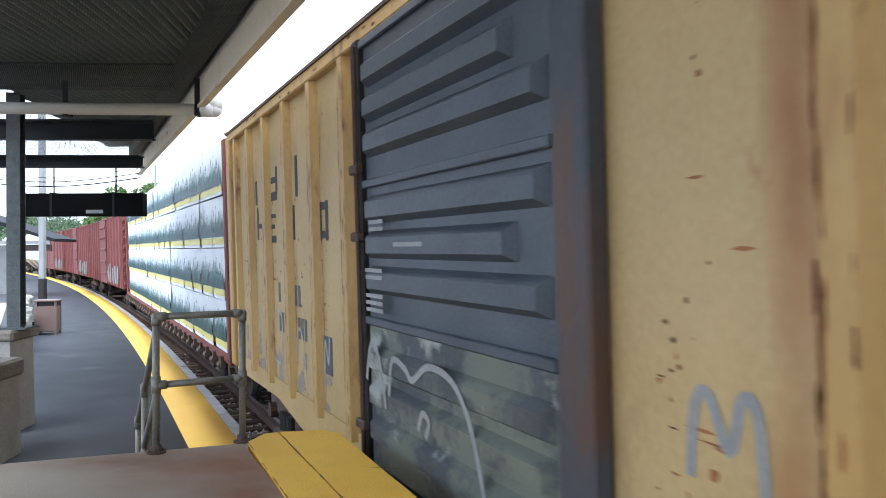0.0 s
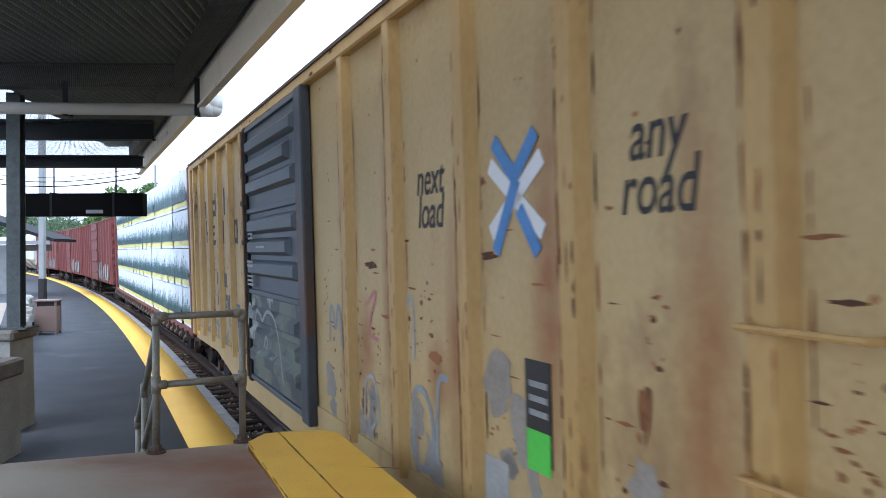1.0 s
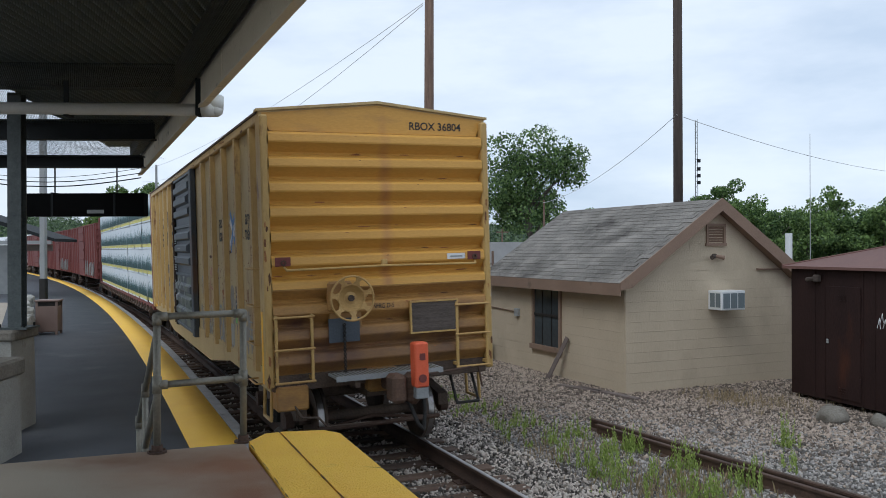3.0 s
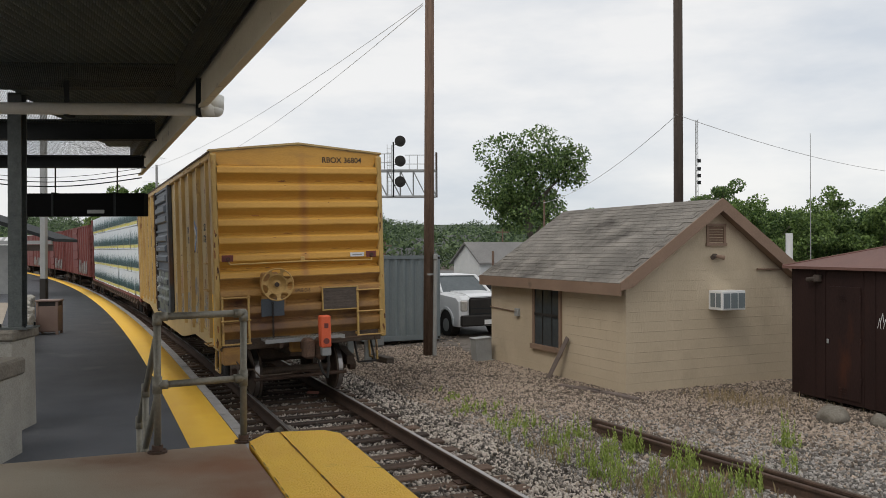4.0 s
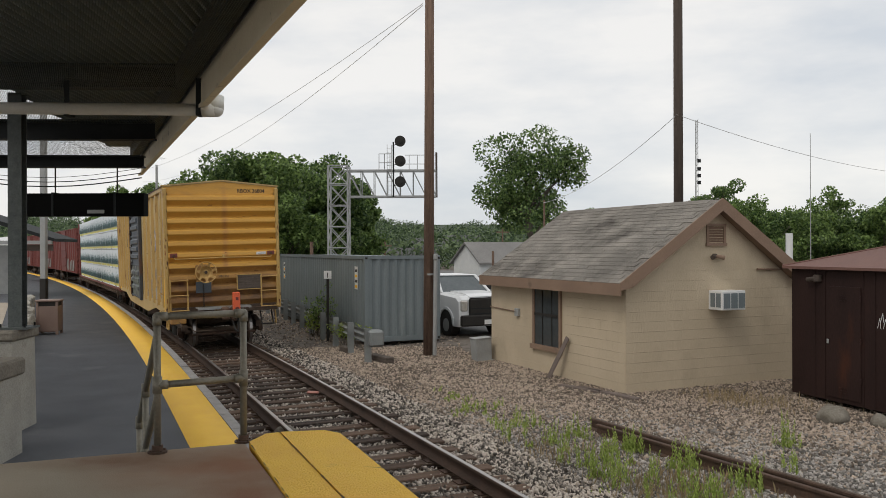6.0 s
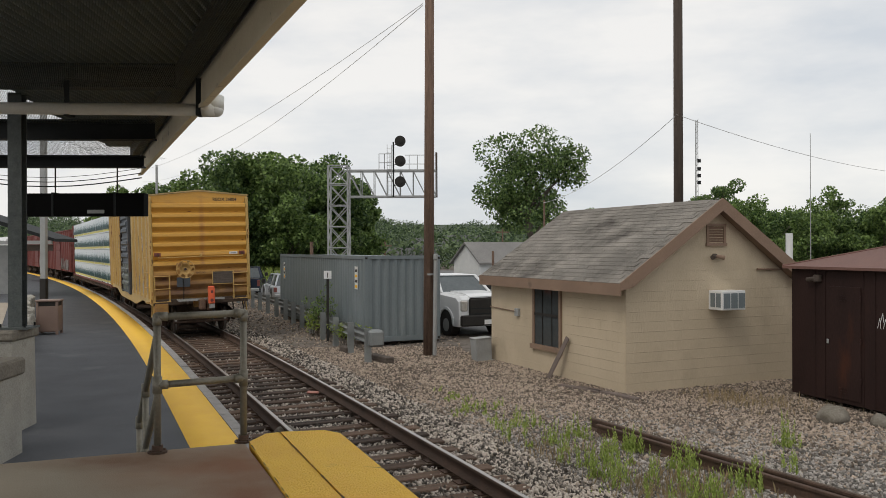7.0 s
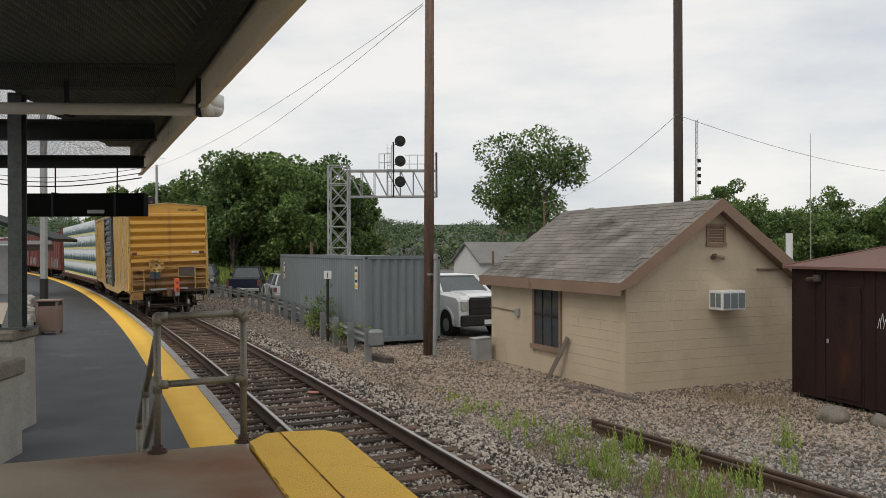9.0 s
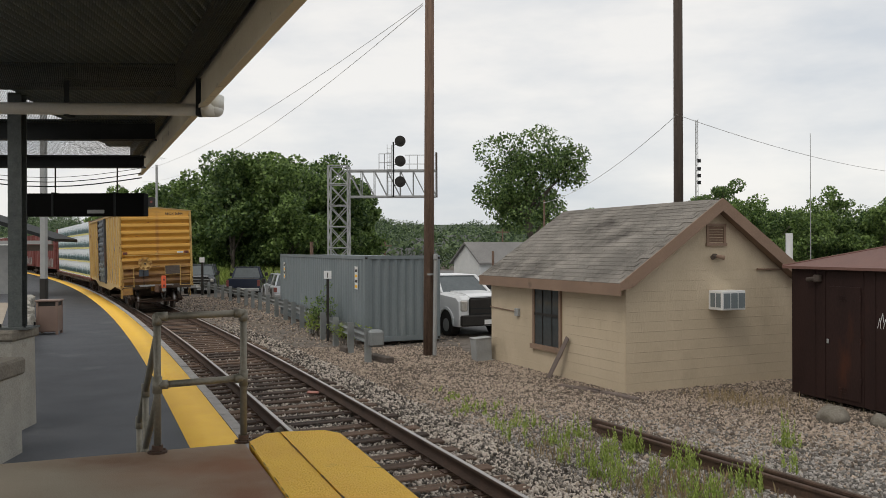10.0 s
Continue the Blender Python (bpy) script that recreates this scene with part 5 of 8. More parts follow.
    part("warning_tape", box(B(), (-1.539, -7.80, 0.9), (-1.534, -7.71, 1.78)), M_YELLOW, car)
    part("data_panel", box(B(), (X - 0.002, 2.72, 1.40), (X + 0.001, 3.2, 1.75)), M_DOOR, car)
    part("warning_tape", box(B(), (-1.4785, 7.3, 0.9), (-1.4755, 7.75, 1.0)), M_YELLOW, car)
    part("data_sticker", box(B(), (X - 0.002, -5.35, 1.10), (X + 0.001, -5.05, 1.42)), M_SPRAYWHITE, car)
    for i in range(4):
        part("data_line", box(B(), (X - 0.002, -6.8, 1.55 - 0.1 * i), (X + 0.001, -6.5, 1.57 - 0.1 * i)), M_TAG, car)
    # rust on the end
    b = B()
    for k in range(46):
        i = rng.randrange(10)
        z = 3.985 - 0.302 * i - rng.uniform(0.05, 0.12)
        r = rng.choice((0.006, 0.01, 0.016))
        vs = []
        x = rng.uniform(-1.28, 1.28)
        for j in range(8):
            t = 2 * math.pi * j / 8
            q = rng.uniform(0.6, 1.2) * r
            vs.append(b.verts.new((x + 1.8 * q * math.cos(t), -7.9415, z + q * math.sin(t))))
        b.faces.new(vs)
    for k in range(16):
        vs = []
        x, z, r = rng.choice((-1.487, 1.487)) + rng.uniform(-0.025, 0.025), rng.uniform(0.9, 3.2), rng.uniform(0.008, 0.02)
        for j in range(8):
            t = 2 * math.pi * j / 8
            q = rng.uniform(0.6, 1.2) * r
            vs.append(b.verts.new((x + q * math.cos(t), -7.9445, z + 4 * q * math.sin(t))))
        b.faces.new(vs)
    for k in range(30):
        i = rng.randrange(10)
        top = 3.985 - 0.302 * i
        x, z, r = rng.uniform(-1.35, 1.35), top - rng.uniform(0.262, 0.284), rng.uniform(0.006, 0.014)
        o = 0.0 + (top - z - 0.256) * -0.375
        vs = [b.verts.new((x + rng.uniform(4, 9) * r * math.cos(2 * math.pi * j / 8), -7.83 - 0.013 - o, z + r * 0.6 * math.sin(2 * math.pi * j / 8))) for j in range(8)]
        b.faces.new(vs)
    part("end_wear", b, M_RUSTSPOT, car)["kind"] = "stuff"


def yellow_boxcar():
    car = thing("yellow_boxcar", car_pose(rear_at(0), 15.66, 1.6), "weathered yellow freight boxcar with a dark blue-grey door", "boxcar")
    HL_ = 7.83
    # underframe and floor
    part("floor_frame", box(B(), (-1.40, -HL_ + 0.05, 0.92), (1.40, HL_ - 0.05, 1.04)), M_BLACK, car)
    # side walls with their sills
    for sx in (-1, 1):
        lo, hi = sorted((sx * 1.40, sx * 1.455))
        b = box(B(), (lo, -HL_ + 0.02, 1.0), (hi, HL_ - 0.02, 4.16))
        side = part("side_wall", b, M_BOX, car)
        b = B()
        pr = [(-HL_ + 0.05, 1.06), (HL_ - 0.05, 1.06), (HL_ - 0.05, 0.80), (5.0, 0.84), (3.0, 0.60), (-3.0, 0.60), (-5.0, 0.84), (-HL_ + 0.05, 0.80)]
        lo, hi = sorted((sx * 1.435, sx * 1.475))
        prism(b, pr, lo, hi, "x")
        part("side_sill", b, M_BOX, car)
        # posts: hat sections
        for y in (-7.18, -6.07, -4.98, -3.83, -2.71, 2.05, 3.10, 4.20, 5.28, 6.32, 7.30):
            b = B()
            k = 1.455 * sx
            prism(b, [(k, y - 0.10), (sx * 1.525, y - 0.062), (sx * 1.525, y + 0.062), (k, y + 0.10)], 0.98, 4.10, "z")
            part("side_post", b, M_BOXPOST, side)
        # eave rail with bolts of wear
        lo, hi = sorted((sx * 1.44, sx * 1.535))
        part("eave_rail", box(B(), (lo, -HL_, 4.09), (hi, HL_, 4.24), bevel=0.015), M_BOXPOST, car)
        # thin dark strip that paints the shadow gap along the roof edge
        lo, hi = sorted((sx * 1.5355, sx * 1.552))
        part("eave_shade_strip", box(B(), (lo, -HL_ + 0.02, 4.196), (hi, HL_ - 0.02, 4.226)), M_UNDER, car)
    # roof with shallow ridge and cross seams
    b = B()
    prism(b, [(-1.53, 4.22), (0, 4.37), (1.53, 4.22), (1.53, 4.17), (-1.53, 4.17)], -HL_ - 0.02, HL_ + 0.02, "y")
    roof = part("roof", b, M_BOX, car)
    for i in range(14):
        y = -HL_ + 0.6 + i * 1.12
        b = B()
        prism(b, [(-1.5, 4.225), (0, 4.375), (1.5, 4.225), (1.5, 4.255), (0, 4.405), (-1.5, 4.255)], y, y + 0.06, "y")
        part("roof_seam", b, M_BOX, roof)
    # ends: a plate with bulging ribs, a gable above, and corner posts
    for sy in (-1, 1):
        ye = sy * HL_
        b = B()
        prof = []
        z = 4.02
        for i in range(10):
            top = 3.985 - 0.302 * i
            prof += [(top, 0.0), (top - 0.022, 0.074), (top - 0.045, 0.100), (top - 0.126, 0.112), (top - 0.145, 0.108), (top - 0.256, 0.0), (top - 0.288, -0.012)]
        prof.append((0.86, 0.0))
        prev = None
        for z, o in prof:
            ring = []
            for x, f in ((-1.437, 1.0), (-0.5, 1.0), (0.5, 1.0), (1.437, 1.0)):
                ring.append(b.verts.new((x, ye + sy * (0.01 + o * f), z)))
            if prev:
                for j in range(3):
                    b.faces.new((prev[j], prev[j + 1], ring[j + 1], ring[j]))
            prev = ring
        for f in b.faces:
            f.material_index = 1 if f.calc_center_median().z < 2.05 else 0
        e = part("end_wall", b, [M_ENDPAINT, M_ENDLOW], car)
        b = B()
        lo, hi = sorted((ye - sy * 0.04, ye + sy * 0.025))
        prism(b, [(-1.40, 3.985), (1.40, 3.985), (1.49, 4.20), (0, 4.345), (-1.49, 4.20)], lo, hi, "y")
        part("end_gable", b, M_ENDPAINT, e)
        part("roof_edge", prism(B(), [(-1.56, 4.215), (0, 4.365), (1.56, 4.215), (1.56, 4.245), (0, 4.40), (-1.56, 4.245)], *sorted((ye - sy * 0.1, ye + sy * 0.05)), "y"), M_BOX, e)
        for sx in (-1, 1):
            b = B()
            x0, x1 = sorted((sx * 1.437, sx * 1.535))
            y0, y1 = sorted((ye - sy * 0.16, ye + sy * 0.112))
            box(b, (x0, y0, 0.86), (x1, y1, 4.17), bevel=0.02)
            part("corner_post", b, M_BOXPOST, car)
        lo, hi = sorted((ye - sy * 0.02, ye + sy * 0.05))
        part("end_sill", box(B(), (-1.45, lo, 0.80), (1.45, hi, 0.99), bevel=0.01), M_UNDER, car)
    # rear end fittings
    y = -HL_ - 0.02

    def ladder(x0, x1, zs, z0, z1, label):
        b = B()
        for x in (x0, x1):
            box(b, (x - 0.018, y - 0.16, z0), (x + 0.018, y - 0.125, z1), bevel=0.006)
            for zz in (z0 + 0.02, z1 - 0.06):
                box(b, (x - 0.022, y - 0.10, zz), (x + 0.022, y - 0.02, zz + 0.04))
        l = part("ladder", b, M_BOXPOST, car, label)
        for z in zs:
            part("rung", tube(B(), (x0 - 0.03, y - 0.165, z), (x1 + 0.03, y - 0.165, z), 0.015, n=8), M_BRAKE, l)
    ladder(-1.42, -0.98, (0.92, 1.32, 1.71), 0.92, 1.74, "yellow end ladder with three rungs")
    ladder(0.98, 1.42, (0.92, 1.35, 1.74), 0.92, 1.78, "yellow end ladder with three rungs")
    # long grab bar across the end
    b = B()
    pipe(b, [(-1.30, y - 0.06, 2.34), (-1.27, y - 0.15, 2.28), (0.0, y - 0.15, 2.295), (1.27, y - 0.15, 2.28), (1.30, y - 0.06, 2.34)], 0.015, 7)
    box(b, (-0.04, y - 0.12, 2.30), (0.04, y - 0.03, 2.38), bevel=0.01)
    g = part("grab_bar", b, M_BOXPOST, car)
    for x in (-1.30, 1.28):
        part("rusty_bracket", box(B(), (x - 0.10, y - 0.114, 2.33), (x + 0.09, y - 0.103, 2.44), bevel=0.002), M_RED, g)
        part("bracket_eye", disc_ring(B(), (x, y - 0.122, 2.37), 0.016, 0.036, 0.02, 12, "y"), M_RUST, g)
    # hand brake
    hx, hz = -0.52, 1.915
    part("brake_housing", box(box(B(), (hx - 0.24, y - 0.14, 1.74), (hx + 0.08, y - 0.02, 2.12), bevel=0.03), (hx - 0.22, y - 0.09, 1.42), (hx + 0.2, y - 0.03, 1.78), bevel=0.01), M_ENDLOW, car)
    part("backing_plate", box(B(), (hx - 0.24, y - 0.125, 1.36), (hx + 0.16, y - 0.115, 1.66)), M_DOOR, car)
    b = B()
    rings = []
    for i in range(40):
        t = 2 * math.pi * i / 40
        rings.append([b.verts.new((hx + (0.272 + 0.0135 * math.cos(k * 0.9)) * math.cos(t), y - 0.36 + 0.0135 * math.sin(k * 0.9), hz + (0.272 + 0.0135 * math.cos(k * 0.9)) * math.sin(t))) for k in range(7)])
    for i in range(40):
        for k in range(7):
            b.faces.new((rings[i][k], rings[(i + 1) % 40][k], rings[(i + 1) % 40][(k + 1) % 7], rings[i][(k + 1) % 7]))
    hw = part("brake_wheel", b, M_BRAKE, car)
    b = B()
    rings = [[b.verts.new((hx + r * math.cos(2 * math.pi * i / 28), y - d, hz + r * math.sin(2 * math.pi * i / 28))) for i in range(28)] for r, d in ((0.03, 0.30), (0.09, 0.285), (0.15, 0.31), (0.178, 0.335), (0.178, 0.327), (0.03, 0.27))]
    for a, e in zip(rings, rings[1:]):
        for i in range(28):
            b.faces.new((a[i], a[(i + 1) % 28], e[(i + 1) % 28], e[i]))
    part("dished_plate", b, M_BRAKE, hw, smooth=True)
    for i in range(7):
        t = i * 2 * math.pi / 7 + 0.3
        u, v = math.cos(t), math.sin(t)
        b = B()
        q = [Vector((hx + r * u - v * w_, y - d, hz + r * v + u * w_)) for r, d, w_ in ((0.165, 0.33, -0.055), (0.215, 0.345, -0.024), (0.266, 0.36, -0.045), (0.266, 0.36, 0.045), (0.215, 0.345, 0.024), (0.165, 0.33, 0.055))]
        f0 = [b.verts.new(p + Vector((0, -0.006, 0))) for p in q]
        f1 = [b.verts.new(p + Vector((0, 0.006, 0))) for p in q]
        b.faces.new(f0)
        b.faces.new(f1[::-1])
        for k in range(6):
            b.faces.new((f0[k], f0[(k + 1) % 6], f1[(k + 1) % 6], f1[k]))
        part("spoke", b, M_BRAKE, hw)
    part("hub", tube(B(), (hx, y - 0.33, hz), (hx, y - 0.13, hz), 0.04, n=10), M_UNDER, hw)
    b = B()
    for i in range(24):
        z = 1.58 - i * 0.026
        disc_ring(b, (hx - 0.05, y - 0.16, z), 0.011, 0.022, 0.014, 8, "x" if i % 2 else "y")
    part("brake_chain", b, M_BLACK, car)
    # crossover board with its brackets
    b = B()
    box(b, (-0.78, y - 0.46, 0.955), (0.62, y - 0.10, 0.985))
    box(b, (-0.78, y - 0.465, 0.925), (0.62, y - 0.455, 0.99))
    cb = part("crossover_board", b, M_GREYSTEEL, car, "grey steel grating step")
    for i in range(27):
        part("grating_bar", box(B(), (-0.76 + i * 0.051, y - 0.45, 0.985), (-0.75 + i * 0.051, y - 0.11, 0.995)), M_GALV, cb)
    for x in (-0.5, 0.35):
        part("bracket", box(B(), (x - 0.03, y - 0.42, 0.83), (x + 0.03, y - 0.02, 0.955)), M_UNDER, cb)
    # routing board
    rb = part("routing_board", box(B(), (0.34, y - 0.145, 1.42), (0.98, y - 0.115, 1.80)), M_WOODDARK, car, "dark wooden board in a yellow frame")
    for lo, hi in (((0.32, y - 0.155, 1.40), (1.0, y - 0.11, 1.42)), ((0.32, y - 0.155, 1.80), (1.0, y - 0.11, 1.82)), ((0.32, y - 0.155, 1.42), (0.34, y - 0.11, 1.80)), ((0.98, y - 0.155, 1.42), (1.0, y - 0.11, 1.80))):
        part("board_frame", box(B(), lo, hi), M_BOXPOST, rb)
    sk = part("sticker", box(B(), (0.88, y - 0.110, 2.345), (1.14, y - 0.103, 2.42), bevel=0.001), M_WHITE, car)
    part("sticker_mark", box(B(), (0.92, y - 0.113, 2.37), (1.10, y - 0.1105, 2.39)), M_TAG, sk)
    letters("RBOX 36804", 0.140, pose(0.80, y - 0.008, 4.05), M_INK, car, squeeze=0.98, bold=0.0022)
    letters("SPRG D-5", 0.085, pose(-0.02, y - 0.106, 1.755), M_INK, car, squeeze=0.8)
    # side grab irons by the rear corner, and on the right-hand side
    for sx in (-1, 1):
        for z in (0.88, 1.36, 1.83, 2.30):
            b = B()
            pipe(b, [(sx * 1.46, -HL_ + 0.20, z), (sx * 1.60, -HL_ + 0.22, z), (sx * 1.60, -HL_ + 0.68, z), (sx * 1.46, -HL_ + 0.70, z)], 0.012, 7)
            part("grab_iron", b, M_BRAKE, car)
        b = B()
        pipe(b, [(sx * 1.42, -HL_ + 0.15, 0.88), (sx * 1.44, -HL_ + 0.15, 0.42), (sx * 1.44, -HL_ + 0.55, 0.42), (sx * 1.42, -HL_ + 0.55, 0.88)], 0.022, 7)
        part("sill_step", b, M_BOXPOST, car)
        # doors: a frame, three ribbed panels, locking gear
        x0 = 1.47
        lo, hi = sorted((sx * x0, sx * (x0 + 0.05)))
        dr = part("sliding_door", box(B(), (lo, -1.25, 0.90), (hi, 1.42, 4.08)), M_DOOR, car, "dark blue-grey ribbed sliding door")
        lo, hi = sorted((sx * (x0 + 0.05), sx * (x0 + 0.056)))
        part("door_lower_panel", box(B(), (lo, -1.22, 0.97), (hi, 1.42, 1.98)), M_DOORTAG if sx < 0 else M_DOOR, dr)
        for y0, y1 in ((-1.74, -1.27), (1.45, 1.58)):
            lo, hi = sorted((sx * 1.46, sx * 1.565))
            part("door_post", box(B(), (lo, y0 + (0.2 if y0 < 0 else 0), 0.86), (hi, y1, 4.10), bevel=0.015), M_BLACK if y0 > 0 else M_DOORPOST, car)
        for z in (0.93, 2.02, 3.02, 4.05):
            lo, hi = sorted((sx * (x0 + 0.05), sx * (x0 + 0.085)))
            part("door_rail", box(B(), (lo, -1.24, z - 0.03), (hi, 1.44, z + 0.03), bevel=0.008), M_DOOR, dr)
        for zb in (1.10, 2.18, 3.17):
            for i in range(3):
                z = zb + 0.05 + i * 0.255
                short = 0.32 if (i == 1 and zb > 2.0) else 0.0
                b = B()
                k0, k1 = sx * (x0 + 0.05), sx * (x0 + 0.115)
                v = []
                for xk, dy, z0_, z1_ in ((k0, 0.0, z - 0.01, z + 0.19), (k1, 0.05, z + 0.03, z + 0.14)):
                    v.append([b.verts.new((xk, yy, zz)) for yy, zz in ((-1.19 + short + dy, z0_), (1.35 - dy, z0_), (1.35 - dy, z1_), (-1.19 + short + dy, z1_))])
                b.faces.new(v[1])
                for j in range(4):
                    b.faces.new((v[0][j], v[0][(j + 1) % 4], v[1][(j + 1) % 4], v[1][j]))
                part("door_rib", b, M_DOORTAG if zb < 1.2 and sx < 0 else M_DOOR, dr)
        b = B()
        tube(b, (sx * 1.575, 1.50, 0.92), (sx * 1.575, 1.50, 4.05), 0.02, n=8)
        for z in (1.2, 2.6, 3.1):
            box(b, (sx * 1.575 - 0.03, 1.42, z), (sx * 1.575 + 0.03, 1.60, z + 0.07), bevel=0.01)
        part("lock_rod", b, M_RUST, dr)
    # writing on the left side; it reads towards the rear corner
    def side_m(yc, z):
        return Matrix(((0, 1, 0, -1.458), (-1, 0, 0, yc), (0, 0, 1, z), (0, 0, 0, 1)))
    letters("next", 0.30, side_m(-4.39, 2.885), M_INK, car, squeeze=0.80, shear=0.22, bold=0.002)
    letters("load", 0.30, side_m(-4.39, 2.675), M_INK, car, squeeze=0.80, shear=0.22, bold=0.002)
    letters("any", 0.30, side_m(-6.60, 2.885), M_INK, car, squeeze=0.80, shear=0.22, bold=0.002)
    letters("road", 0.30, side_m(-6.60, 2.675), M_INK, car, squeeze=0.80, shear=0.22, bold=0.002)
    # crossed-arrows emblem
    yc, zc = -5.50, 2.80
    b = B()
    def bar(bm, a, c, w, o):
        a, c = Vector((0, *a)), Vector((0, *c))
        n_ = (c - a).normalized()
        s_ = Vector((0, -n_.z, n_.y)) * w / 2
        vs = [bm.verts.new(p + Vector((-1.458 - o, 0, 0))) for p in (a - s_, c - s_, c + s_, a + s_)]
        bm.faces.new(vs)
        r = bmesh.ops.extrude_face_region(bm, geom=[vs[0].link_faces[0]])
        bmesh.ops.translate(bm, vec=(-0.001, 0, 0), verts=[g_ for g_ in r["geom"] if isinstance(g_, bmesh.types.BMVert)])
    bar(b, (yc + 0.27, zc - 0.18), (yc - 0.27, zc + 0.18), 0.09, 0.001)
    bar(b, (yc + 0.27, zc + 0.18), (yc - 0.27, zc - 0.18), 0.09, 0.001)
    part("emblem_white", b, M_WHITE, car)
    b = B()
    bar(b, (yc + 0.22, zc + 0.30), (yc - 0.02, zc + 0.08), 0.085, 0.003)
    bar(b, (yc - 0.02, zc + 0.09), (yc + 0.22, zc - 0.28), 0.085, 0.003)
    bar(b, (yc - 0.22, zc + 0.30), (yc - 0.0, zc + 0.10), 0.085, 0.005)
    bar(b, (yc - 0.22, zc - 0.28), (yc - 0.04, zc - 0.06), 0.085, 0.003)
    part("emblem_blue", b, M_BLUE, car)
    for yc_ in (-5.68,):
        st = part("inspection_sticker", box(B(), (-1.462, yc_ - 0.12, 1.50), (-1.456, yc_ + 0.12, 2.0)), M_INK, car)
        part("green_label", box(B(), (-1.465, yc_ - 0.11, 1.46), (-1.462, yc_ + 0.11, 1.66)), M_GREEN, st)
        for i in range(3):
            part("text_bar", box(B(), (-1.465, yc_ - 0.09, 1.73 + 0.07 * i), (-1.462, yc_ + 0.08, 1.76 + 0.07 * i)), M_TAG, st)
    weather_side(car)
    for xx in (-6.25, 6.25):
        truck(car, xx)
    coupler(car, -HL_, -1)
    coupler(car, HL_, 1)
    # end-of-train marker on the rear coupler
    ed = part("rear_marker", box(B(), (0.06, -HL_ - 0.93, 0.84), (0.24, -HL_ - 0.76, 1.38), bevel=0.02), M_ORANGE, car, "orange-red marker box on the coupler")
    part("marker_lamp", tube(B(), (0.15, -HL_ - 0.945, 0.95), (0.15, -HL_ - 0.92, 0.95), 0.05, n=16), M_RED, ed)
    part("marker_plate", box(B(), (0.12, -HL_ - 0.936, 1.17), (0.19, -HL_ - 0.93, 1.25)), M_RED, ed)
    part("marker_clamp", box(B(), (0.08, -HL_ - 0.9, 0.70), (0.24, -HL_ - 0.74, 0.838), bevel=0.01), M_GREYSTEEL, ed)
    b = B()
    pipe(b, [(0.05, -HL_ - 0.3, 0.76), (0.06, -HL_ - 0.72, 0.62), (0.10, -HL_ - 0.88, 0.40), (0.16, -HL_ - 0.90, 0.34), (0.20, -HL_ - 0.86, 0.55), (0.20, -HL_ - 0.82, 0.72)], 0.024, 8)
    part("air_hose", b, M_BLACK, car)
    b = B()
    pipe(b, [(0.10, -HL_ - 0.72, 0.95), (0.5, -HL_ - 0.5, 0.93), (1.30, -HL_ - 0.12, 0.90), (1.33, -HL_ - 0.16, 0.62)], 0.013, 6)
    part("uncoupling_rod", b, M_RUST, car)
    b = B()
    pipe(b, [(1.0, -HL_ + 0.2, 0.86), (1.0, -HL_ - 0.06, 0.42), (1.32, -HL_ - 0.06, 0.42), (1.32, -HL_ + 0.2, 0.86)], 0.02, 7)
    part("corner_stirrup", b, M_BLACK, car)
    part("step_bracket", box(B(), (-1.42, -HL_ - 0.10, 0.56), (-1.02, -HL_ + 0.20, 0.86), bevel=0.02), M_ENDLOW, car)
    part("striker", box(B(), (-0.27, -HL_ - 0.16, 0.70), (0.16, -HL_ + 0.02, 0.99), bevel=0.03), M_ENDLOW, car)
    b = B()
    pipe(b, [(-1.2, -HL_ - 0.08, 0.62), (-1.15, -HL_ - 0.25, 0.50), (-0.95, -HL_ - 0.26, 0.48), (-0.85, -HL_ - 0.26, 0.36), (-0.30, -HL_ - 0.30, 0.36)], 0.014, 6)
    part("air_pipe", b, M_UNDER, car)
    # centre sill, air reservoir and pipework
    b = B()
    box(b, (-0.22, -HL_ + 2.2, 0.60), (0.22, HL_ - 2.2, 0.94))
    tube(b, (-0.75, 1.2, 0.7), (-0.75, 2.2, 0.7), 0.2, n=12)
    part("centre_sill", b, M_UNDER, car)
    return car, 15.66, 1.6


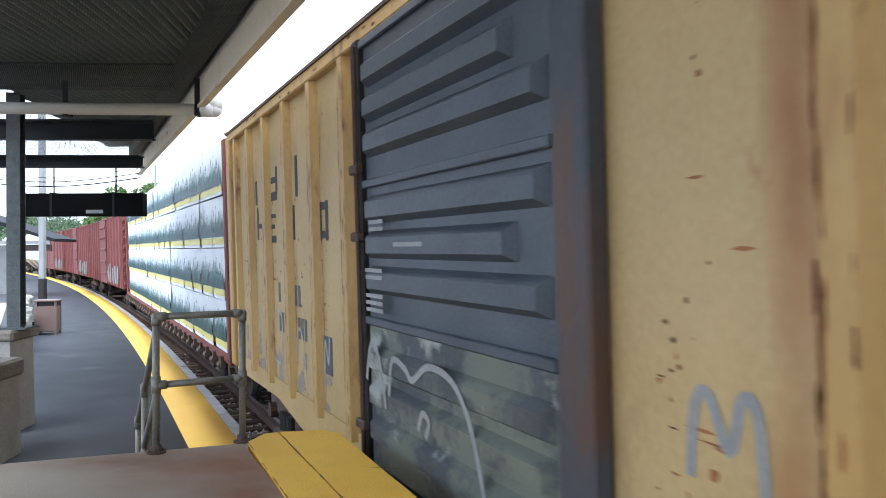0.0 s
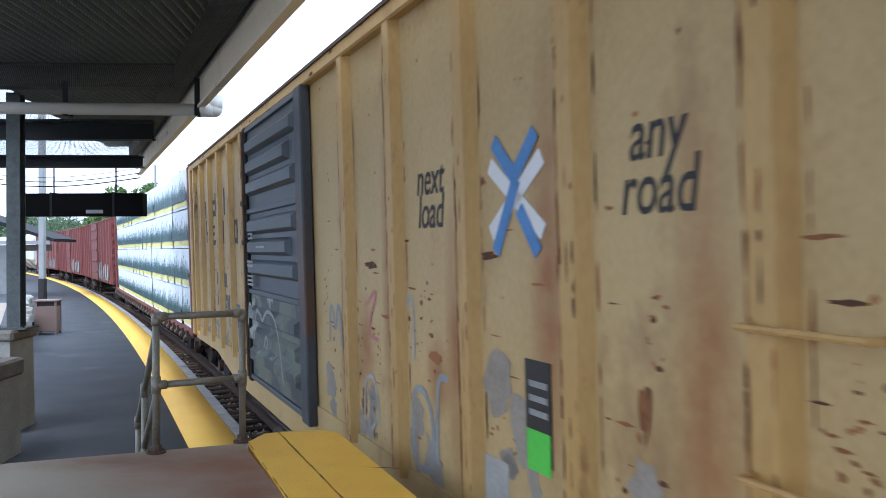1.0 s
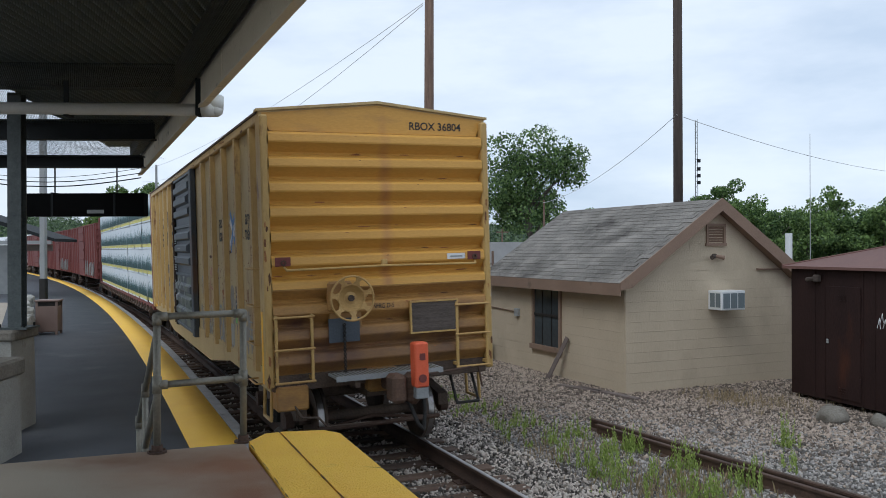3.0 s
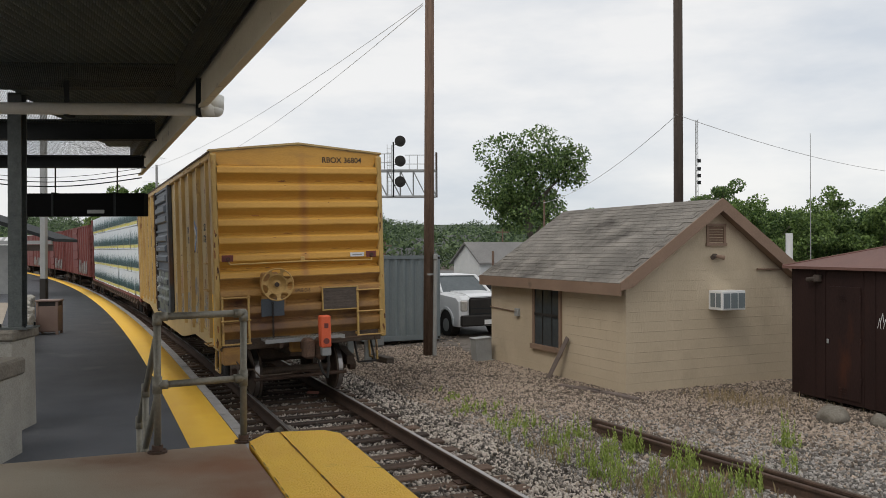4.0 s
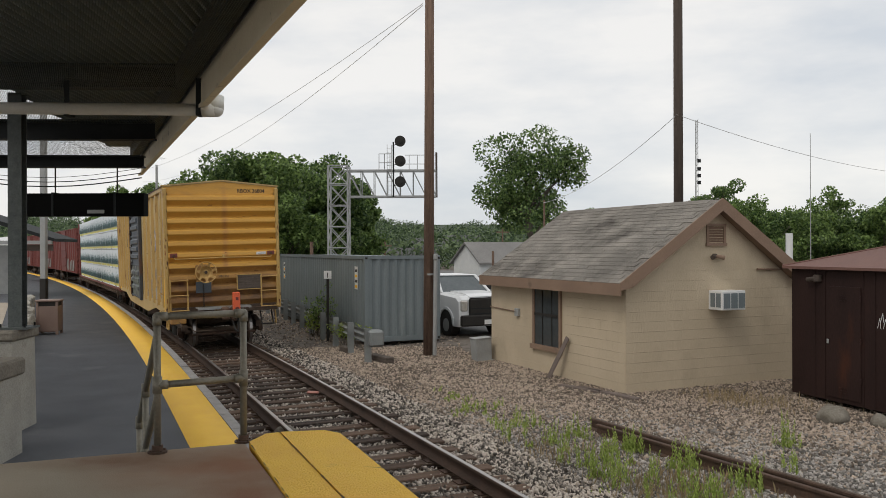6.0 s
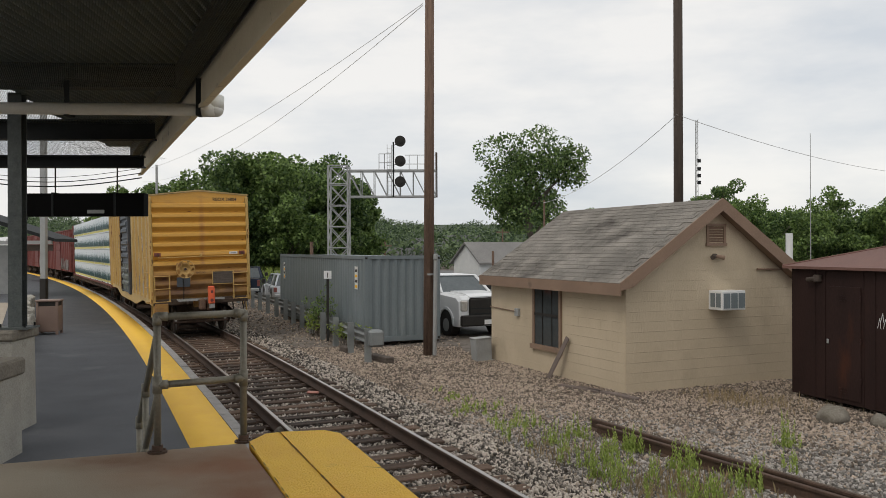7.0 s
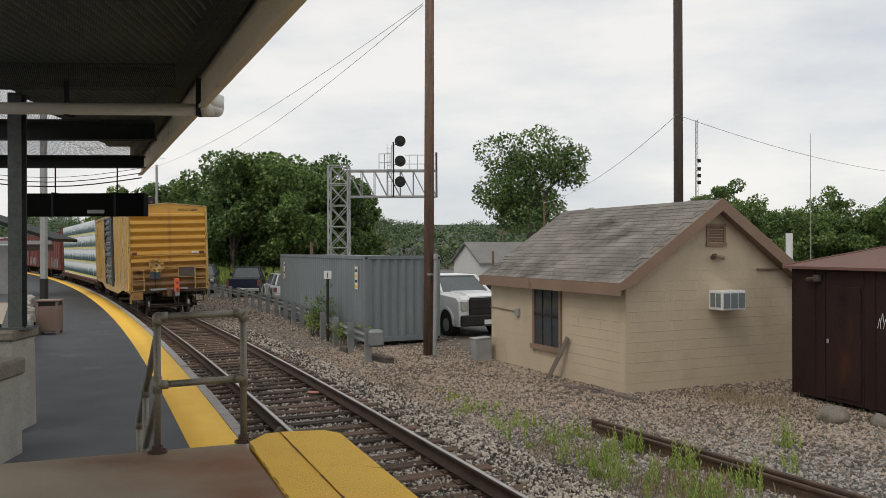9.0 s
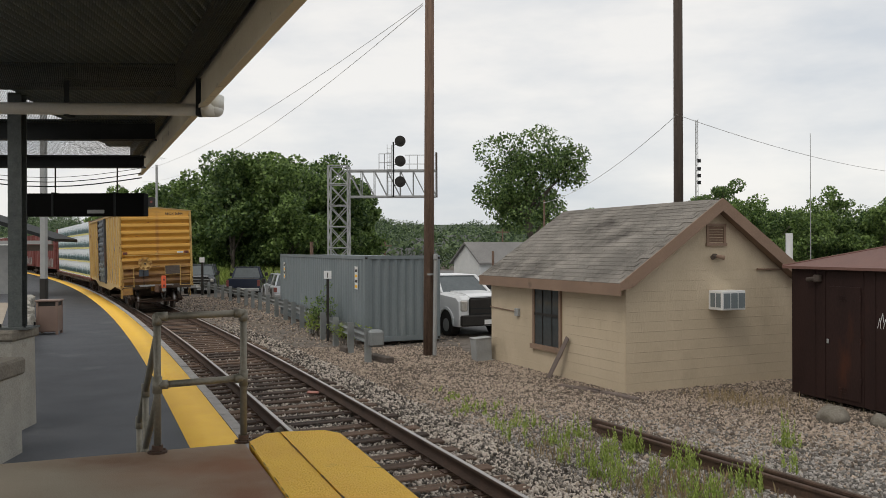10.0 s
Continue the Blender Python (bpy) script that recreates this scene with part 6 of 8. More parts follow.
def lumber_car():
    car = thing("lumber_flatcar", Matrix.Identity(4), "red-brown bulkhead flatcar stacked with white and teal wrapped lumber", "flatcar")
    HL_ = 11.2
    part("deck", box(B(), (-1.45, -HL_, 0.70), (1.45, HL_, 0.835)), M_RED, car)
    b = B()
    prism(b, [(-HL_, 0.70), (HL_, 0.70), (HL_, 0.60), (8, 0.58), (6, 0.40), (-6, 0.40), (-8, 0.58), (-HL_, 0.60)], -0.3, 0.3, "x")
    part("centre_sill", b, M_UNDER, car)
    for sy in (-1, 1):
        e = part("bulkhead", box(B(), (-1.45, sy * (HL_ - 0.12) - 0.10, 0.66), (1.45, sy * (HL_ - 0.12) + 0.10, 4.33), bevel=0.02), M_RED, car)
        for x in (-1.2, -0.4, 0.4, 1.2):
            part("bulkhead_post", box(B(), (x - 0.07, sy * (HL_ + 0.02) - 0.05, 1.0), (x + 0.07, sy * (HL_ + 0.02) + 0.05, 4.2)), M_RED, e)
    # bundles: three printed wraps, each shared by many
    lb, hb, w = 1.225, 0.855, 1.40
    wraps = []
    for kind_ in range(3):
        pr_ = random.Random(19 + kind_)
        bm = B()
        box(bm, (-w / 2 + 0.03, -lb / 2 + 0.008, 0.03), (w / 2, lb / 2 - 0.008, hb), bevel=0.02)

        def sheet(z0, z1, o, mi):
            rows, n = [], 10
            for k in range(5):
                z = z0 + (z1 - z0) * k / 4
                rows.append([bm.verts.new((-w / 2 - o - 0.007 * math.sin(math.pi * i / n) - 0.006 * pr_.random() - 0.008 * math.sin(3.1 * i / n + 4 * z + kind_), -lb / 2 + 0.012 + (lb - 0.024) * i / n, z)) for i in range(n + 1)])
            for a, e in zip(rows, rows[1:]):
                for i in range(n):
                    bm.faces.new((a[i], a[i + 1], e[i + 1], e[i])).material_index = mi
        sheet(0.16, hb - 0.003, 0.004, 0)
        sheet(0.055, 0.165, 0.012, 2)
        sheet(0.0, 0.055, 0.008, 0)
        # printed fir trees, two rows of them, and small marks in the white above
        for k in range(17):
            back = k % 2
            yy, hh, ww = -lb / 2 + 0.09 + (lb - 0.18) * k / 16, pr_.uniform(0.25, 0.40) + 0.14 * (back and pr_.random()), pr_.uniform(0.13, 0.19)
            x = -w / 2 - 0.034 - 0.002 * (1 - back) - 0.0004 * k
            z = 0.18
            v = [bm.verts.new((x, yy + a * ww, z + e * hh)) for a, e in ((-0.5, 0), (0.5, 0), (0.30, 0.34), (0.36, 0.34), (0.14, 0.68), (0.2, 0.68), (0, 1.0), (-0.2, 0.68), (-0.14, 0.68), (-0.36, 0.34), (-0.30, 0.34))]
            bm.faces.new(v).material_index = 3 if back else 1
        for yy, z, a, e in ((-0.3, 0.56, 0.06, 0.05), (-0.3, 0.47, 0.04, 0.012), (0.26, 0.60, 0.05, 0.06), (0.26, 0.52, 0.04, 0.012), (0.0, 0.68, 0.03, 0.03)):
            bm.faces.new([bm.verts.new((-w / 2 - 0.040, yy + p * a, z + q * e)) for p, q in ((-1, -1), (1, -1), (0.5, 1), (-0.5, 1))]).material_index = 3
        me = bpy.data.meshes.new("lumber_unit")
        bm.to_mesh(me)
        bm.free()
        for m in (M_WRAP, M_WRAPGREEN, M_WRAPYEL, M_WRAPPALE):
            me.materials.append(m)
        wraps.append(me)
    rng = random.Random(6)
    n = int((2 * HL_ - 0.5) / lb)
    for k in range(4):
        for i in range(n):
            ob = new("lumber_unit", rng.choice(wraps))
            ob.parent = car
            ob.matrix_basis = pose(-0.72 + rng.uniform(-0.012, 0.012), -HL_ + 0.27 + lb * (i + 0.5), 0.84 + k * 0.868, 0, 0, rng.uniform(-0.4, 0.4))
    b = B()
    box(b, (0.02, -HL_ + 0.3, 0.84), (1.4, HL_ - 0.3, 4.29))
    part("far_stack", b, M_WRAP, car)
    for yy in (-8.6, 8.6):
        truck(car, yy)
    coupler(car, -HL_, -1)
    coupler(car, HL_, 1)
    b = box(B(), (-1.5, -0.05, 0.56), (-1.42, 0.05, 0.76))
    tube(b, (-1.47, 0.0, 0.60), (-1.47, 0.25, 0.60), 0.06, n=8)
    winch = part("strap_winch", b, M_UNDER, car)
    winch.matrix_basis = pose(0, -10.6, 0)
    for i in range(1, 29):
        o = new("strap_winch", winch.data)
        o.parent = car
        o.matrix_basis = pose(0, -10.6 + i * 0.75, 0)
    return car, 22.4, 2.6


def red_boxcar(label, mat, posts, door):
    car = thing("red_boxcar", Matrix.Identity(4), label, "boxcar")
    HL_ = 7.9
    part("floor_frame", box(B(), (-1.40, -HL_, 0.86), (1.40, HL_, 1.0)), M_BLACK, car)
    for sx in (-1, 1):
        lo, hi = sorted((sx * 1.40, sx * 1.45))
        s_ = part("side_wall", box(B(), (lo, -HL_, 0.9), (hi, HL_, 4.1)), mat, car)
        for i in range(posts):
            y = -HL_ + 0.3 + i * (2 * HL_ - 0.6) / (posts - 1)
            if abs(y) < door / 2 + 0.1:
                continue
            part("side_post", prism(B(), [(sx * 1.45, y - 0.09), (sx * 1.52, y - 0.05), (sx * 1.52, y + 0.05), (sx * 1.45, y + 0.09)], 0.9, 4.06, "z"), mat, s_)
        lo, hi = sorted((sx * 1.46, sx * 1.51))
        d = part("sliding_door", box(B(), (lo, -door / 2, 0.9), (hi, door / 2, 4.0), bevel=0.01), mat, car)
        for z in (1.3, 1.9, 2.5, 3.1, 3.6):
            lo, hi = sorted((sx * 1.51, sx * 1.55))
            part("door_rib", box(B(), (lo, -door / 2 + 0.1, z), (hi, door / 2 - 0.1, z + 0.12), bevel=0.02), mat, d)
    b = B()
    prism(b, [(-1.5, 4.08), (0, 4.25), (1.5, 4.08), (1.5, 4.02), (-1.5, 4.02)], -HL_, HL_, "y")
    part("roof", b, mat, car)
    for sy in (-1, 1):
        e = part("end_wall", box(B(), (-1.42, sy * HL_ - 0.03, 0.9), (1.42, sy * HL_ + 0.03, 4.08)), mat, car)
        for i in range(8):
            z = 1.05 + i * 0.38
            lo, hi = sorted((sy * HL_, sy * (HL_ + 0.09)))
            part("end_rib", box(B(), (-1.42, lo, z), (1.42, hi, z + 0.18), bevel=0.03), mat, e)
    # sprayed lettering low on the side
    b = B()
    rng = random.Random(9)
    for k in range(5):
        y0 = -7 + k * 1.0
        for j in range(3):
            pipe(b, [(-1.525, y0 + rng.uniform(0, 0.8), 1.0 + rng.uniform(0, 0.2)), (-1.527, y0 + rng.uniform(0, 0.8), 1.5 + rng.uniform(0, 0.4)), (-1.525, y0 + rng.uniform(0.2, 1), 1.0 + rng.uniform(0, 0.5))], 0.022, 4)
    part("spray_tag", b, M_TAG, car)["kind"] = "stuff"
    for yy in (-6.3, 6.3):
        truck(car, yy)
    coupler(car, -HL_, -1)
    coupler(car, HL_, 1)
    return car, 15.8, 1.6


def hopper_car():
    car = thing("covered_hopper", Matrix.Identity(4), "pale grey covered hopper freight car", "hopper car")
    HL_ = 8.2
    b = B()
    prism(b, [(-1.5, 1.6), (-1.55, 3.6), (-1.0, 4.3), (1.0, 4.3), (1.55, 3.6), (1.5, 1.6)], -HL_ + 1.0, HL_ - 1.0, "y")
    part("body", b, M_WHITE, car)
    for i in range(3):
        y = -4.4 + i * 4.4
        b = B()
        v0 = [b.verts.new(p) for p in ((-1.45, y - 1.9, 1.6), (1.45, y - 1.9, 1.6), (1.45, y + 1.9, 1.6), (-1.45, y + 1.9, 1.6))]
        v1 = [b.verts.new(p) for p in ((-0.5, y - 0.5, 0.5), (0.5, y - 0.5, 0.5), (0.5, y + 0.5, 0.5), (-0.5, y + 0.5, 0.5))]
        for j in range(4):
            b.faces.new((v0[j], v0[(j + 1) % 4], v1[(j + 1) % 4], v1[j]))
        b.faces.new(v1)
        part("hopper", b, M_WHITE, car)
    part("underframe", box(B(), (-0.3, -HL_, 0.8), (0.3, HL_, 1.1)), M_UNDER, car)
    for sy in (-1, 1):
        part("end_frame", box(B(), (-1.4, sy * (HL_ - 0.1) - 0.08, 0.9), (1.4, sy * (HL_ - 0.1) + 0.08, 1.2)), M_UNDER, car)
        part("end_ladder", box(B(), (-1.4, sy * (HL_ - 0.8) - 0.05, 1.1), (-1.2, sy * (HL_ - 0.8) + 0.05, 4.0)), M_WHITE, car)
    for yy in (-6.6, 6.6):
        truck(car, yy)
    coupler(car, -HL_, -1)
    coupler(car, HL_, 1)
    return car, 16.4, 1.6


TRAIN = []
_gap = 0.0
for made in (yellow_boxcar(), lumber_car(), red_boxcar("faded red-brown boxcar with ribbed ends and graffiti", M_RED, 13, 3.0),
             red_boxcar("faded red boxcar with outside posts", M_RED, 15, 2.4), red_boxcar("dull red boxcar marked with graffiti", M_RED, 9, 3.2), hopper_car(), hopper_car()):
    first_wheel = TRAIN[-1][3] + len(TRAIN[-1][4]) if TRAIN else 0
    kids = [w for w in WHEELS if w[0].parent is made[0]]
    TRAIN.append((made[0], made[1], made[2], first_wheel, kids, _gap))
    made[0].matrix_basis = car_pose(rear_at(0) + _gap, made[1], made[2])
    _gap += made[1] + 1.25

# ---- yard furniture ----
def sign_post(x, y, h, text):
    p = thing("track_sign", pose(x, y, GZ - 0.005, 0, 0, 4), "small white square sign on a dark steel post", "sign", "track signs")
    part("post", box(B(), (-0.04, -0.03, 0), (0.04, 0.03, h)), M_BLACK, p)
    part("plate", box(B(), (-0.12, -0.045, h - 0.22), (0.12, -0.032, h + 0.03), bevel=0.003), M_WHITE, p)
    letters(text, 0.22, pose(0, -0.047, h - 0.18), M_INK, p, bold=0.004)


def flat_letters_ready():
    sign_post(-3.66, 25.7, 2.2, "1")
    p = thing("marker_post", pose(-15.4, 52.0, GZ - 0.005), "dark post with a small white plate", "sign", "track signs")
    part("post", box(B(), (-0.06, -0.06, 0), (0.06, 0.06, 2.4)), M_BLACK, p)
    part("plate", box(B(), (-0.16, -0.08, 2.1), (0.16, -0.06, 2.42)), M_WHITE, p)


def guardrail():
    g = thing("guardrail", Matrix.Identity(4), "galvanised steel guardrail with a blunt end beside the parking area", "guardrail")
    way = [Vector((-1.95, 20.87, 0)), Vector((-4.25, 27.2, 0)), Vector((-6.6, 33.7, 0)), Vector((-10.6, 43.0, 0)), Vector((-15.6, 52.5, 0)), Vector((-22, 63, 0))]
    acc = [0.0]
    for a, c in zip(way, way[1:]):
        acc.append(acc[-1] + (c - a).length)

    def along(s):
        for i in range(len(way) - 1):
            if s <= acc[i + 1] or i == len(way) - 2:
                return way[i].lerp(way[i + 1], (s - acc[i]) / (acc[i + 1] - acc[i])), (way[i + 1] - way[i]).normalized()
    s = 0.0
    while s < acc[-1]:
        p, d = along(s)
        m = Matrix.Translation((p.x, p.y, GZ - 0.01)) @ pose(0, 0, 0, 0, 0, math.degrees(math.atan2(-d.x, d.y)))
        b = B()
        prism(b, [(-0.08, -0.06), (0.08, -0.06), (0.08, -0.045), (-0.065, -0.045), (-0.065, 0.045), (0.08, 0.045), (0.08, 0.06), (-0.08, 0.06)], 0, 0.88, "z")
        bmesh.ops.transform(b, matrix=m, verts=b.verts)
        part("post", b, M_GUARD, g)
        s += 1.9
    prof = [(0.10, 0.46), (0.17, 0.50), (0.17, 0.57), (0.10, 0.62), (0.17, 0.67), (0.17, 0.74), (0.10, 0.78)]
    s = 0.0
    while s < acc[-1] - 1:
        b = B()
        prev = None
        for k in range(5):
            p, d = along(s + 3.8 * k / 4)
            n_ = Vector((d.y, -d.x, 0))
            ring = [b.verts.new(p + n_ * (u - 0.01) + Vector((0, 0, GZ + z))) for u, z in prof] + [b.verts.new(p + n_ * (u + 0.0) + Vector((0, 0, GZ + z))) for u, z in prof[::-1]]
            if prev:
                for j in range(len(ring)):
                    b.faces.new((prev[j], prev[(j + 1) % len(ring)], ring[(j + 1) % len(ring)], ring[j]))
            prev = ring
        part("beam", b, M_GUARD, g)
        s += 3.8
    p, d = along(0)
    part("end_shoe", box(B(), (-0.02, -0.30, 0.42), (0.36, 0.12, 0.84), Matrix.Translation((p.x, p.y, GZ)) @ pose(0, 0, 0, 0, 0, 19), bevel=0.05), M_GUARD, g)


guardrail()
flat_letters_ready()


def yard_bits():
    u = thing("utility_box", pose(0.98, 21.1, GZ - 0.012, 0, -4, 22), "grey steel utility cabinet beside the block building", "utility box")
    part("cabinet", box(B(), (-0.22, -0.17, 0.04), (0.22, 0.17, 0.60), bevel=0.012), M_GREYSTEEL, u)
    part("lid", box(B(), (-0.24, -0.19, 0.60), (0.24, 0.19, 0.63), bevel=0.008), M_GREYSTEEL, u)
    part("plinth", box(B(), (-0.26, -0.2, 0), (0.26, 0.2, 0.045)), M_CONC, u)
    # a board leaning on the long wall
    o = part("leaning_board", box(B(), (-0.065, -0.010, 0), (0.065, 0.010, 1.05), bevel=0.003), M_BOARD)
    o.matrix_basis = HOUSE @ pose(-0.34, 2.36, 0.0, 0, 0, 90) @ pose(0, 0, 0, 15, -22, 0)
    tagged(o, "weathered grey-brown board leaning against the block wall", "board")
    for i, (dx, dy, l, r) in enumerate(((-0.35, 0.15, 1.7, 8), (-0.55, 0.8, 1.1, 14))):
        o = part("fallen_plank", box(B(), (-0.08, -l / 2, 0), (0.08, l / 2, 0.05), bevel=0.008), M_BOARD)
        o.matrix_basis = HOUSE @ pose(dx, dy, 0.012, 0, 0, r)
        tagged(o, "weathered plank lying on the gravel by the block wall", "plank", "fallen planks")
    for x, y, l, r in ((-1.62, 20.95, 1.0, -38), (-2.75, 22.9, 0.6, -45)):
        o = part("timber", box(B(), (-0.11, -l / 2, 0), (0.11, l / 2, 0.18), bevel=0.015), M_WOODDARK)
        o.matrix_basis = pose(x, y, GZ - 0.005, 0, 0, r + 70)
        tagged(o, "dark old timber lying beside the guardrail", "timber", "loose timbers")
    # rocks by the shed
    for x, y, sx, sy, sz, rz in ((6.45, 13.55, 0.27, 0.19, 0.17, 10), (7.05, 13.2, 0.17, 0.15, 0.13, 50), (6.75, 14.3, 0.13, 0.11, 0.10, 80), (-2.40, 12.35, 0.17, 0.12, 0.11, 0)):
        b = B()
        bmesh.ops.create_icosphere(b, subdivisions=3, radius=1.0)
        for v in b.verts:
            n_ = 1 + 0.22 * noise.noise(v.co * 1.3 + Vector((x, y, 0))) + 0.06 * noise.noise(v.co * 5)
            v.co = Vector((v.co.x * sx * n_, v.co.y * sy * n_, v.co.z * sz * n_))
        o = part("rock", b, M_ROCK, smooth=True)
        o.matrix_basis = pose(x, y, (GZ if x > 0 else RAIL_Z - 0.20) + sz * 0.6, 0, 0, rz)
        tagged(o, "rounded pale grey rock lying on the gravel", "rock", "yard rocks")
    # the disused siding rail, cut off short
    r = thing("siding_rail", Matrix.Identity(4), "rusty disused rail ending in weeds", "rail")
    a, c = Vector((2.36, 13.05, 0)), Vector((5.75, 6.65, 0))
    d = (c - a).normalized()
    m = Matrix.Translation((a.x, a.y, GZ + 0.19)) @ pose(0, 0, 0, 0, 0, math.degrees(math.atan2(-d.x, d.y)))
    b = prism(B(), RAIL, 0, (c - a).length, "y")
    bmesh.ops.transform(b, matrix=m, verts=b.verts)
    part("rail", b, M_RUST, r)
    b = prism(B(), [(u + 0.17, v - 0.01) for u, v in RAIL], 0.35, (c - a).length, "y")
    bmesh.ops.transform(b, matrix=m, verts=b.verts)
    part("guard_rail_bar", b, M_RUST, r)
    b = prism(B(), [(-0.026, 0.002), (0.026, 0.002), (0.024, 0.006), (-0.024, 0.006)], 0, (c - a).length, "y")
    bmesh.ops.transform(b, matrix=m, verts=b.verts)
    part("rail_head", b, M_UNDER, r)
    # a pink-red piece of litter between the rails
    o = part("litter_scrap", box(B(), (-0.12, -0.05, 0), (0.12, 0.05, 0.05), bevel=0.02), M_SCRAP)
    o.matrix_basis = pose(-2.56, 15.9, RAIL_Z - 0.172, 0, 0, -10)
    tagged(o, "faded orange-red scrap lying on a tie", "litter")


yard_bits()

# wires
wire("overhead_wire", (-0.55, 22.2, 9.2), (-22.9, 62, 8.57), 0.67, 0.010, "thin pale overhead wire from the wooden pole")
wire("overhead_wire", (-0.55, 22.2, 9.15), (-22.9, 62, 7.7), 1.23, 0.010, "thin pale overhead wire from the wooden pole")
wire("service_wire", (8.1, 28.3, 7.15), (27.0, 47, 6.75), 0.35, 0.0118, "pale cable from the utility pole")
wire("service_wire", (8.05, 28.4, 7.1), (6.1, 50.0, 5.32), 0.5, 0.012, "pale cable dropping from the utility pole")



# ---- signal bridge ----
def signal_bridge():
    bar_, block_ = tube, box
    g = thing("signal_bridge", pose(-8.4, 60, GZ - 0.1), "pale steel lattice signal bridge with three black signal heads", "signal bridge")

    def lattice(parent, name, x0, x1, y0, y1, z0, z1, step, vertical):
        def tube(_, *a, **k):
            part("brace", bar_(B(), *a, **k), M_GREYSTEEL, parent)

        def box(_, *a, **k):
            part("chord", block_(B(), *a, **k), M_GREYSTEEL, parent)
        b = None
        if vertical:
            for x in (x0, x1):
                for y in (y0, y1):
                    box(b, (x - 0.06, y - 0.06, z0), (x + 0.06, y + 0.06, z1))
            z = z0
            while z < z1 - 0.1:
                zz = min(z + step, z1)
                for y in (y0, y1):
                    tube(b, (x0, y, z), (x1, y, zz), 0.035, n=4)
                    tube(b, (x1, y, z), (x0, y, zz), 0.035, n=4)
                    tube(b, (x0, y, zz), (x1, y, zz), 0.04, n=4)
                for x in (x0, x1):
                    tube(b, (x, y0, z), (x, y1, zz), 0.035, n=4)
                z = zz
        else:
            for z in (z0, z1):
                for y in (y0, y1):
                    box(b, (x0, y - 0.06, z - 0.06), (x1, y + 0.06, z + 0.06))
            x = x0
            while x < x1 - 0.1:
                xx = min(x + step, x1)
                for y in (y0, y1):
                    tube(b, (x, y, z1), (xx, y, z0), 0.035, n=4)
                    tube(b, (xx, y, z0), (xx, y, z1), 0.03, n=4)
                tube(b, (x, y0, z1), (x, y1, z1), 0.03, n=4)
                x = xx
    lattice(g, "tower", 0, 1.42, -0.7, 0.7, 0, 9.1, 1.55, True)
    lattice(g, "arm", 1.42, 7.85, -0.5, 0.5, 6.85, 8.75, 0.95, False)
    b = B()
    tube(b, (4.75, -0.6, 6.8), (4.75, -0.6, 10.8), 0.06, n=8)
    mast = part("signal_mast", b, M_DARKSTEEL, g)
    for z in (10.85, 9.4, 7.9):
        h = part("signal_head", tube(B(), (5.25, -0.75, z), (5.25, -0.66, z), 0.40, n=24), M_BLACK, g)
        b = B()
        tube(b, (5.25, -0.85, z - 0.02), (5.25, -0.745, z - 0.02), 0.13, n=14)
        part("visor", b, M_BLACK, h)
        part("bracket", tube(B(), (4.75, -0.6, z - 0.3), (5.25, -0.62, z - 0.1), 0.03, n=6), M_DARKSTEEL, h)
    b = B()
    for x in (3.7, 4.1, 4.5):
        for z in (8.75, 9.95):
            tube(b, (x, -0.55, 8.75), (x, -0.55, 9.95), 0.025, n=5)
    for z in (9.3, 9.95):
        tube(b, (3.7, -0.55, z), (4.6, -0.55, z), 0.025, n=5)
        tube(b, (5.6, -0.55, z - 0.1), (7.8, -0.55, z - 0.1), 0.025, n=5)
    for x in (5.9, 6.5, 7.1, 7.7):
        tube(b, (x, -0.55, 8.75), (x, -0.55, 9.85), 0.022, n=5)
    part("walkway_rail", b, M_GREYSTEEL, g)
    b = B()
    for x in (4.3, 4.62):
        tube(b, (x, -0.65, 6.9), (x, -0.65, 10.6), 0.02, n=5)
    for i in range(12):
        tube(b, (4.3, -0.65, 7.0 + 0.3 * i), (4.62, -0.65, 7.0 + 0.3 * i), 0.015, n=4)
    part("ladder", b, M_GREYSTEEL, g)
    part("end_post", box(B(), (7.8, -0.1, 6.8), (7.95, 0.1, 10.1)), M_POLEDARK, g)


signal_bridge()


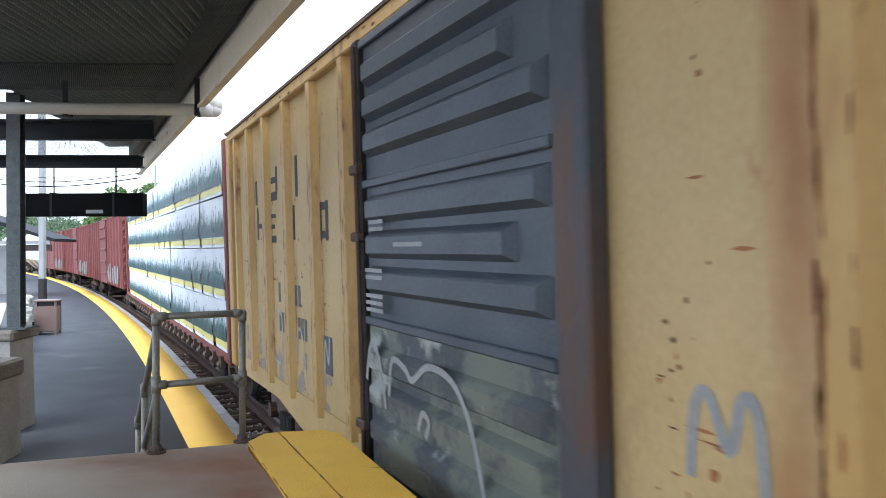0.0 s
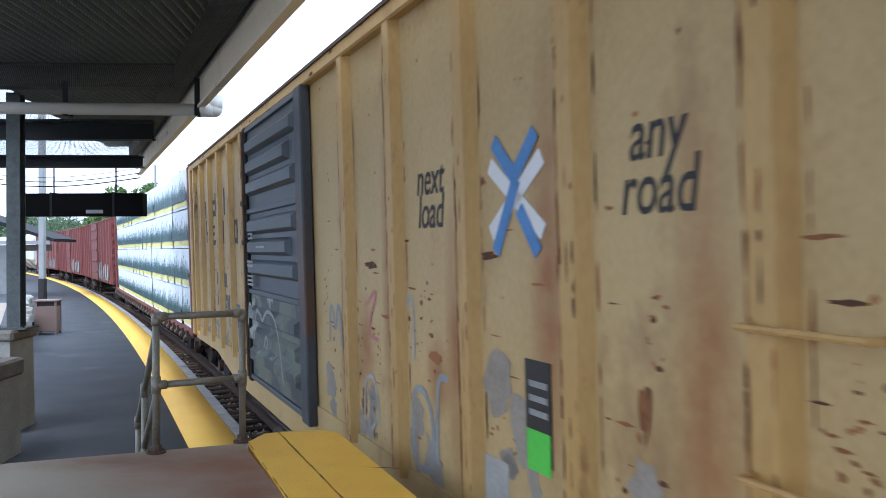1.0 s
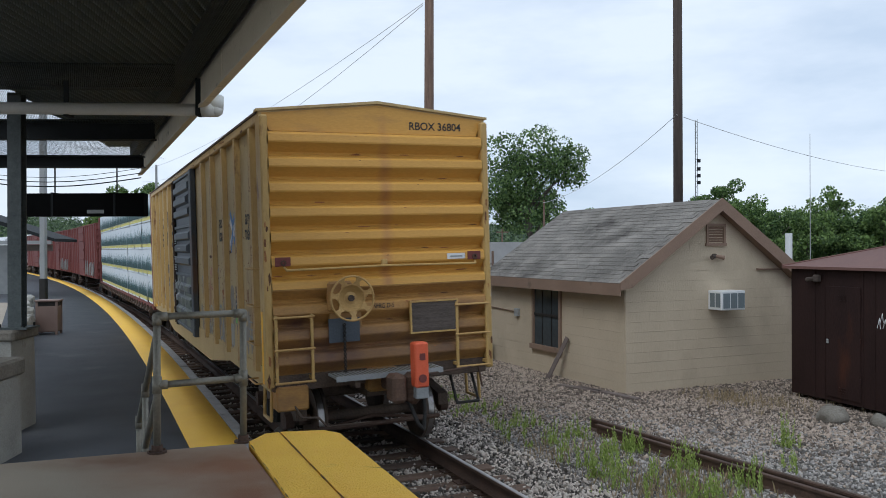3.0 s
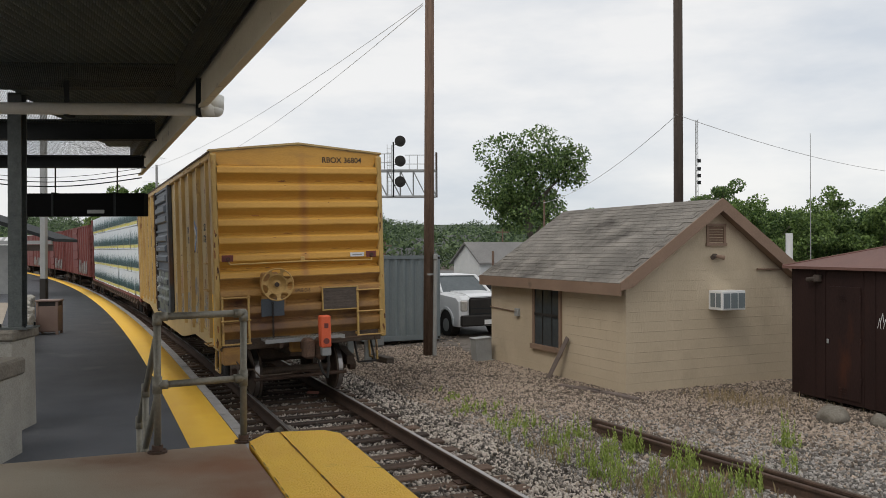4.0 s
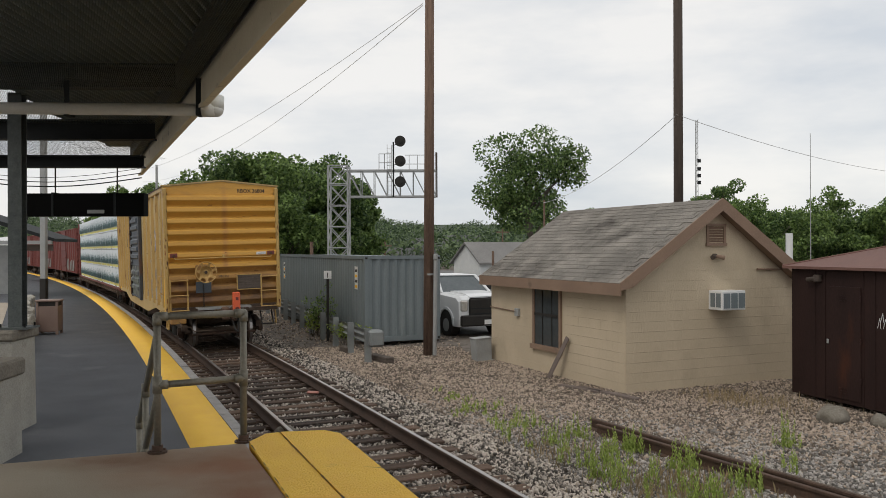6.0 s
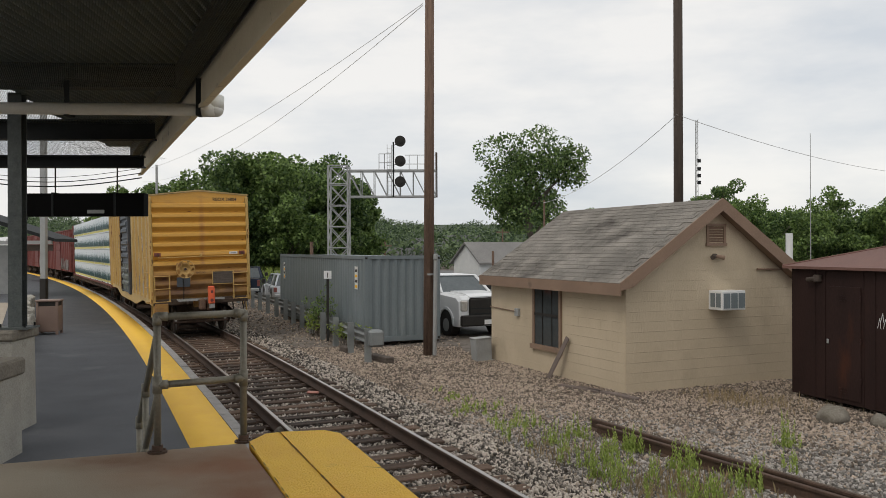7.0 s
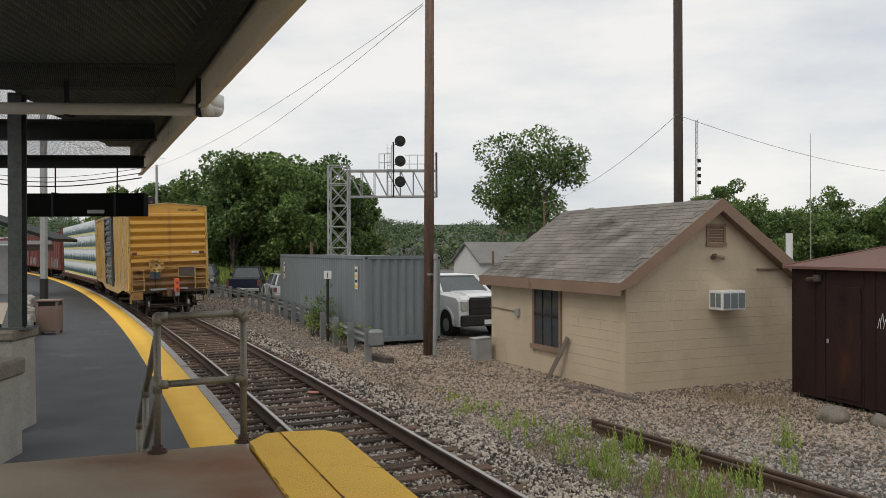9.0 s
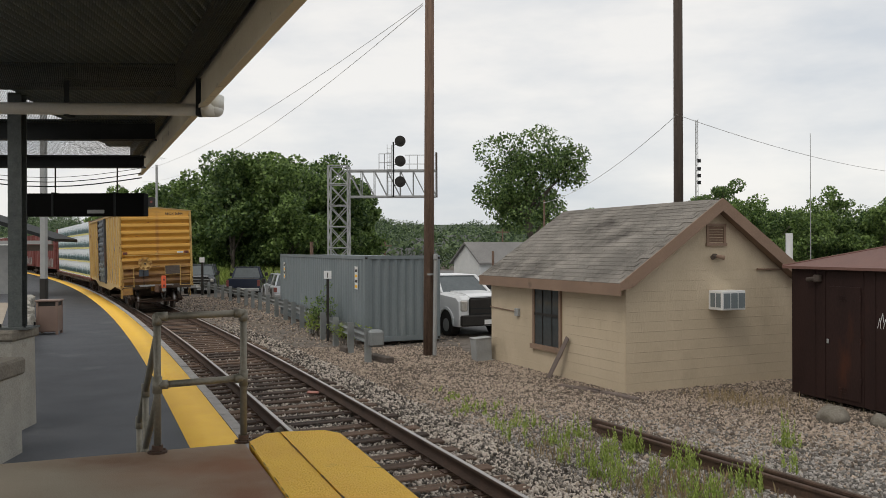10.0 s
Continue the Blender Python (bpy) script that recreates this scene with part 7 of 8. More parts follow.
# ---- vehicles ----
def vehicle(name, m, label, paint, L, W, Hh, hood_z, hood_len, cab_back, bed=False, front_black=True):
    """A car or pickup; local -y is its front."""
    v = thing(name, m, label, "vehicle")
    y0, y1 = -L / 2, L / 2
    low = 0.38
    b = B()
    sec = [(y0 + 0.05, low), (y0, 0.62), (y0 + 0.04, hood_z - 0.12), (y0 + 0.25, hood_z), (y0 + hood_len, hood_z + 0.08), (y1 - 0.06, hood_z + 0.05), (y1, 0.7), (y1 - 0.05, low)]
    rings = []
    for x, sc in ((-W / 2, 0.0), (-W / 2 + 0.10, 1.0), (W / 2 - 0.10, 1.0), (W / 2, 0.0)):
        rings.append([b.verts.new((x, y * (1.0 if sc else 0.985), z if sc or z < 0.8 else z - 0.07)) for y, z in sec])
    for r0, r1 in zip(rings, rings[1:]):
        for i in range(len(sec)):
            j = (i + 1) % len(sec)
            b.faces.new((r0[i], r0[j], r1[j], r1[i]))
    b.faces.new(rings[0][::-1])
    b.faces.new(rings[-1])
    body = part("body", b, paint, v)
    zt = hood_z + 0.06
    ca, cb = y0 + hood_len - 0.1, cab_back
    b = B()
    tw = W / 2 - 0.28
    base = [(-W / 2 + 0.09, ca), (W / 2 - 0.09, ca), (W / 2 - 0.09, cb), (-W / 2 + 0.09, cb)]
    topp = [(-tw, ca + 0.75), (tw, ca + 0.75), (tw, cb - 0.22), (-tw, cb - 0.22)]
    v0 = [b.verts.new((x, y, zt - 0.02)) for x, y in base]
    v1 = [b.verts.new((x, y, Hh - 0.04)) for x, y in topp]
    for i in range(4):
        b.faces.new((v0[i], v0[(i + 1) % 4], v1[(i + 1) % 4], v1[i]))
    part("glasshouse", b, M_CARGLASS, v)
    b = B()
    box(b, (-tw - 0.03, ca + 0.70, Hh - 0.05), (tw + 0.03, cb - 0.18, Hh), bevel=0.02)
    for i in range(4):
        tube(b, (*base[i], zt - 0.02), (*topp[i], Hh - 0.03), 0.05, n=6)
    mid = (ca + cb) / 2 + 0.3
    for sx in (-1, 1):
        tube(b, (sx * (W / 2 - 0.09), mid, zt), (sx * tw, mid, Hh - 0.03), 0.05, n=6)
    part("cab_roof", b, paint, v)
    if bed:
        part("bed_floor", box(B(), (-W / 2 + 0.12, cb + 0.08, 0.7), (W / 2 - 0.12, y1 - 0.1, hood_z + 0.06)), M_BLACK, v)
        part("tailgate", box(B(), (-W / 2 + 0.14, y1 - 0.02, 0.72), (W / 2 - 0.14, y1 + 0.02, hood_z + 0.03), bevel=0.01), paint, v)
    part("grille", box(B(), (-W / 2 + 0.34, y0 - 0.05, 0.70), (W / 2 - 0.34, y0 + 0.02, hood_z - 0.06), bevel=0.05), M_BLACK, v)
    part("hood_bulge", prism(B(), [(y0 + 0.12, hood_z - 0.03), (y0 + 0.4, hood_z + 0.06), (y0 + hood_len - 0.1, hood_z + 0.11), (y0 + hood_len - 0.1, hood_z)], -W / 2 + 0.42, W / 2 - 0.42, "x"), paint, v)
    for i in range(2):
        part("grille_bar", box(B(), (-W / 2 + 0.32, y0 - 0.055, 0.78 + 0.17 * i), (W / 2 - 0.32, y0 - 0.04, 0.82 + 0.17 * i)), M_GREYSTEEL if not front_black else M_DARKSTEEL, v)
    part("front_bumper", box(B(), (-W / 2 + 0.03, y0 - 0.10, 0.40), (W / 2 - 0.03, y0 + 0.05, 0.66 + 0.1 * front_black), bevel=0.04), M_BLACK if front_black else M_GREYSTEEL, v)
    part("rear_bumper", box(B(), (-W / 2 + 0.03, y1 - 0.05, 0.42), (W / 2 - 0.03, y1 + 0.10, 0.62), bevel=0.03), M_GREYSTEEL, v)
    part("number_plate", box(B(), (-0.16, y1 + 0.102, 0.46), (0.16, y1 + 0.11, 0.60)), M_WHITE, v)
    part("number_plate", box(B(), (-0.16, y0 - 0.115, 0.45), (0.16, y0 - 0.105, 0.60)), M_WHITE, v)
    for sx in (-1, 1):
        a0, a1 = sorted((sx * (W / 2 - 0.05), sx * (W / 2 - 0.30)))
        part("headlight", box(B(), (a0, y0 - 0.02, 0.80 + 0.08 * front_black), (a1, y0 + 0.14, hood_z - 0.14), bevel=0.04), M_LAMPGLASS, v)
        q0, q1 = sorted((sx * (W / 2 + 0.035), sx * (W / 2 - 0.10)))
        part("fender_flare", prism(B(), [(y0 + 0.95 + 0.56 * math.cos(a), 0.44 + 0.56 * math.sin(a)) for a in np.linspace(0, math.pi, 11)] + [(y0 + 0.95 + 0.47 * math.cos(a), 0.44 + 0.47 * math.sin(a)) for a in np.linspace(math.pi, 0, 11)], q0, q1, "x"), paint, v)
        a0, a1 = sorted((sx * (W / 2 + 0.005), sx * (W / 2 - 0.16)))
        part("tail_light", box(B(), (a0, y1 - 0.10, 0.72), (a1, y1 + 0.015, hood_z - 0.02), bevel=0.02), M_RED, v)
        part("mirror", box(B(), (sx * (W / 2 + 0.12) - 0.10, ca + 0.35, zt + 0.05), (sx * (W / 2 + 0.12) + 0.10, ca + 0.47, zt + 0.27), bevel=0.03), M_BLACK, v)
        for yy in (y0 + 0.95, y1 - 1.05):
            w = part("wheel", tube(B(), (sx * (W / 2 - 0.24), yy, 0.39), (sx * (W / 2 + 0.01), yy, 0.39), 0.39, n=24), M_BLACK, v)
            part("rim", tube(B(), (sx * (W / 2 + 0.005), yy, 0.39), (sx * (W / 2 + 0.018), yy, 0.39), 0.22, n=16), M_GREYSTEEL, w)
            part("wheel_arch", tube(B(), (sx * (W / 2 - 0.3), yy, 0.46), (sx * (W / 2 + 0.004), yy, 0.46), 0.46, n=24), M_BLACK, v)
    return v


P_WHITE = surface("white_car_paint", (0.68, 0.69, 0.70), (0.75, 0.76, 0.77), 1, 0.25, 0.0, 0.0, 20)
P_SILVER = surface("silver_car_paint", (0.42, 0.44, 0.46), (0.48, 0.50, 0.52), 1, 0.28, 0.4, 0.0, 20)
P_NAVY = surface("dark_blue_car_paint", (0.012, 0.018, 0.035), (0.02, 0.028, 0.05), 1, 0.22, 0.1, 0.0, 20)
P_GREY = surface("dark_grey_car_paint", (0.04, 0.045, 0.05), (0.06, 0.065, 0.07), 1, 0.25, 0.2, 0.0, 20)
vehicle("white_pickup", pose(0.06, 29.55, GZ - 0.02, 0, 0, 27), "white full-size pickup truck with a black grille", P_WHITE, 6.0, 2.05, 2.02, 1.38, 1.55, 1.0, True)
vehicle("blue_pickup", pose(-12.4, 51.5, GZ - 0.02, 0, 0, 8 + 180), "dark blue pickup truck parked with its tailgate to the tracks", P_NAVY, 5.4, 1.95, 1.85, 1.12, 1.5, 0.5, True, False)
vehicle("silver_wagon", pose(-8.7, 44.5, GZ - 0.02, 0, 0, 20 + 180), "silver car parked behind the guardrail", P_SILVER, 4.6, 1.8, 1.62, 0.98, 1.1, 2.15)
vehicle("dark_suv", pose(-16.6, 56.0, GZ - 0.02, 0, 0, 12), "dark grey sport utility vehicle facing the tracks", P_GREY, 5.2, 2.0, 1.92, 1.16, 1.4, 2.5, False, False)
o = from_arrays("parking_lot", [(-40, 66, GZ + 0.02), (-15, 55, GZ + 0.02), (-8.0, 43, GZ + 0.02), (0.2, 27.5, GZ + 0.02), (40, 34, GZ + 0.02), (60, 110, GZ + 0.02), (-40, 110, GZ + 0.02)], [(0, 1, 2, 3, 4, 5, 6)], M_LOT)
tagged(o, "worn grey asphalt of the parking area", "parking lot", kind="structure")


# ---- distant houses ----
def far_house(x, y, w, l, eave, ridge, rz, wall, roof, label):
    h = thing("distant_house", pose(x, y, GZ - 0.05, 0, 0, rz), label, "house", "distant houses")
    b = B()
    prism(b, [(-w / 2, 0), (w / 2, 0), (w / 2, eave), (0, ridge), (-w / 2, eave)], -l / 2, l / 2, "y")
    part("wall", b, wall, h)
    k = (ridge - eave) / (w / 2)
    for sg in (-1, 1):
        b = B()
        prism(b, [(sg * (w / 2 + 0.4), eave - 0.4 * k), (0, ridge + 0.02), (0, ridge + 0.2), (sg * (w / 2 + 0.4), eave - 0.4 * k + 0.2)], -l / 2 - 0.3, l / 2 + 0.3, "y")
        part("roof", b, roof, h)
    for yy in (-l / 4, l / 4):
        part("window", box(B(), (-w / 2 - 0.03, yy - 0.5, eave * 0.45), (-w / 2 + 0.02, yy + 0.5, eave * 0.45 + 1.2)), M_GLASS, h)


M_SLATE = surface("grey_roof", (0.16, 0.155, 0.15), (0.26, 0.25, 0.24), 0.5, 0.9, 0.0, 0.2, 8)
M_SLATEDARK = surface("dark_grey_roof", (0.07, 0.07, 0.07), (0.12, 0.12, 0.12), 0.5, 0.9, 0.0, 0.2, 8)
far_house(5.6, 90, 5.0, 7.5, 1.6, 3.5, -58, M_WHITE, M_SLATE, "white house with a grey gabled roof beyond the lot")
far_house(-5.2, 120, 4.6, 7.4, 1.7, 2.95, -72, M_WHITE, M_SLATEDARK, "low building with a dark roof among the trees")
far_house(-2.8, 170, 8, 7, 2.7, 5.0, 90, M_GREYSTEEL, M_SLATEDARK, "grey house with a dark roof below the hill")
far_house(4.6, 190, 7, 9, 4.3, 6.0, 80, M_WHITE, M_SLATEDARK, "white dormered house below the hill")
far_house(14.5, 120, 9, 12, 1.6, 3.2, 80, M_WHITE, M_SLATE, "pale house with a grey roof half hidden by trees")


# ---- trees ----
def leaf_cloud(centres, radii, n, size, rng, flat=0.8):
    """Small leaf quads on and in the shells of many clumps."""
    c = np.asarray(centres)
    r = np.asarray(radii)
    w = r ** 2
    k = rng.choice(len(c), n, p=w / w.sum())
    d = rng.normal(size=(n, 3))
    d /= np.linalg.norm(d, axis=1, keepdims=True)
    rad = r[k] * rng.uniform(0.45, 1.08, n) ** 0.6
    p = c[k] + d * rad[:, None] * np.array([1, 1, flat])
    u = rng.normal(size=(n, 3)) + d * 0.2
    u /= np.linalg.norm(u, axis=1, keepdims=True)
    v = np.cross(u, rng.normal(size=(n, 3)))
    v /= np.linalg.norm(v, axis=1, keepdims=True)
    s = (size * rng.uniform(0.6, 1.4, n))[:, None]
    q = np.stack([p - u * s, p + v * s * 0.6, p + u * s, p - v * s * 0.6], 1)
    f = np.arange(4 * n).reshape(n, 4)
    return q.reshape(-1, 3), f


def make_tree(x, y, height, spread, seed, label, leaves=6500, size=0.20, mat=None, crown_from=0.3, trunk=0.2, base=None, core=0):
    rng = np.random.default_rng(seed)
    t = thing("tree", pose(x, y, GZ - 0.05 if base is None else base), label, "tree", "yard trees")
    b = B()
    top = Vector((rng.uniform(-0.4, 0.4), rng.uniform(-0.4, 0.4), height * 0.72))
    pts = [Vector((0, 0, 0)), top * 0.35 + Vector((0.1, 0, 0)), top * 0.7, top]
    for i in range(3):
        tube(b, pts[i], pts[i + 1], trunk * (1 - 0.28 * i), trunk * (1 - 0.28 * (i + 1)), n=9)
    tr = part("trunk", b, M_BARK, t, smooth=True)
    cs, rs = [], []
    nl = 15
    for i in range(nl):
        h0 = height * (crown_from + (0.62 - crown_from) * rng.uniform(0, 1))
        an = i * 2.4 + rng.uniform(-0.5, 0.5)
        out = spread * rng.uniform(0.35, 0.95)
        up = height * rng.uniform(0.10, 0.36)
        f = h0 / top.z
        a = top * min(f, 1.0)
        e = Vector((a.x + math.cos(an) * out, a.y + math.sin(an) * out, min(h0 + up, height * 0.93)))
        bb = B()
        mid = a.lerp(e, 0.5) + Vector((0, 0, 0.2))
        tube(bb, a, mid, trunk * 0.34, trunk * 0.2, n=6)
        tube(bb, mid, e, trunk * 0.2, trunk * 0.07, n=6)
        part("limb", bb, M_BARK, tr, smooth=True)
        for k in range(3):
            q = a.lerp(e, rng.uniform(0.55, 1.05))
            cs.append((q.x + rng.normal(0, 0.35), q.y + rng.normal(0, 0.35), q.z + rng.normal(0, 0.3)))
            rs.append(spread * rng.uniform(0.17, 0.34))
    for k in range(20):
        cs.append((top.x + rng.normal(0, spread * 0.36), top.y + rng.normal(0, spread * 0.36), height * rng.uniform(0.45, 0.93)))
        rs.append(spread * rng.uniform(0.16, 0.30))
    for k in range(core):
        an, out = rng.uniform(0, 2 * math.pi), spread * 0.62 * math.sqrt(rng.uniform(0, 1))
        cs.append((math.cos(an) * out, math.sin(an) * out, height * rng.uniform(0.34, 0.86)))
        rs.append(spread * rng.uniform(0.20, 0.36))
    q, f = leaf_cloud(cs, rs, leaves, size, rng)
    from_arrays("crown", q, f, mat or M_LEAF, t)
    return t


def px_to(x_pix, d):
    """Where a thing stands that is seen at that many pixels across, d metres off."""
    return (x_pix - 784) / 1444 * d


for i, (xp, d, h, sp) in enumerate(((215, 78, 9.0, 3.4), (262, 84, 10.0, 3.8), (318, 80, 9.6, 3.6), (368, 76, 10.4, 3.7), (408, 72, 12.0, 4.0), (455, 78, 12.6, 4.2), (505, 72, 11.8, 4.0), (545, 80, 12.2, 4.4), (590, 76, 11.0, 3.6),
                                    (628, 84, 9.4, 2.6), (480, 92, 11.5, 4.5), (340, 95, 11.0, 4.5), (565, 92, 12.0, 4.5))):
    make_tree(px_to(xp, d), d, h, sp, 100 + i, "leafy dark green deciduous tree at the edge of the lot", 13500, 0.17, M_LEAFDARK if i % 3 else M_LEAF, 0.10, core=10)
for i in range(15):
    xp, d = 195 + 31 * i, 74 + 5 * (i % 3)
    make_tree(px_to(xp, d), d, 4.6 + 1.3 * ((i * 7) % 4) / 3, 2.9, 300 + i, "dense low green undergrowth at the edge of the lot", 4200, 0.17, M_LEAFDARK if i % 2 else M_LEAF, 0.02, 0.08)
make_tree(px_to(938, 58), 58, 11.7, 4.3, 143, "large broad deciduous tree standing behind the block building", 21000, 0.105, M_LEAFDARK, 0.28, 0.28, core=12)
for i, (xp, d, h, sp) in enumerate(((1048, 70, 6.6, 1.8), (1222, 62, 7.0, 1.6), (1268, 58, 7.7, 1.9), (1292, 64, 7.0, 2.5), (1325, 60, 6.7, 2.5), (1375, 56, 5.7, 2.4), (1422, 52, 5.6, 2.1), (1466, 54, 7.0, 2.0), (1520, 52, 5.7, 2.0), (1566, 50, 6.5, 2.2), (1400, 66, 6.2, 3), (1550, 66, 6.6, 3), (1300, 72, 6.8, 3))):
    make_tree(px_to(xp, d), d, h, sp, 160 + i, "bushy green tree behind the sheds", 8000, 0.10, M_LEAFDARK if i % 3 == 2 else M_LEAF, 0.1, 0.12)


def far_woods():
    """The wooded hill and the tree belt before it."""
    rng = np.random.default_rng(77)
    cs, rs = [], []
    for i in range(1500):
        d = rng.uniform(170, 520)
        xp = rng.uniform(-60, 1640)
        x = px_to(xp, d)
        hill = 3 + 17 * max(0.0, (d - 170) / 350) * (0.75 + 0.25 * math.sin(xp * 0.011 + 0.6) + 0.22 * math.sin(xp * 0.023) + 0.1 * math.sin(xp * 0.07))
        r = rng.uniform(3.0, 6.0)
        cs.append((x, d, hill + rng.uniform(-2, 1.0)))
        rs.append(r)
    for i in range(500):
        d = rng.uniform(110, 160)
        x = px_to(rng.uniform(-60, 1640), d)
        r = rng.uniform(1.8, 3.6)
        cs.append((x, d, rng.uniform(0.2, 2.8)))
        rs.append(r)
    q, f = leaf_cloud(cs, rs, 250000, 0.36, rng)
    tagged(from_arrays("far_woods", q, f, M_FAR), "wooded hill and distant tree belt", "woods", kind="stuff")
    # the hill's own ground
    vs = [(x, y, z) for y, z in ((160, GZ), (260, 5), (420, 15), (560, 16), (700, 5)) for x in np.linspace(-700, 700, 15)]
    fs = [(i * 15 + j, i * 15 + j + 1, (i + 1) * 15 + j + 1, (i + 1) * 15 + j) for i in range(4) for j in range(14)]
    tagged(from_arrays("hill", vs, fs, M_HILL, smooth=True), "dark wooded ground of the distant hill", "hill", kind="structure")


far_woods()


# ---- weeds ----
def weeds(name, mat, spots, n, h0, h1, seed, label):
    rng = np.random.default_rng(seed)
    c = np.array([s[:2] for s in spots])
    r = np.array([s[2] for s in spots])
    k = rng.integers(0, len(c), n)
    p = c[k] + rng.normal(0, 1, (n, 2)) * (r[k] * 0.75)[:, None]
    z = ground_z(p[:, 0], p[:, 1])
    h = rng.uniform(h0, h1, n) * np.array([s[3] for s in spots])[k]
    a = rng.uniform(0, 2 * np.pi, n)
    w = rng.uniform(0.004, 0.011, n)
    lean = rng.normal(0, 0.25, (n, 2)) * h[:, None]
    dx, dy = np.cos(a) * w, np.sin(a) * w
    v = np.stack([np.stack([p[:, 0] - dx, p[:, 1] - dy, z - 0.01], 1), np.stack([p[:, 0] + dx, p[:, 1] + dy, z - 0.01], 1),
                  np.stack([p[:, 0] + lean[:, 0] * 0.5 + dx, p[:, 1] + lean[:, 1] * 0.5 + dy, z + h * 0.6], 1), np.stack([p[:, 0] + lean[:, 0], p[:, 1] + lean[:, 1], z + h], 1)], 1)
    ob = from_arrays(name, v.reshape(-1, 3), np.arange(4 * n).reshape(n, 4), mat)
    tagged(ob, label, "weeds", kind="stuff")


def stalks(name, mat, spots, n, h0, h1, seed, label):
    """Upright leafy weeds: a thin stem each, with small leaves all the way up."""
    rng = np.random.default_rng(seed)
    quads = []
    for i in range(n):
        if i % 4 == 0:
            sx, sy, sr, sh = spots[rng.integers(len(spots))]
            cx, cy, ch = sx + rng.normal(0, sr * 0.5), sy + rng.normal(0, sr * 0.6), rng.uniform(0.55, 1.1)
        x, y = cx + rng.normal(0, 0.05), cy + rng.normal(0, 0.05)
        z = float(ground_z(np.array([x]), np.array([y]))[0]) - 0.01
        h = rng.uniform(h0 * 1.4, h1) * sh * ch
        lx, ly = rng.normal(0, 0.07 * h, 2)
        quads += [(x - 0.003, y, z), (x + 0.003, y, z), (x + lx + 0.002, y + ly, z + h), (x + lx - 0.002, y + ly, z + h)]
        k = max(6, int(h / 0.022))
        for j in range(k):
            f = (j + 0.5) / k
            a = j * 2.4 + rng.uniform(-0.4, 0.4)
            l = (0.068 - 0.036 * f) * rng.uniform(0.7, 1.3)
            px, py, pz = x + lx * f, y + ly * f, z + h * f
            ux, uy = math.cos(a), math.sin(a)
            w = l * 0.20
            quads += [(px, py, pz), (px + ux * l * 0.34 - uy * w, py + uy * l * 0.34 + ux * w, pz + l * 0.6), (px + ux * l * 0.55, py + uy * l * 0.55, pz + l * 1.0), (px + ux * l * 0.34 + uy * w, py + uy * l * 0.34 - ux * w, pz + l * 0.6)]
    ob = from_arrays(name, quads, np.arange(len(quads)).reshape(-1, 4), mat)
    tagged(ob, label, "weeds", kind="stuff")


_line = [(0.05, 15.9, 0.5, 0.35), (0.6, 14.6, 0.5, 0.5), (1.1, 13.2, 0.5, 0.6), (1.5, 12.2, 0.6, 0.8), (1.9, 11.3, 0.6, 0.9), (2.3, 10.4, 0.6, 0.9), (2.7, 9.6, 0.6, 0.9), (3.0, 8.9, 0.6, 0.8), (2.1, 9.2, 0.6, 0.6), (2.6, 11.7, 0.3, 0.9), (3.2, 10.8, 0.3, 0.9), (3.7, 9.9, 0.3, 0.9), (5.0, 11.8, 0.18, 1.2), (4.5, 10.6, 0.2, 1.0)]
stalks("green_weeds", M_GRASS, _line[:12] * 3 + _line[12:], 520, 0.14, 0.48, 41, "bright green weeds growing through the gravel")
weeds("dry_weeds", M_STRAW, [(2.2, 9.6, 0.8, 0.7), (2.7, 9.0, 0.8, 0.7), (1.6, 11.6, 0.6, 0.6), (2.9, 10.0, 0.5, 0.7), (6.0, 15.1, 0.7, 0.7), (5.4, 15.6, 0.5, 0.7)], 2600, 0.05, 0.26, 42, "dry straw-coloured grass among the gravel")
weeds("lot_edge_weeds", M_GRASS, [(-14 - i, 66 + 0.3 * i, 1.2, 1.0) for i in range(14)] + [(-12 + i * 0.8, 64, 1.2, 1.0) for i in range(10)], 5200, 0.5, 1.7, 43, "tall weeds along the edge of the lot")


def shrub(x, y, h, r, seed):
    rng = np.random.default_rng(seed)
    t = thing("shrub", pose(x, y, GZ - 0.02), "small green shrub growing beside the guardrail", "shrub", "guardrail shrubs")
    b = B()
    cs, rs = [], []
    for i in range(9):
        e = Vector((rng.normal(0, r * 0.5), rng.normal(0, r * 0.5), h * rng.uniform(0.4, 1.0)))
        tube(b, (0, 0, 0), e, 0.012, 0.004, n=5)
        cs.append(tuple(e))
        rs.append(r * 0.35)
        cs.append(tuple(e * 0.7))
        rs.append(r * 0.3)
    part("stem", b, M_BARK, t)
    q, f = leaf_cloud(cs, rs, 420, 0.036, rng)
    from_arrays("foliage", q, f, M_GRASS if h < 1 else M_LEAF, t)


shrub(-3.75, 26.6, 1.75, 0.42, 1)
shrub(-4.2, 27.2, 1.45, 0.40, 2)
shrub(-2.95, 24.2, 0.75, 0.4, 3)
shrub(-4.4, 27.3, 0.7, 0.45, 4)


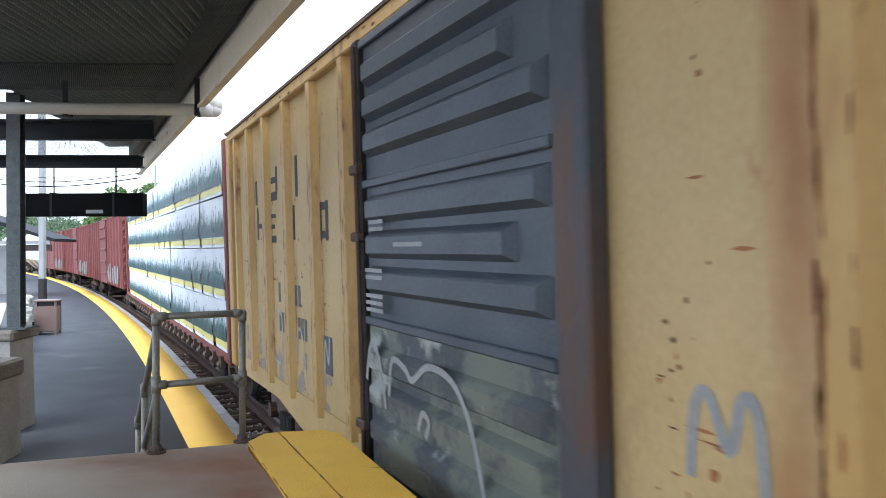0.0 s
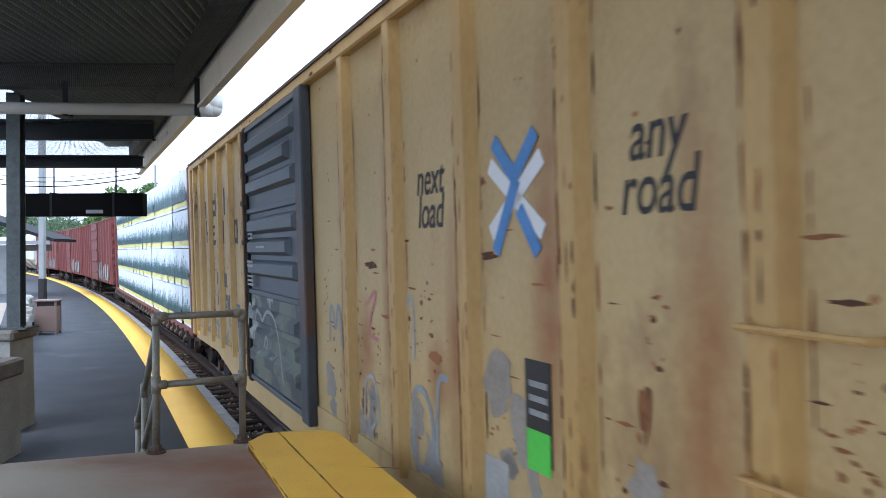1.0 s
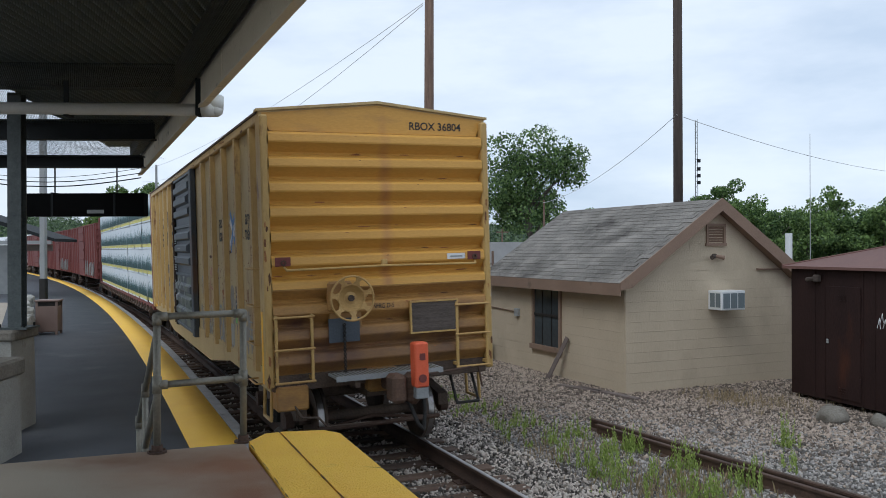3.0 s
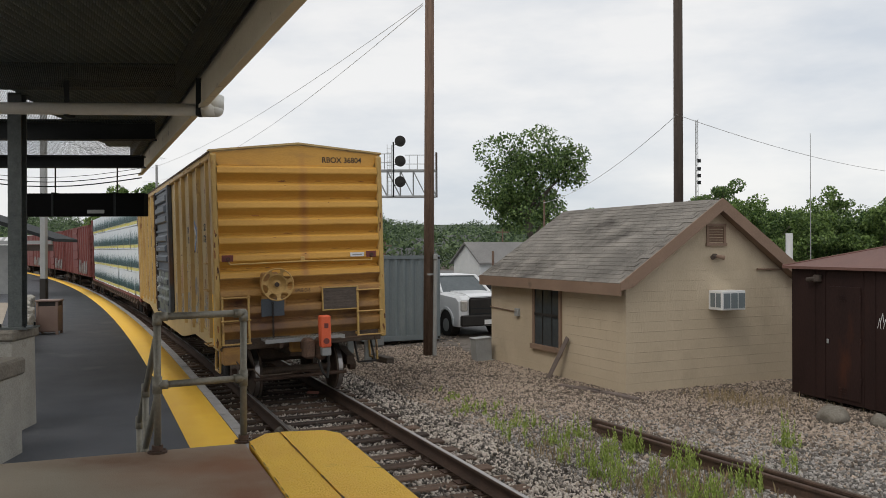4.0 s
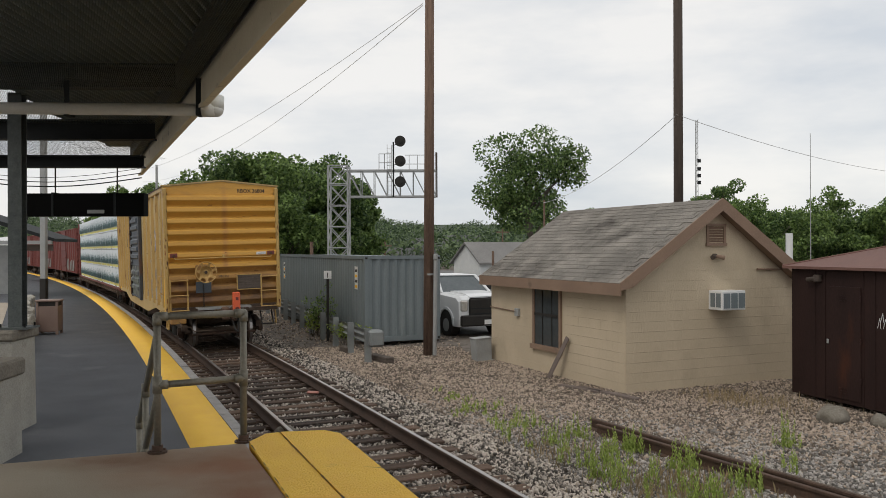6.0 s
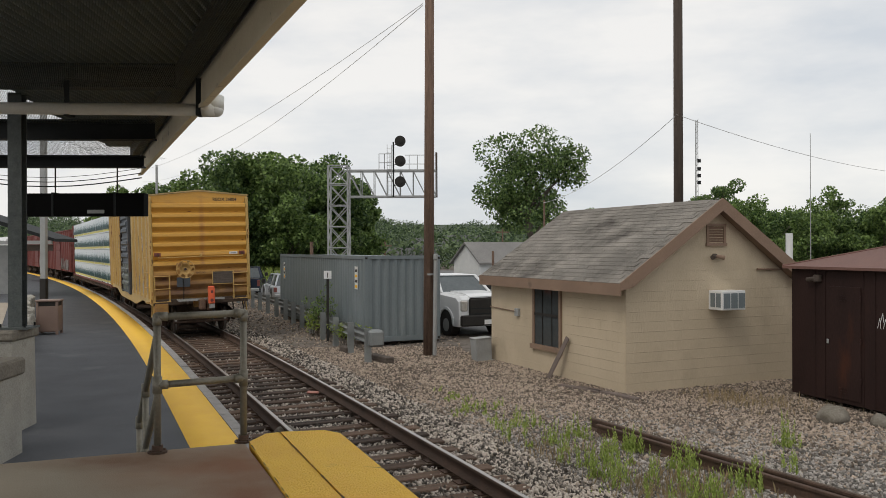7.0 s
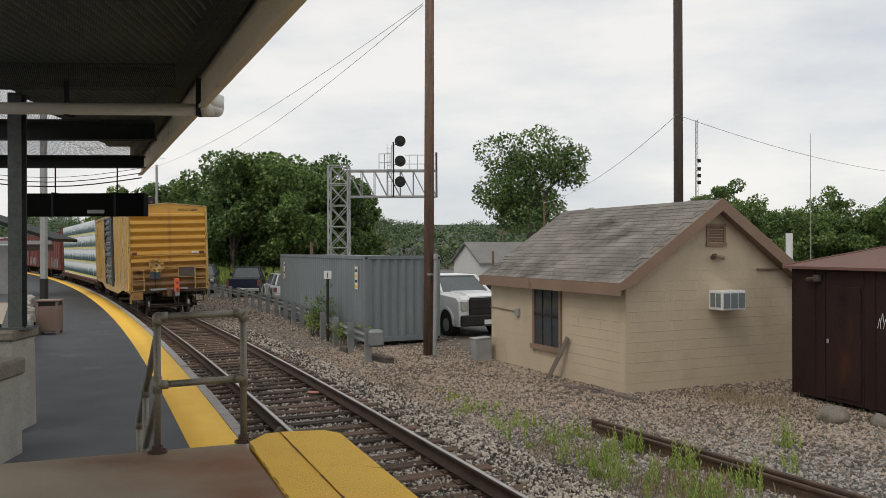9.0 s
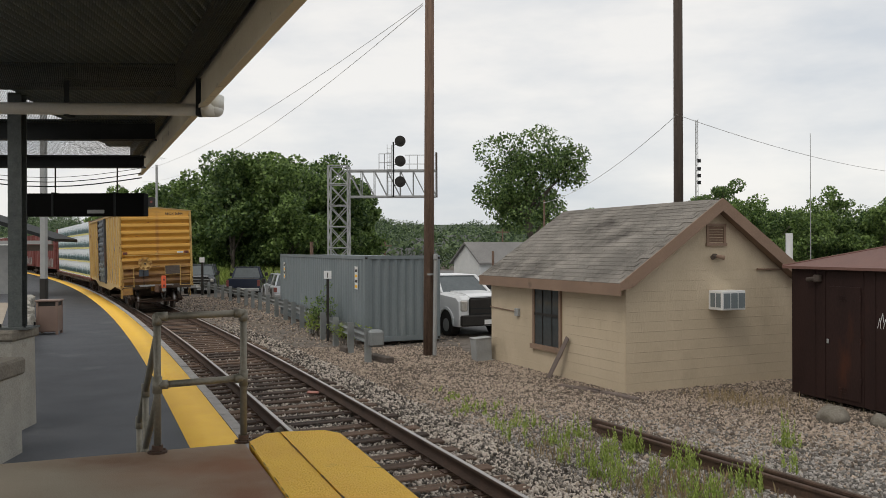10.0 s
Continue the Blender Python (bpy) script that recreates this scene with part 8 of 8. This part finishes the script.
def skyline_bits():
    m = thing("radio_mast", pose(px_to(1232, 60), 60, GZ), "slim pale lattice radio mast", "mast")
    b = B()
    for dx, dy in ((-0.12, 0), (0.12, 0), (0, 0.2)):
        tube(b, (dx, dy, 0), (dx * 0.6, dy * 0.6, 12.3), 0.025, n=5)
    for i in range(30):
        z = 0.4 + i * 0.4
        tube(b, (-0.12, 0, z), (0.12, 0, z + 0.4), 0.014, n=4)
    part("lattice", b, M_GREYSTEEL, m)
    for z in (7.6, 8.1, 8.6, 9.2):
        part("antenna", box(B(), (0.05, -0.1, z), (0.28, 0.05, z + 0.25)), M_DARKSTEEL, m)
    p = thing("vent_pipe", pose(px_to(1395, 24.5), 24.5, GZ), "white vent pipe behind the block building", "pipe")
    part("pipe", tube(B(), (0, 0, 0), (0, 0, 3.34), 0.10, n=14), M_WHITE, p)
    w = thing("whip_antenna", pose(px_to(1433, 30), 30, GZ), "thin grey whip antenna", "antenna")
    part("rod", tube(B(), (0, 0, 0), (0, 0, 7.1), 0.022, 0.010, n=6), M_GREYSTEEL, w)
    for xp, d, z, r in ((888, 120, 6.0, 0.13), (656, 100, 4.2, 0.15), (680, 110, 4.0, 0.13), (550, 62, 3.5, 0.16), (276, 66, 9.8, 0.12), (871, 44, 2.8, 0.08), (962, 50, 5.9, 0.07)):
        q = thing("far_pole", pose(px_to(xp, d), d, GZ - 0.02), "plain wooden pole in the distance", "pole", "far poles")
        part("shaft", tube(B(), (0, 0, 0), (0, 0, z), r, r * 0.8, n=8), M_POLE if z < 7 else M_GREYSTEEL, q)
        if d > 95:
            part("crossarm", box(B(), (-0.9, -0.06, z - 0.7), (0.9, 0.06, z - 0.55)), M_POLE, q)
    # train signal on its mast above the curve
    s = thing("dwarf_signal", pose(px_to(268, 68), 68, GZ), "black signal head on a grey mast beside the curve", "signal")
    part("mast", tube(B(), (0, 0, 0), (0, 0, 7.3), 0.09, n=8), M_GREYSTEEL, s)
    part("head", tube(B(), (0, -0.2, 6.9), (0, -0.1, 6.9), 0.42, n=20), M_BLACK, s)
    part("lens", tube(B(), (0, -0.215, 6.9), (0, -0.2, 6.9), 0.10, n=12), M_RED, s)


skyline_bits()

# ---- pieces of the block house: blocks and shingles ----
def house_pieces():
    cache = {}

    def block(w, along, mat, d=0.02):
        key = (round(w, 3), along)
        if key not in cache:
            b = box(B(), (-w / 2 + 0.0007, -0.010, 0.0016), (w / 2 - 0.0007, 0.010, 0.2016))
            if along == "y":
                bmesh.ops.transform(b, matrix=pose(0, 0, 0, 0, 0, 90), verts=b.verts)
            me = bpy.data.meshes.new("block")
            b.to_mesh(me)
            b.free()
            me.materials.append(mat)
            cache[key] = me
        return cache[key]

    def put(w, along, x, y, z):
        ob = new("block", block(w, along, M_BLOCK))
        ob.parent = house
        ob.matrix_basis = Matrix.Translation((x, y, z))

    C, Wb = 0.2032, 0.4064
    # gable wall, all courses up to the ridge
    for r in range(19):
        z = r * C
        if z + C > HR - 0.2:
            break
        zt = z + C
        lo, hi = 0.0, HW
        if zt > HE - 0.02:
            cut = (zt - (HE - 0.02)) / ((HR - HE) / (HW / 2))
            lo, hi = cut, HW - cut
        x = -Wb / 2 if r % 2 else 0.0
        while x < hi:
            a, c = max(x, lo), min(x + Wb, hi)
            if c - a > 0.06:
                put(c - a, "x", (a + c) / 2, 0.002, z)
            x += Wb
    # long wall, broken by the window
    for r in range(11):
        z = r * C
        y = 0.012 - (Wb / 2 if r % 2 else 0.0)
        while y < HL:
            spans = [(max(y, 0.012), min(y + Wb, HL))]
            if z + C > 0.56 and z < 2.16:
                out = []
                for a, c in spans:
                    if c > 2.28 and a < 3.56:
                        if a < 2.22:
                            out.append((a, 2.28))
                        if c > 3.62:
                            out.append((3.56, c))
                    else:
                        out.append((a, c))
                spans = out
            for a, c in spans:
                if c - a > 0.06:
                    put(c - a, "y", -0.002, (a + c) / 2, z)
            y += Wb
    # shingles on the slope that faces the track
    rise = (HR - HE) / (HW / 2)
    ang = math.degrees(math.atan(rise))
    sl = (HW / 2 + 0.28) / math.cos(radians(ang))
    n = 21
    ex = sl / n
    b = B()
    v0 = [(-0.21, 0.0), (0.21, 0.0), (0.21, ex * 1.15), (-0.21, ex * 1.15)]
    lo = [b.verts.new((y, x, 0.003 + 0.008 * (1 - x / (ex * 1.15)) - 0.012)) for y, x in v0]
    up = [b.verts.new((y, x, 0.005 + 0.008 * (1 - x / (ex * 1.15)))) for y, x in v0]
    b.faces.new(up)
    b.faces.new(lo[::-1])
    for i in range(4):
        b.faces.new((lo[i], lo[(i + 1) % 4], up[(i + 1) % 4], up[i]))
    bmesh.ops.recalc_face_normals(b, faces=b.faces)
    me = bpy.data.meshes.new("shingle")
    b.to_mesh(me)
    b.free()
    me.materials.append(M_SHINGLE)
    rng = random.Random(14)
    zo = HE - 0.28 * rise + 0.10
    for k in range(n):
        y = 0.0 + (0.15 * (k % 3))
        while y < HL:
            ob = new("shingle", me)
            ob.parent = house
            m = Matrix.Translation((-0.28, 0, zo)) @ Matrix.Rotation(-radians(ang), 4, "Y") @ Matrix(((0, 1, 0, k * ex - 0.01), (-1, 0, 0, y + rng.uniform(-0.01, 0.01)), (0, 0, 1, 0.002 + rng.uniform(0, 0.003)), (0, 0, 0, 1)))
            ob.matrix_basis = m
            y += 0.426


house_pieces()

# ---- what moves ----
def motions():
    """The train rolls away round the curve and its wheels turn."""
    times = [i * 0.25 for i in range(41)]
    spins = [round(i * 0.125, 3) for i in range(81)]
    for car, length, bogie, _, kids, gap in TRAIN:
        walk(car, [(t, car_pose(rear_at(t) + gap, length, bogie)) for t in times])
        for w, y in kids:
            walk(w, [(t, pose(0, y, 0.42 - DROP, -math.degrees((rear_at(t) - rear_at(0)) / 0.42))) for t in spins])


motions()
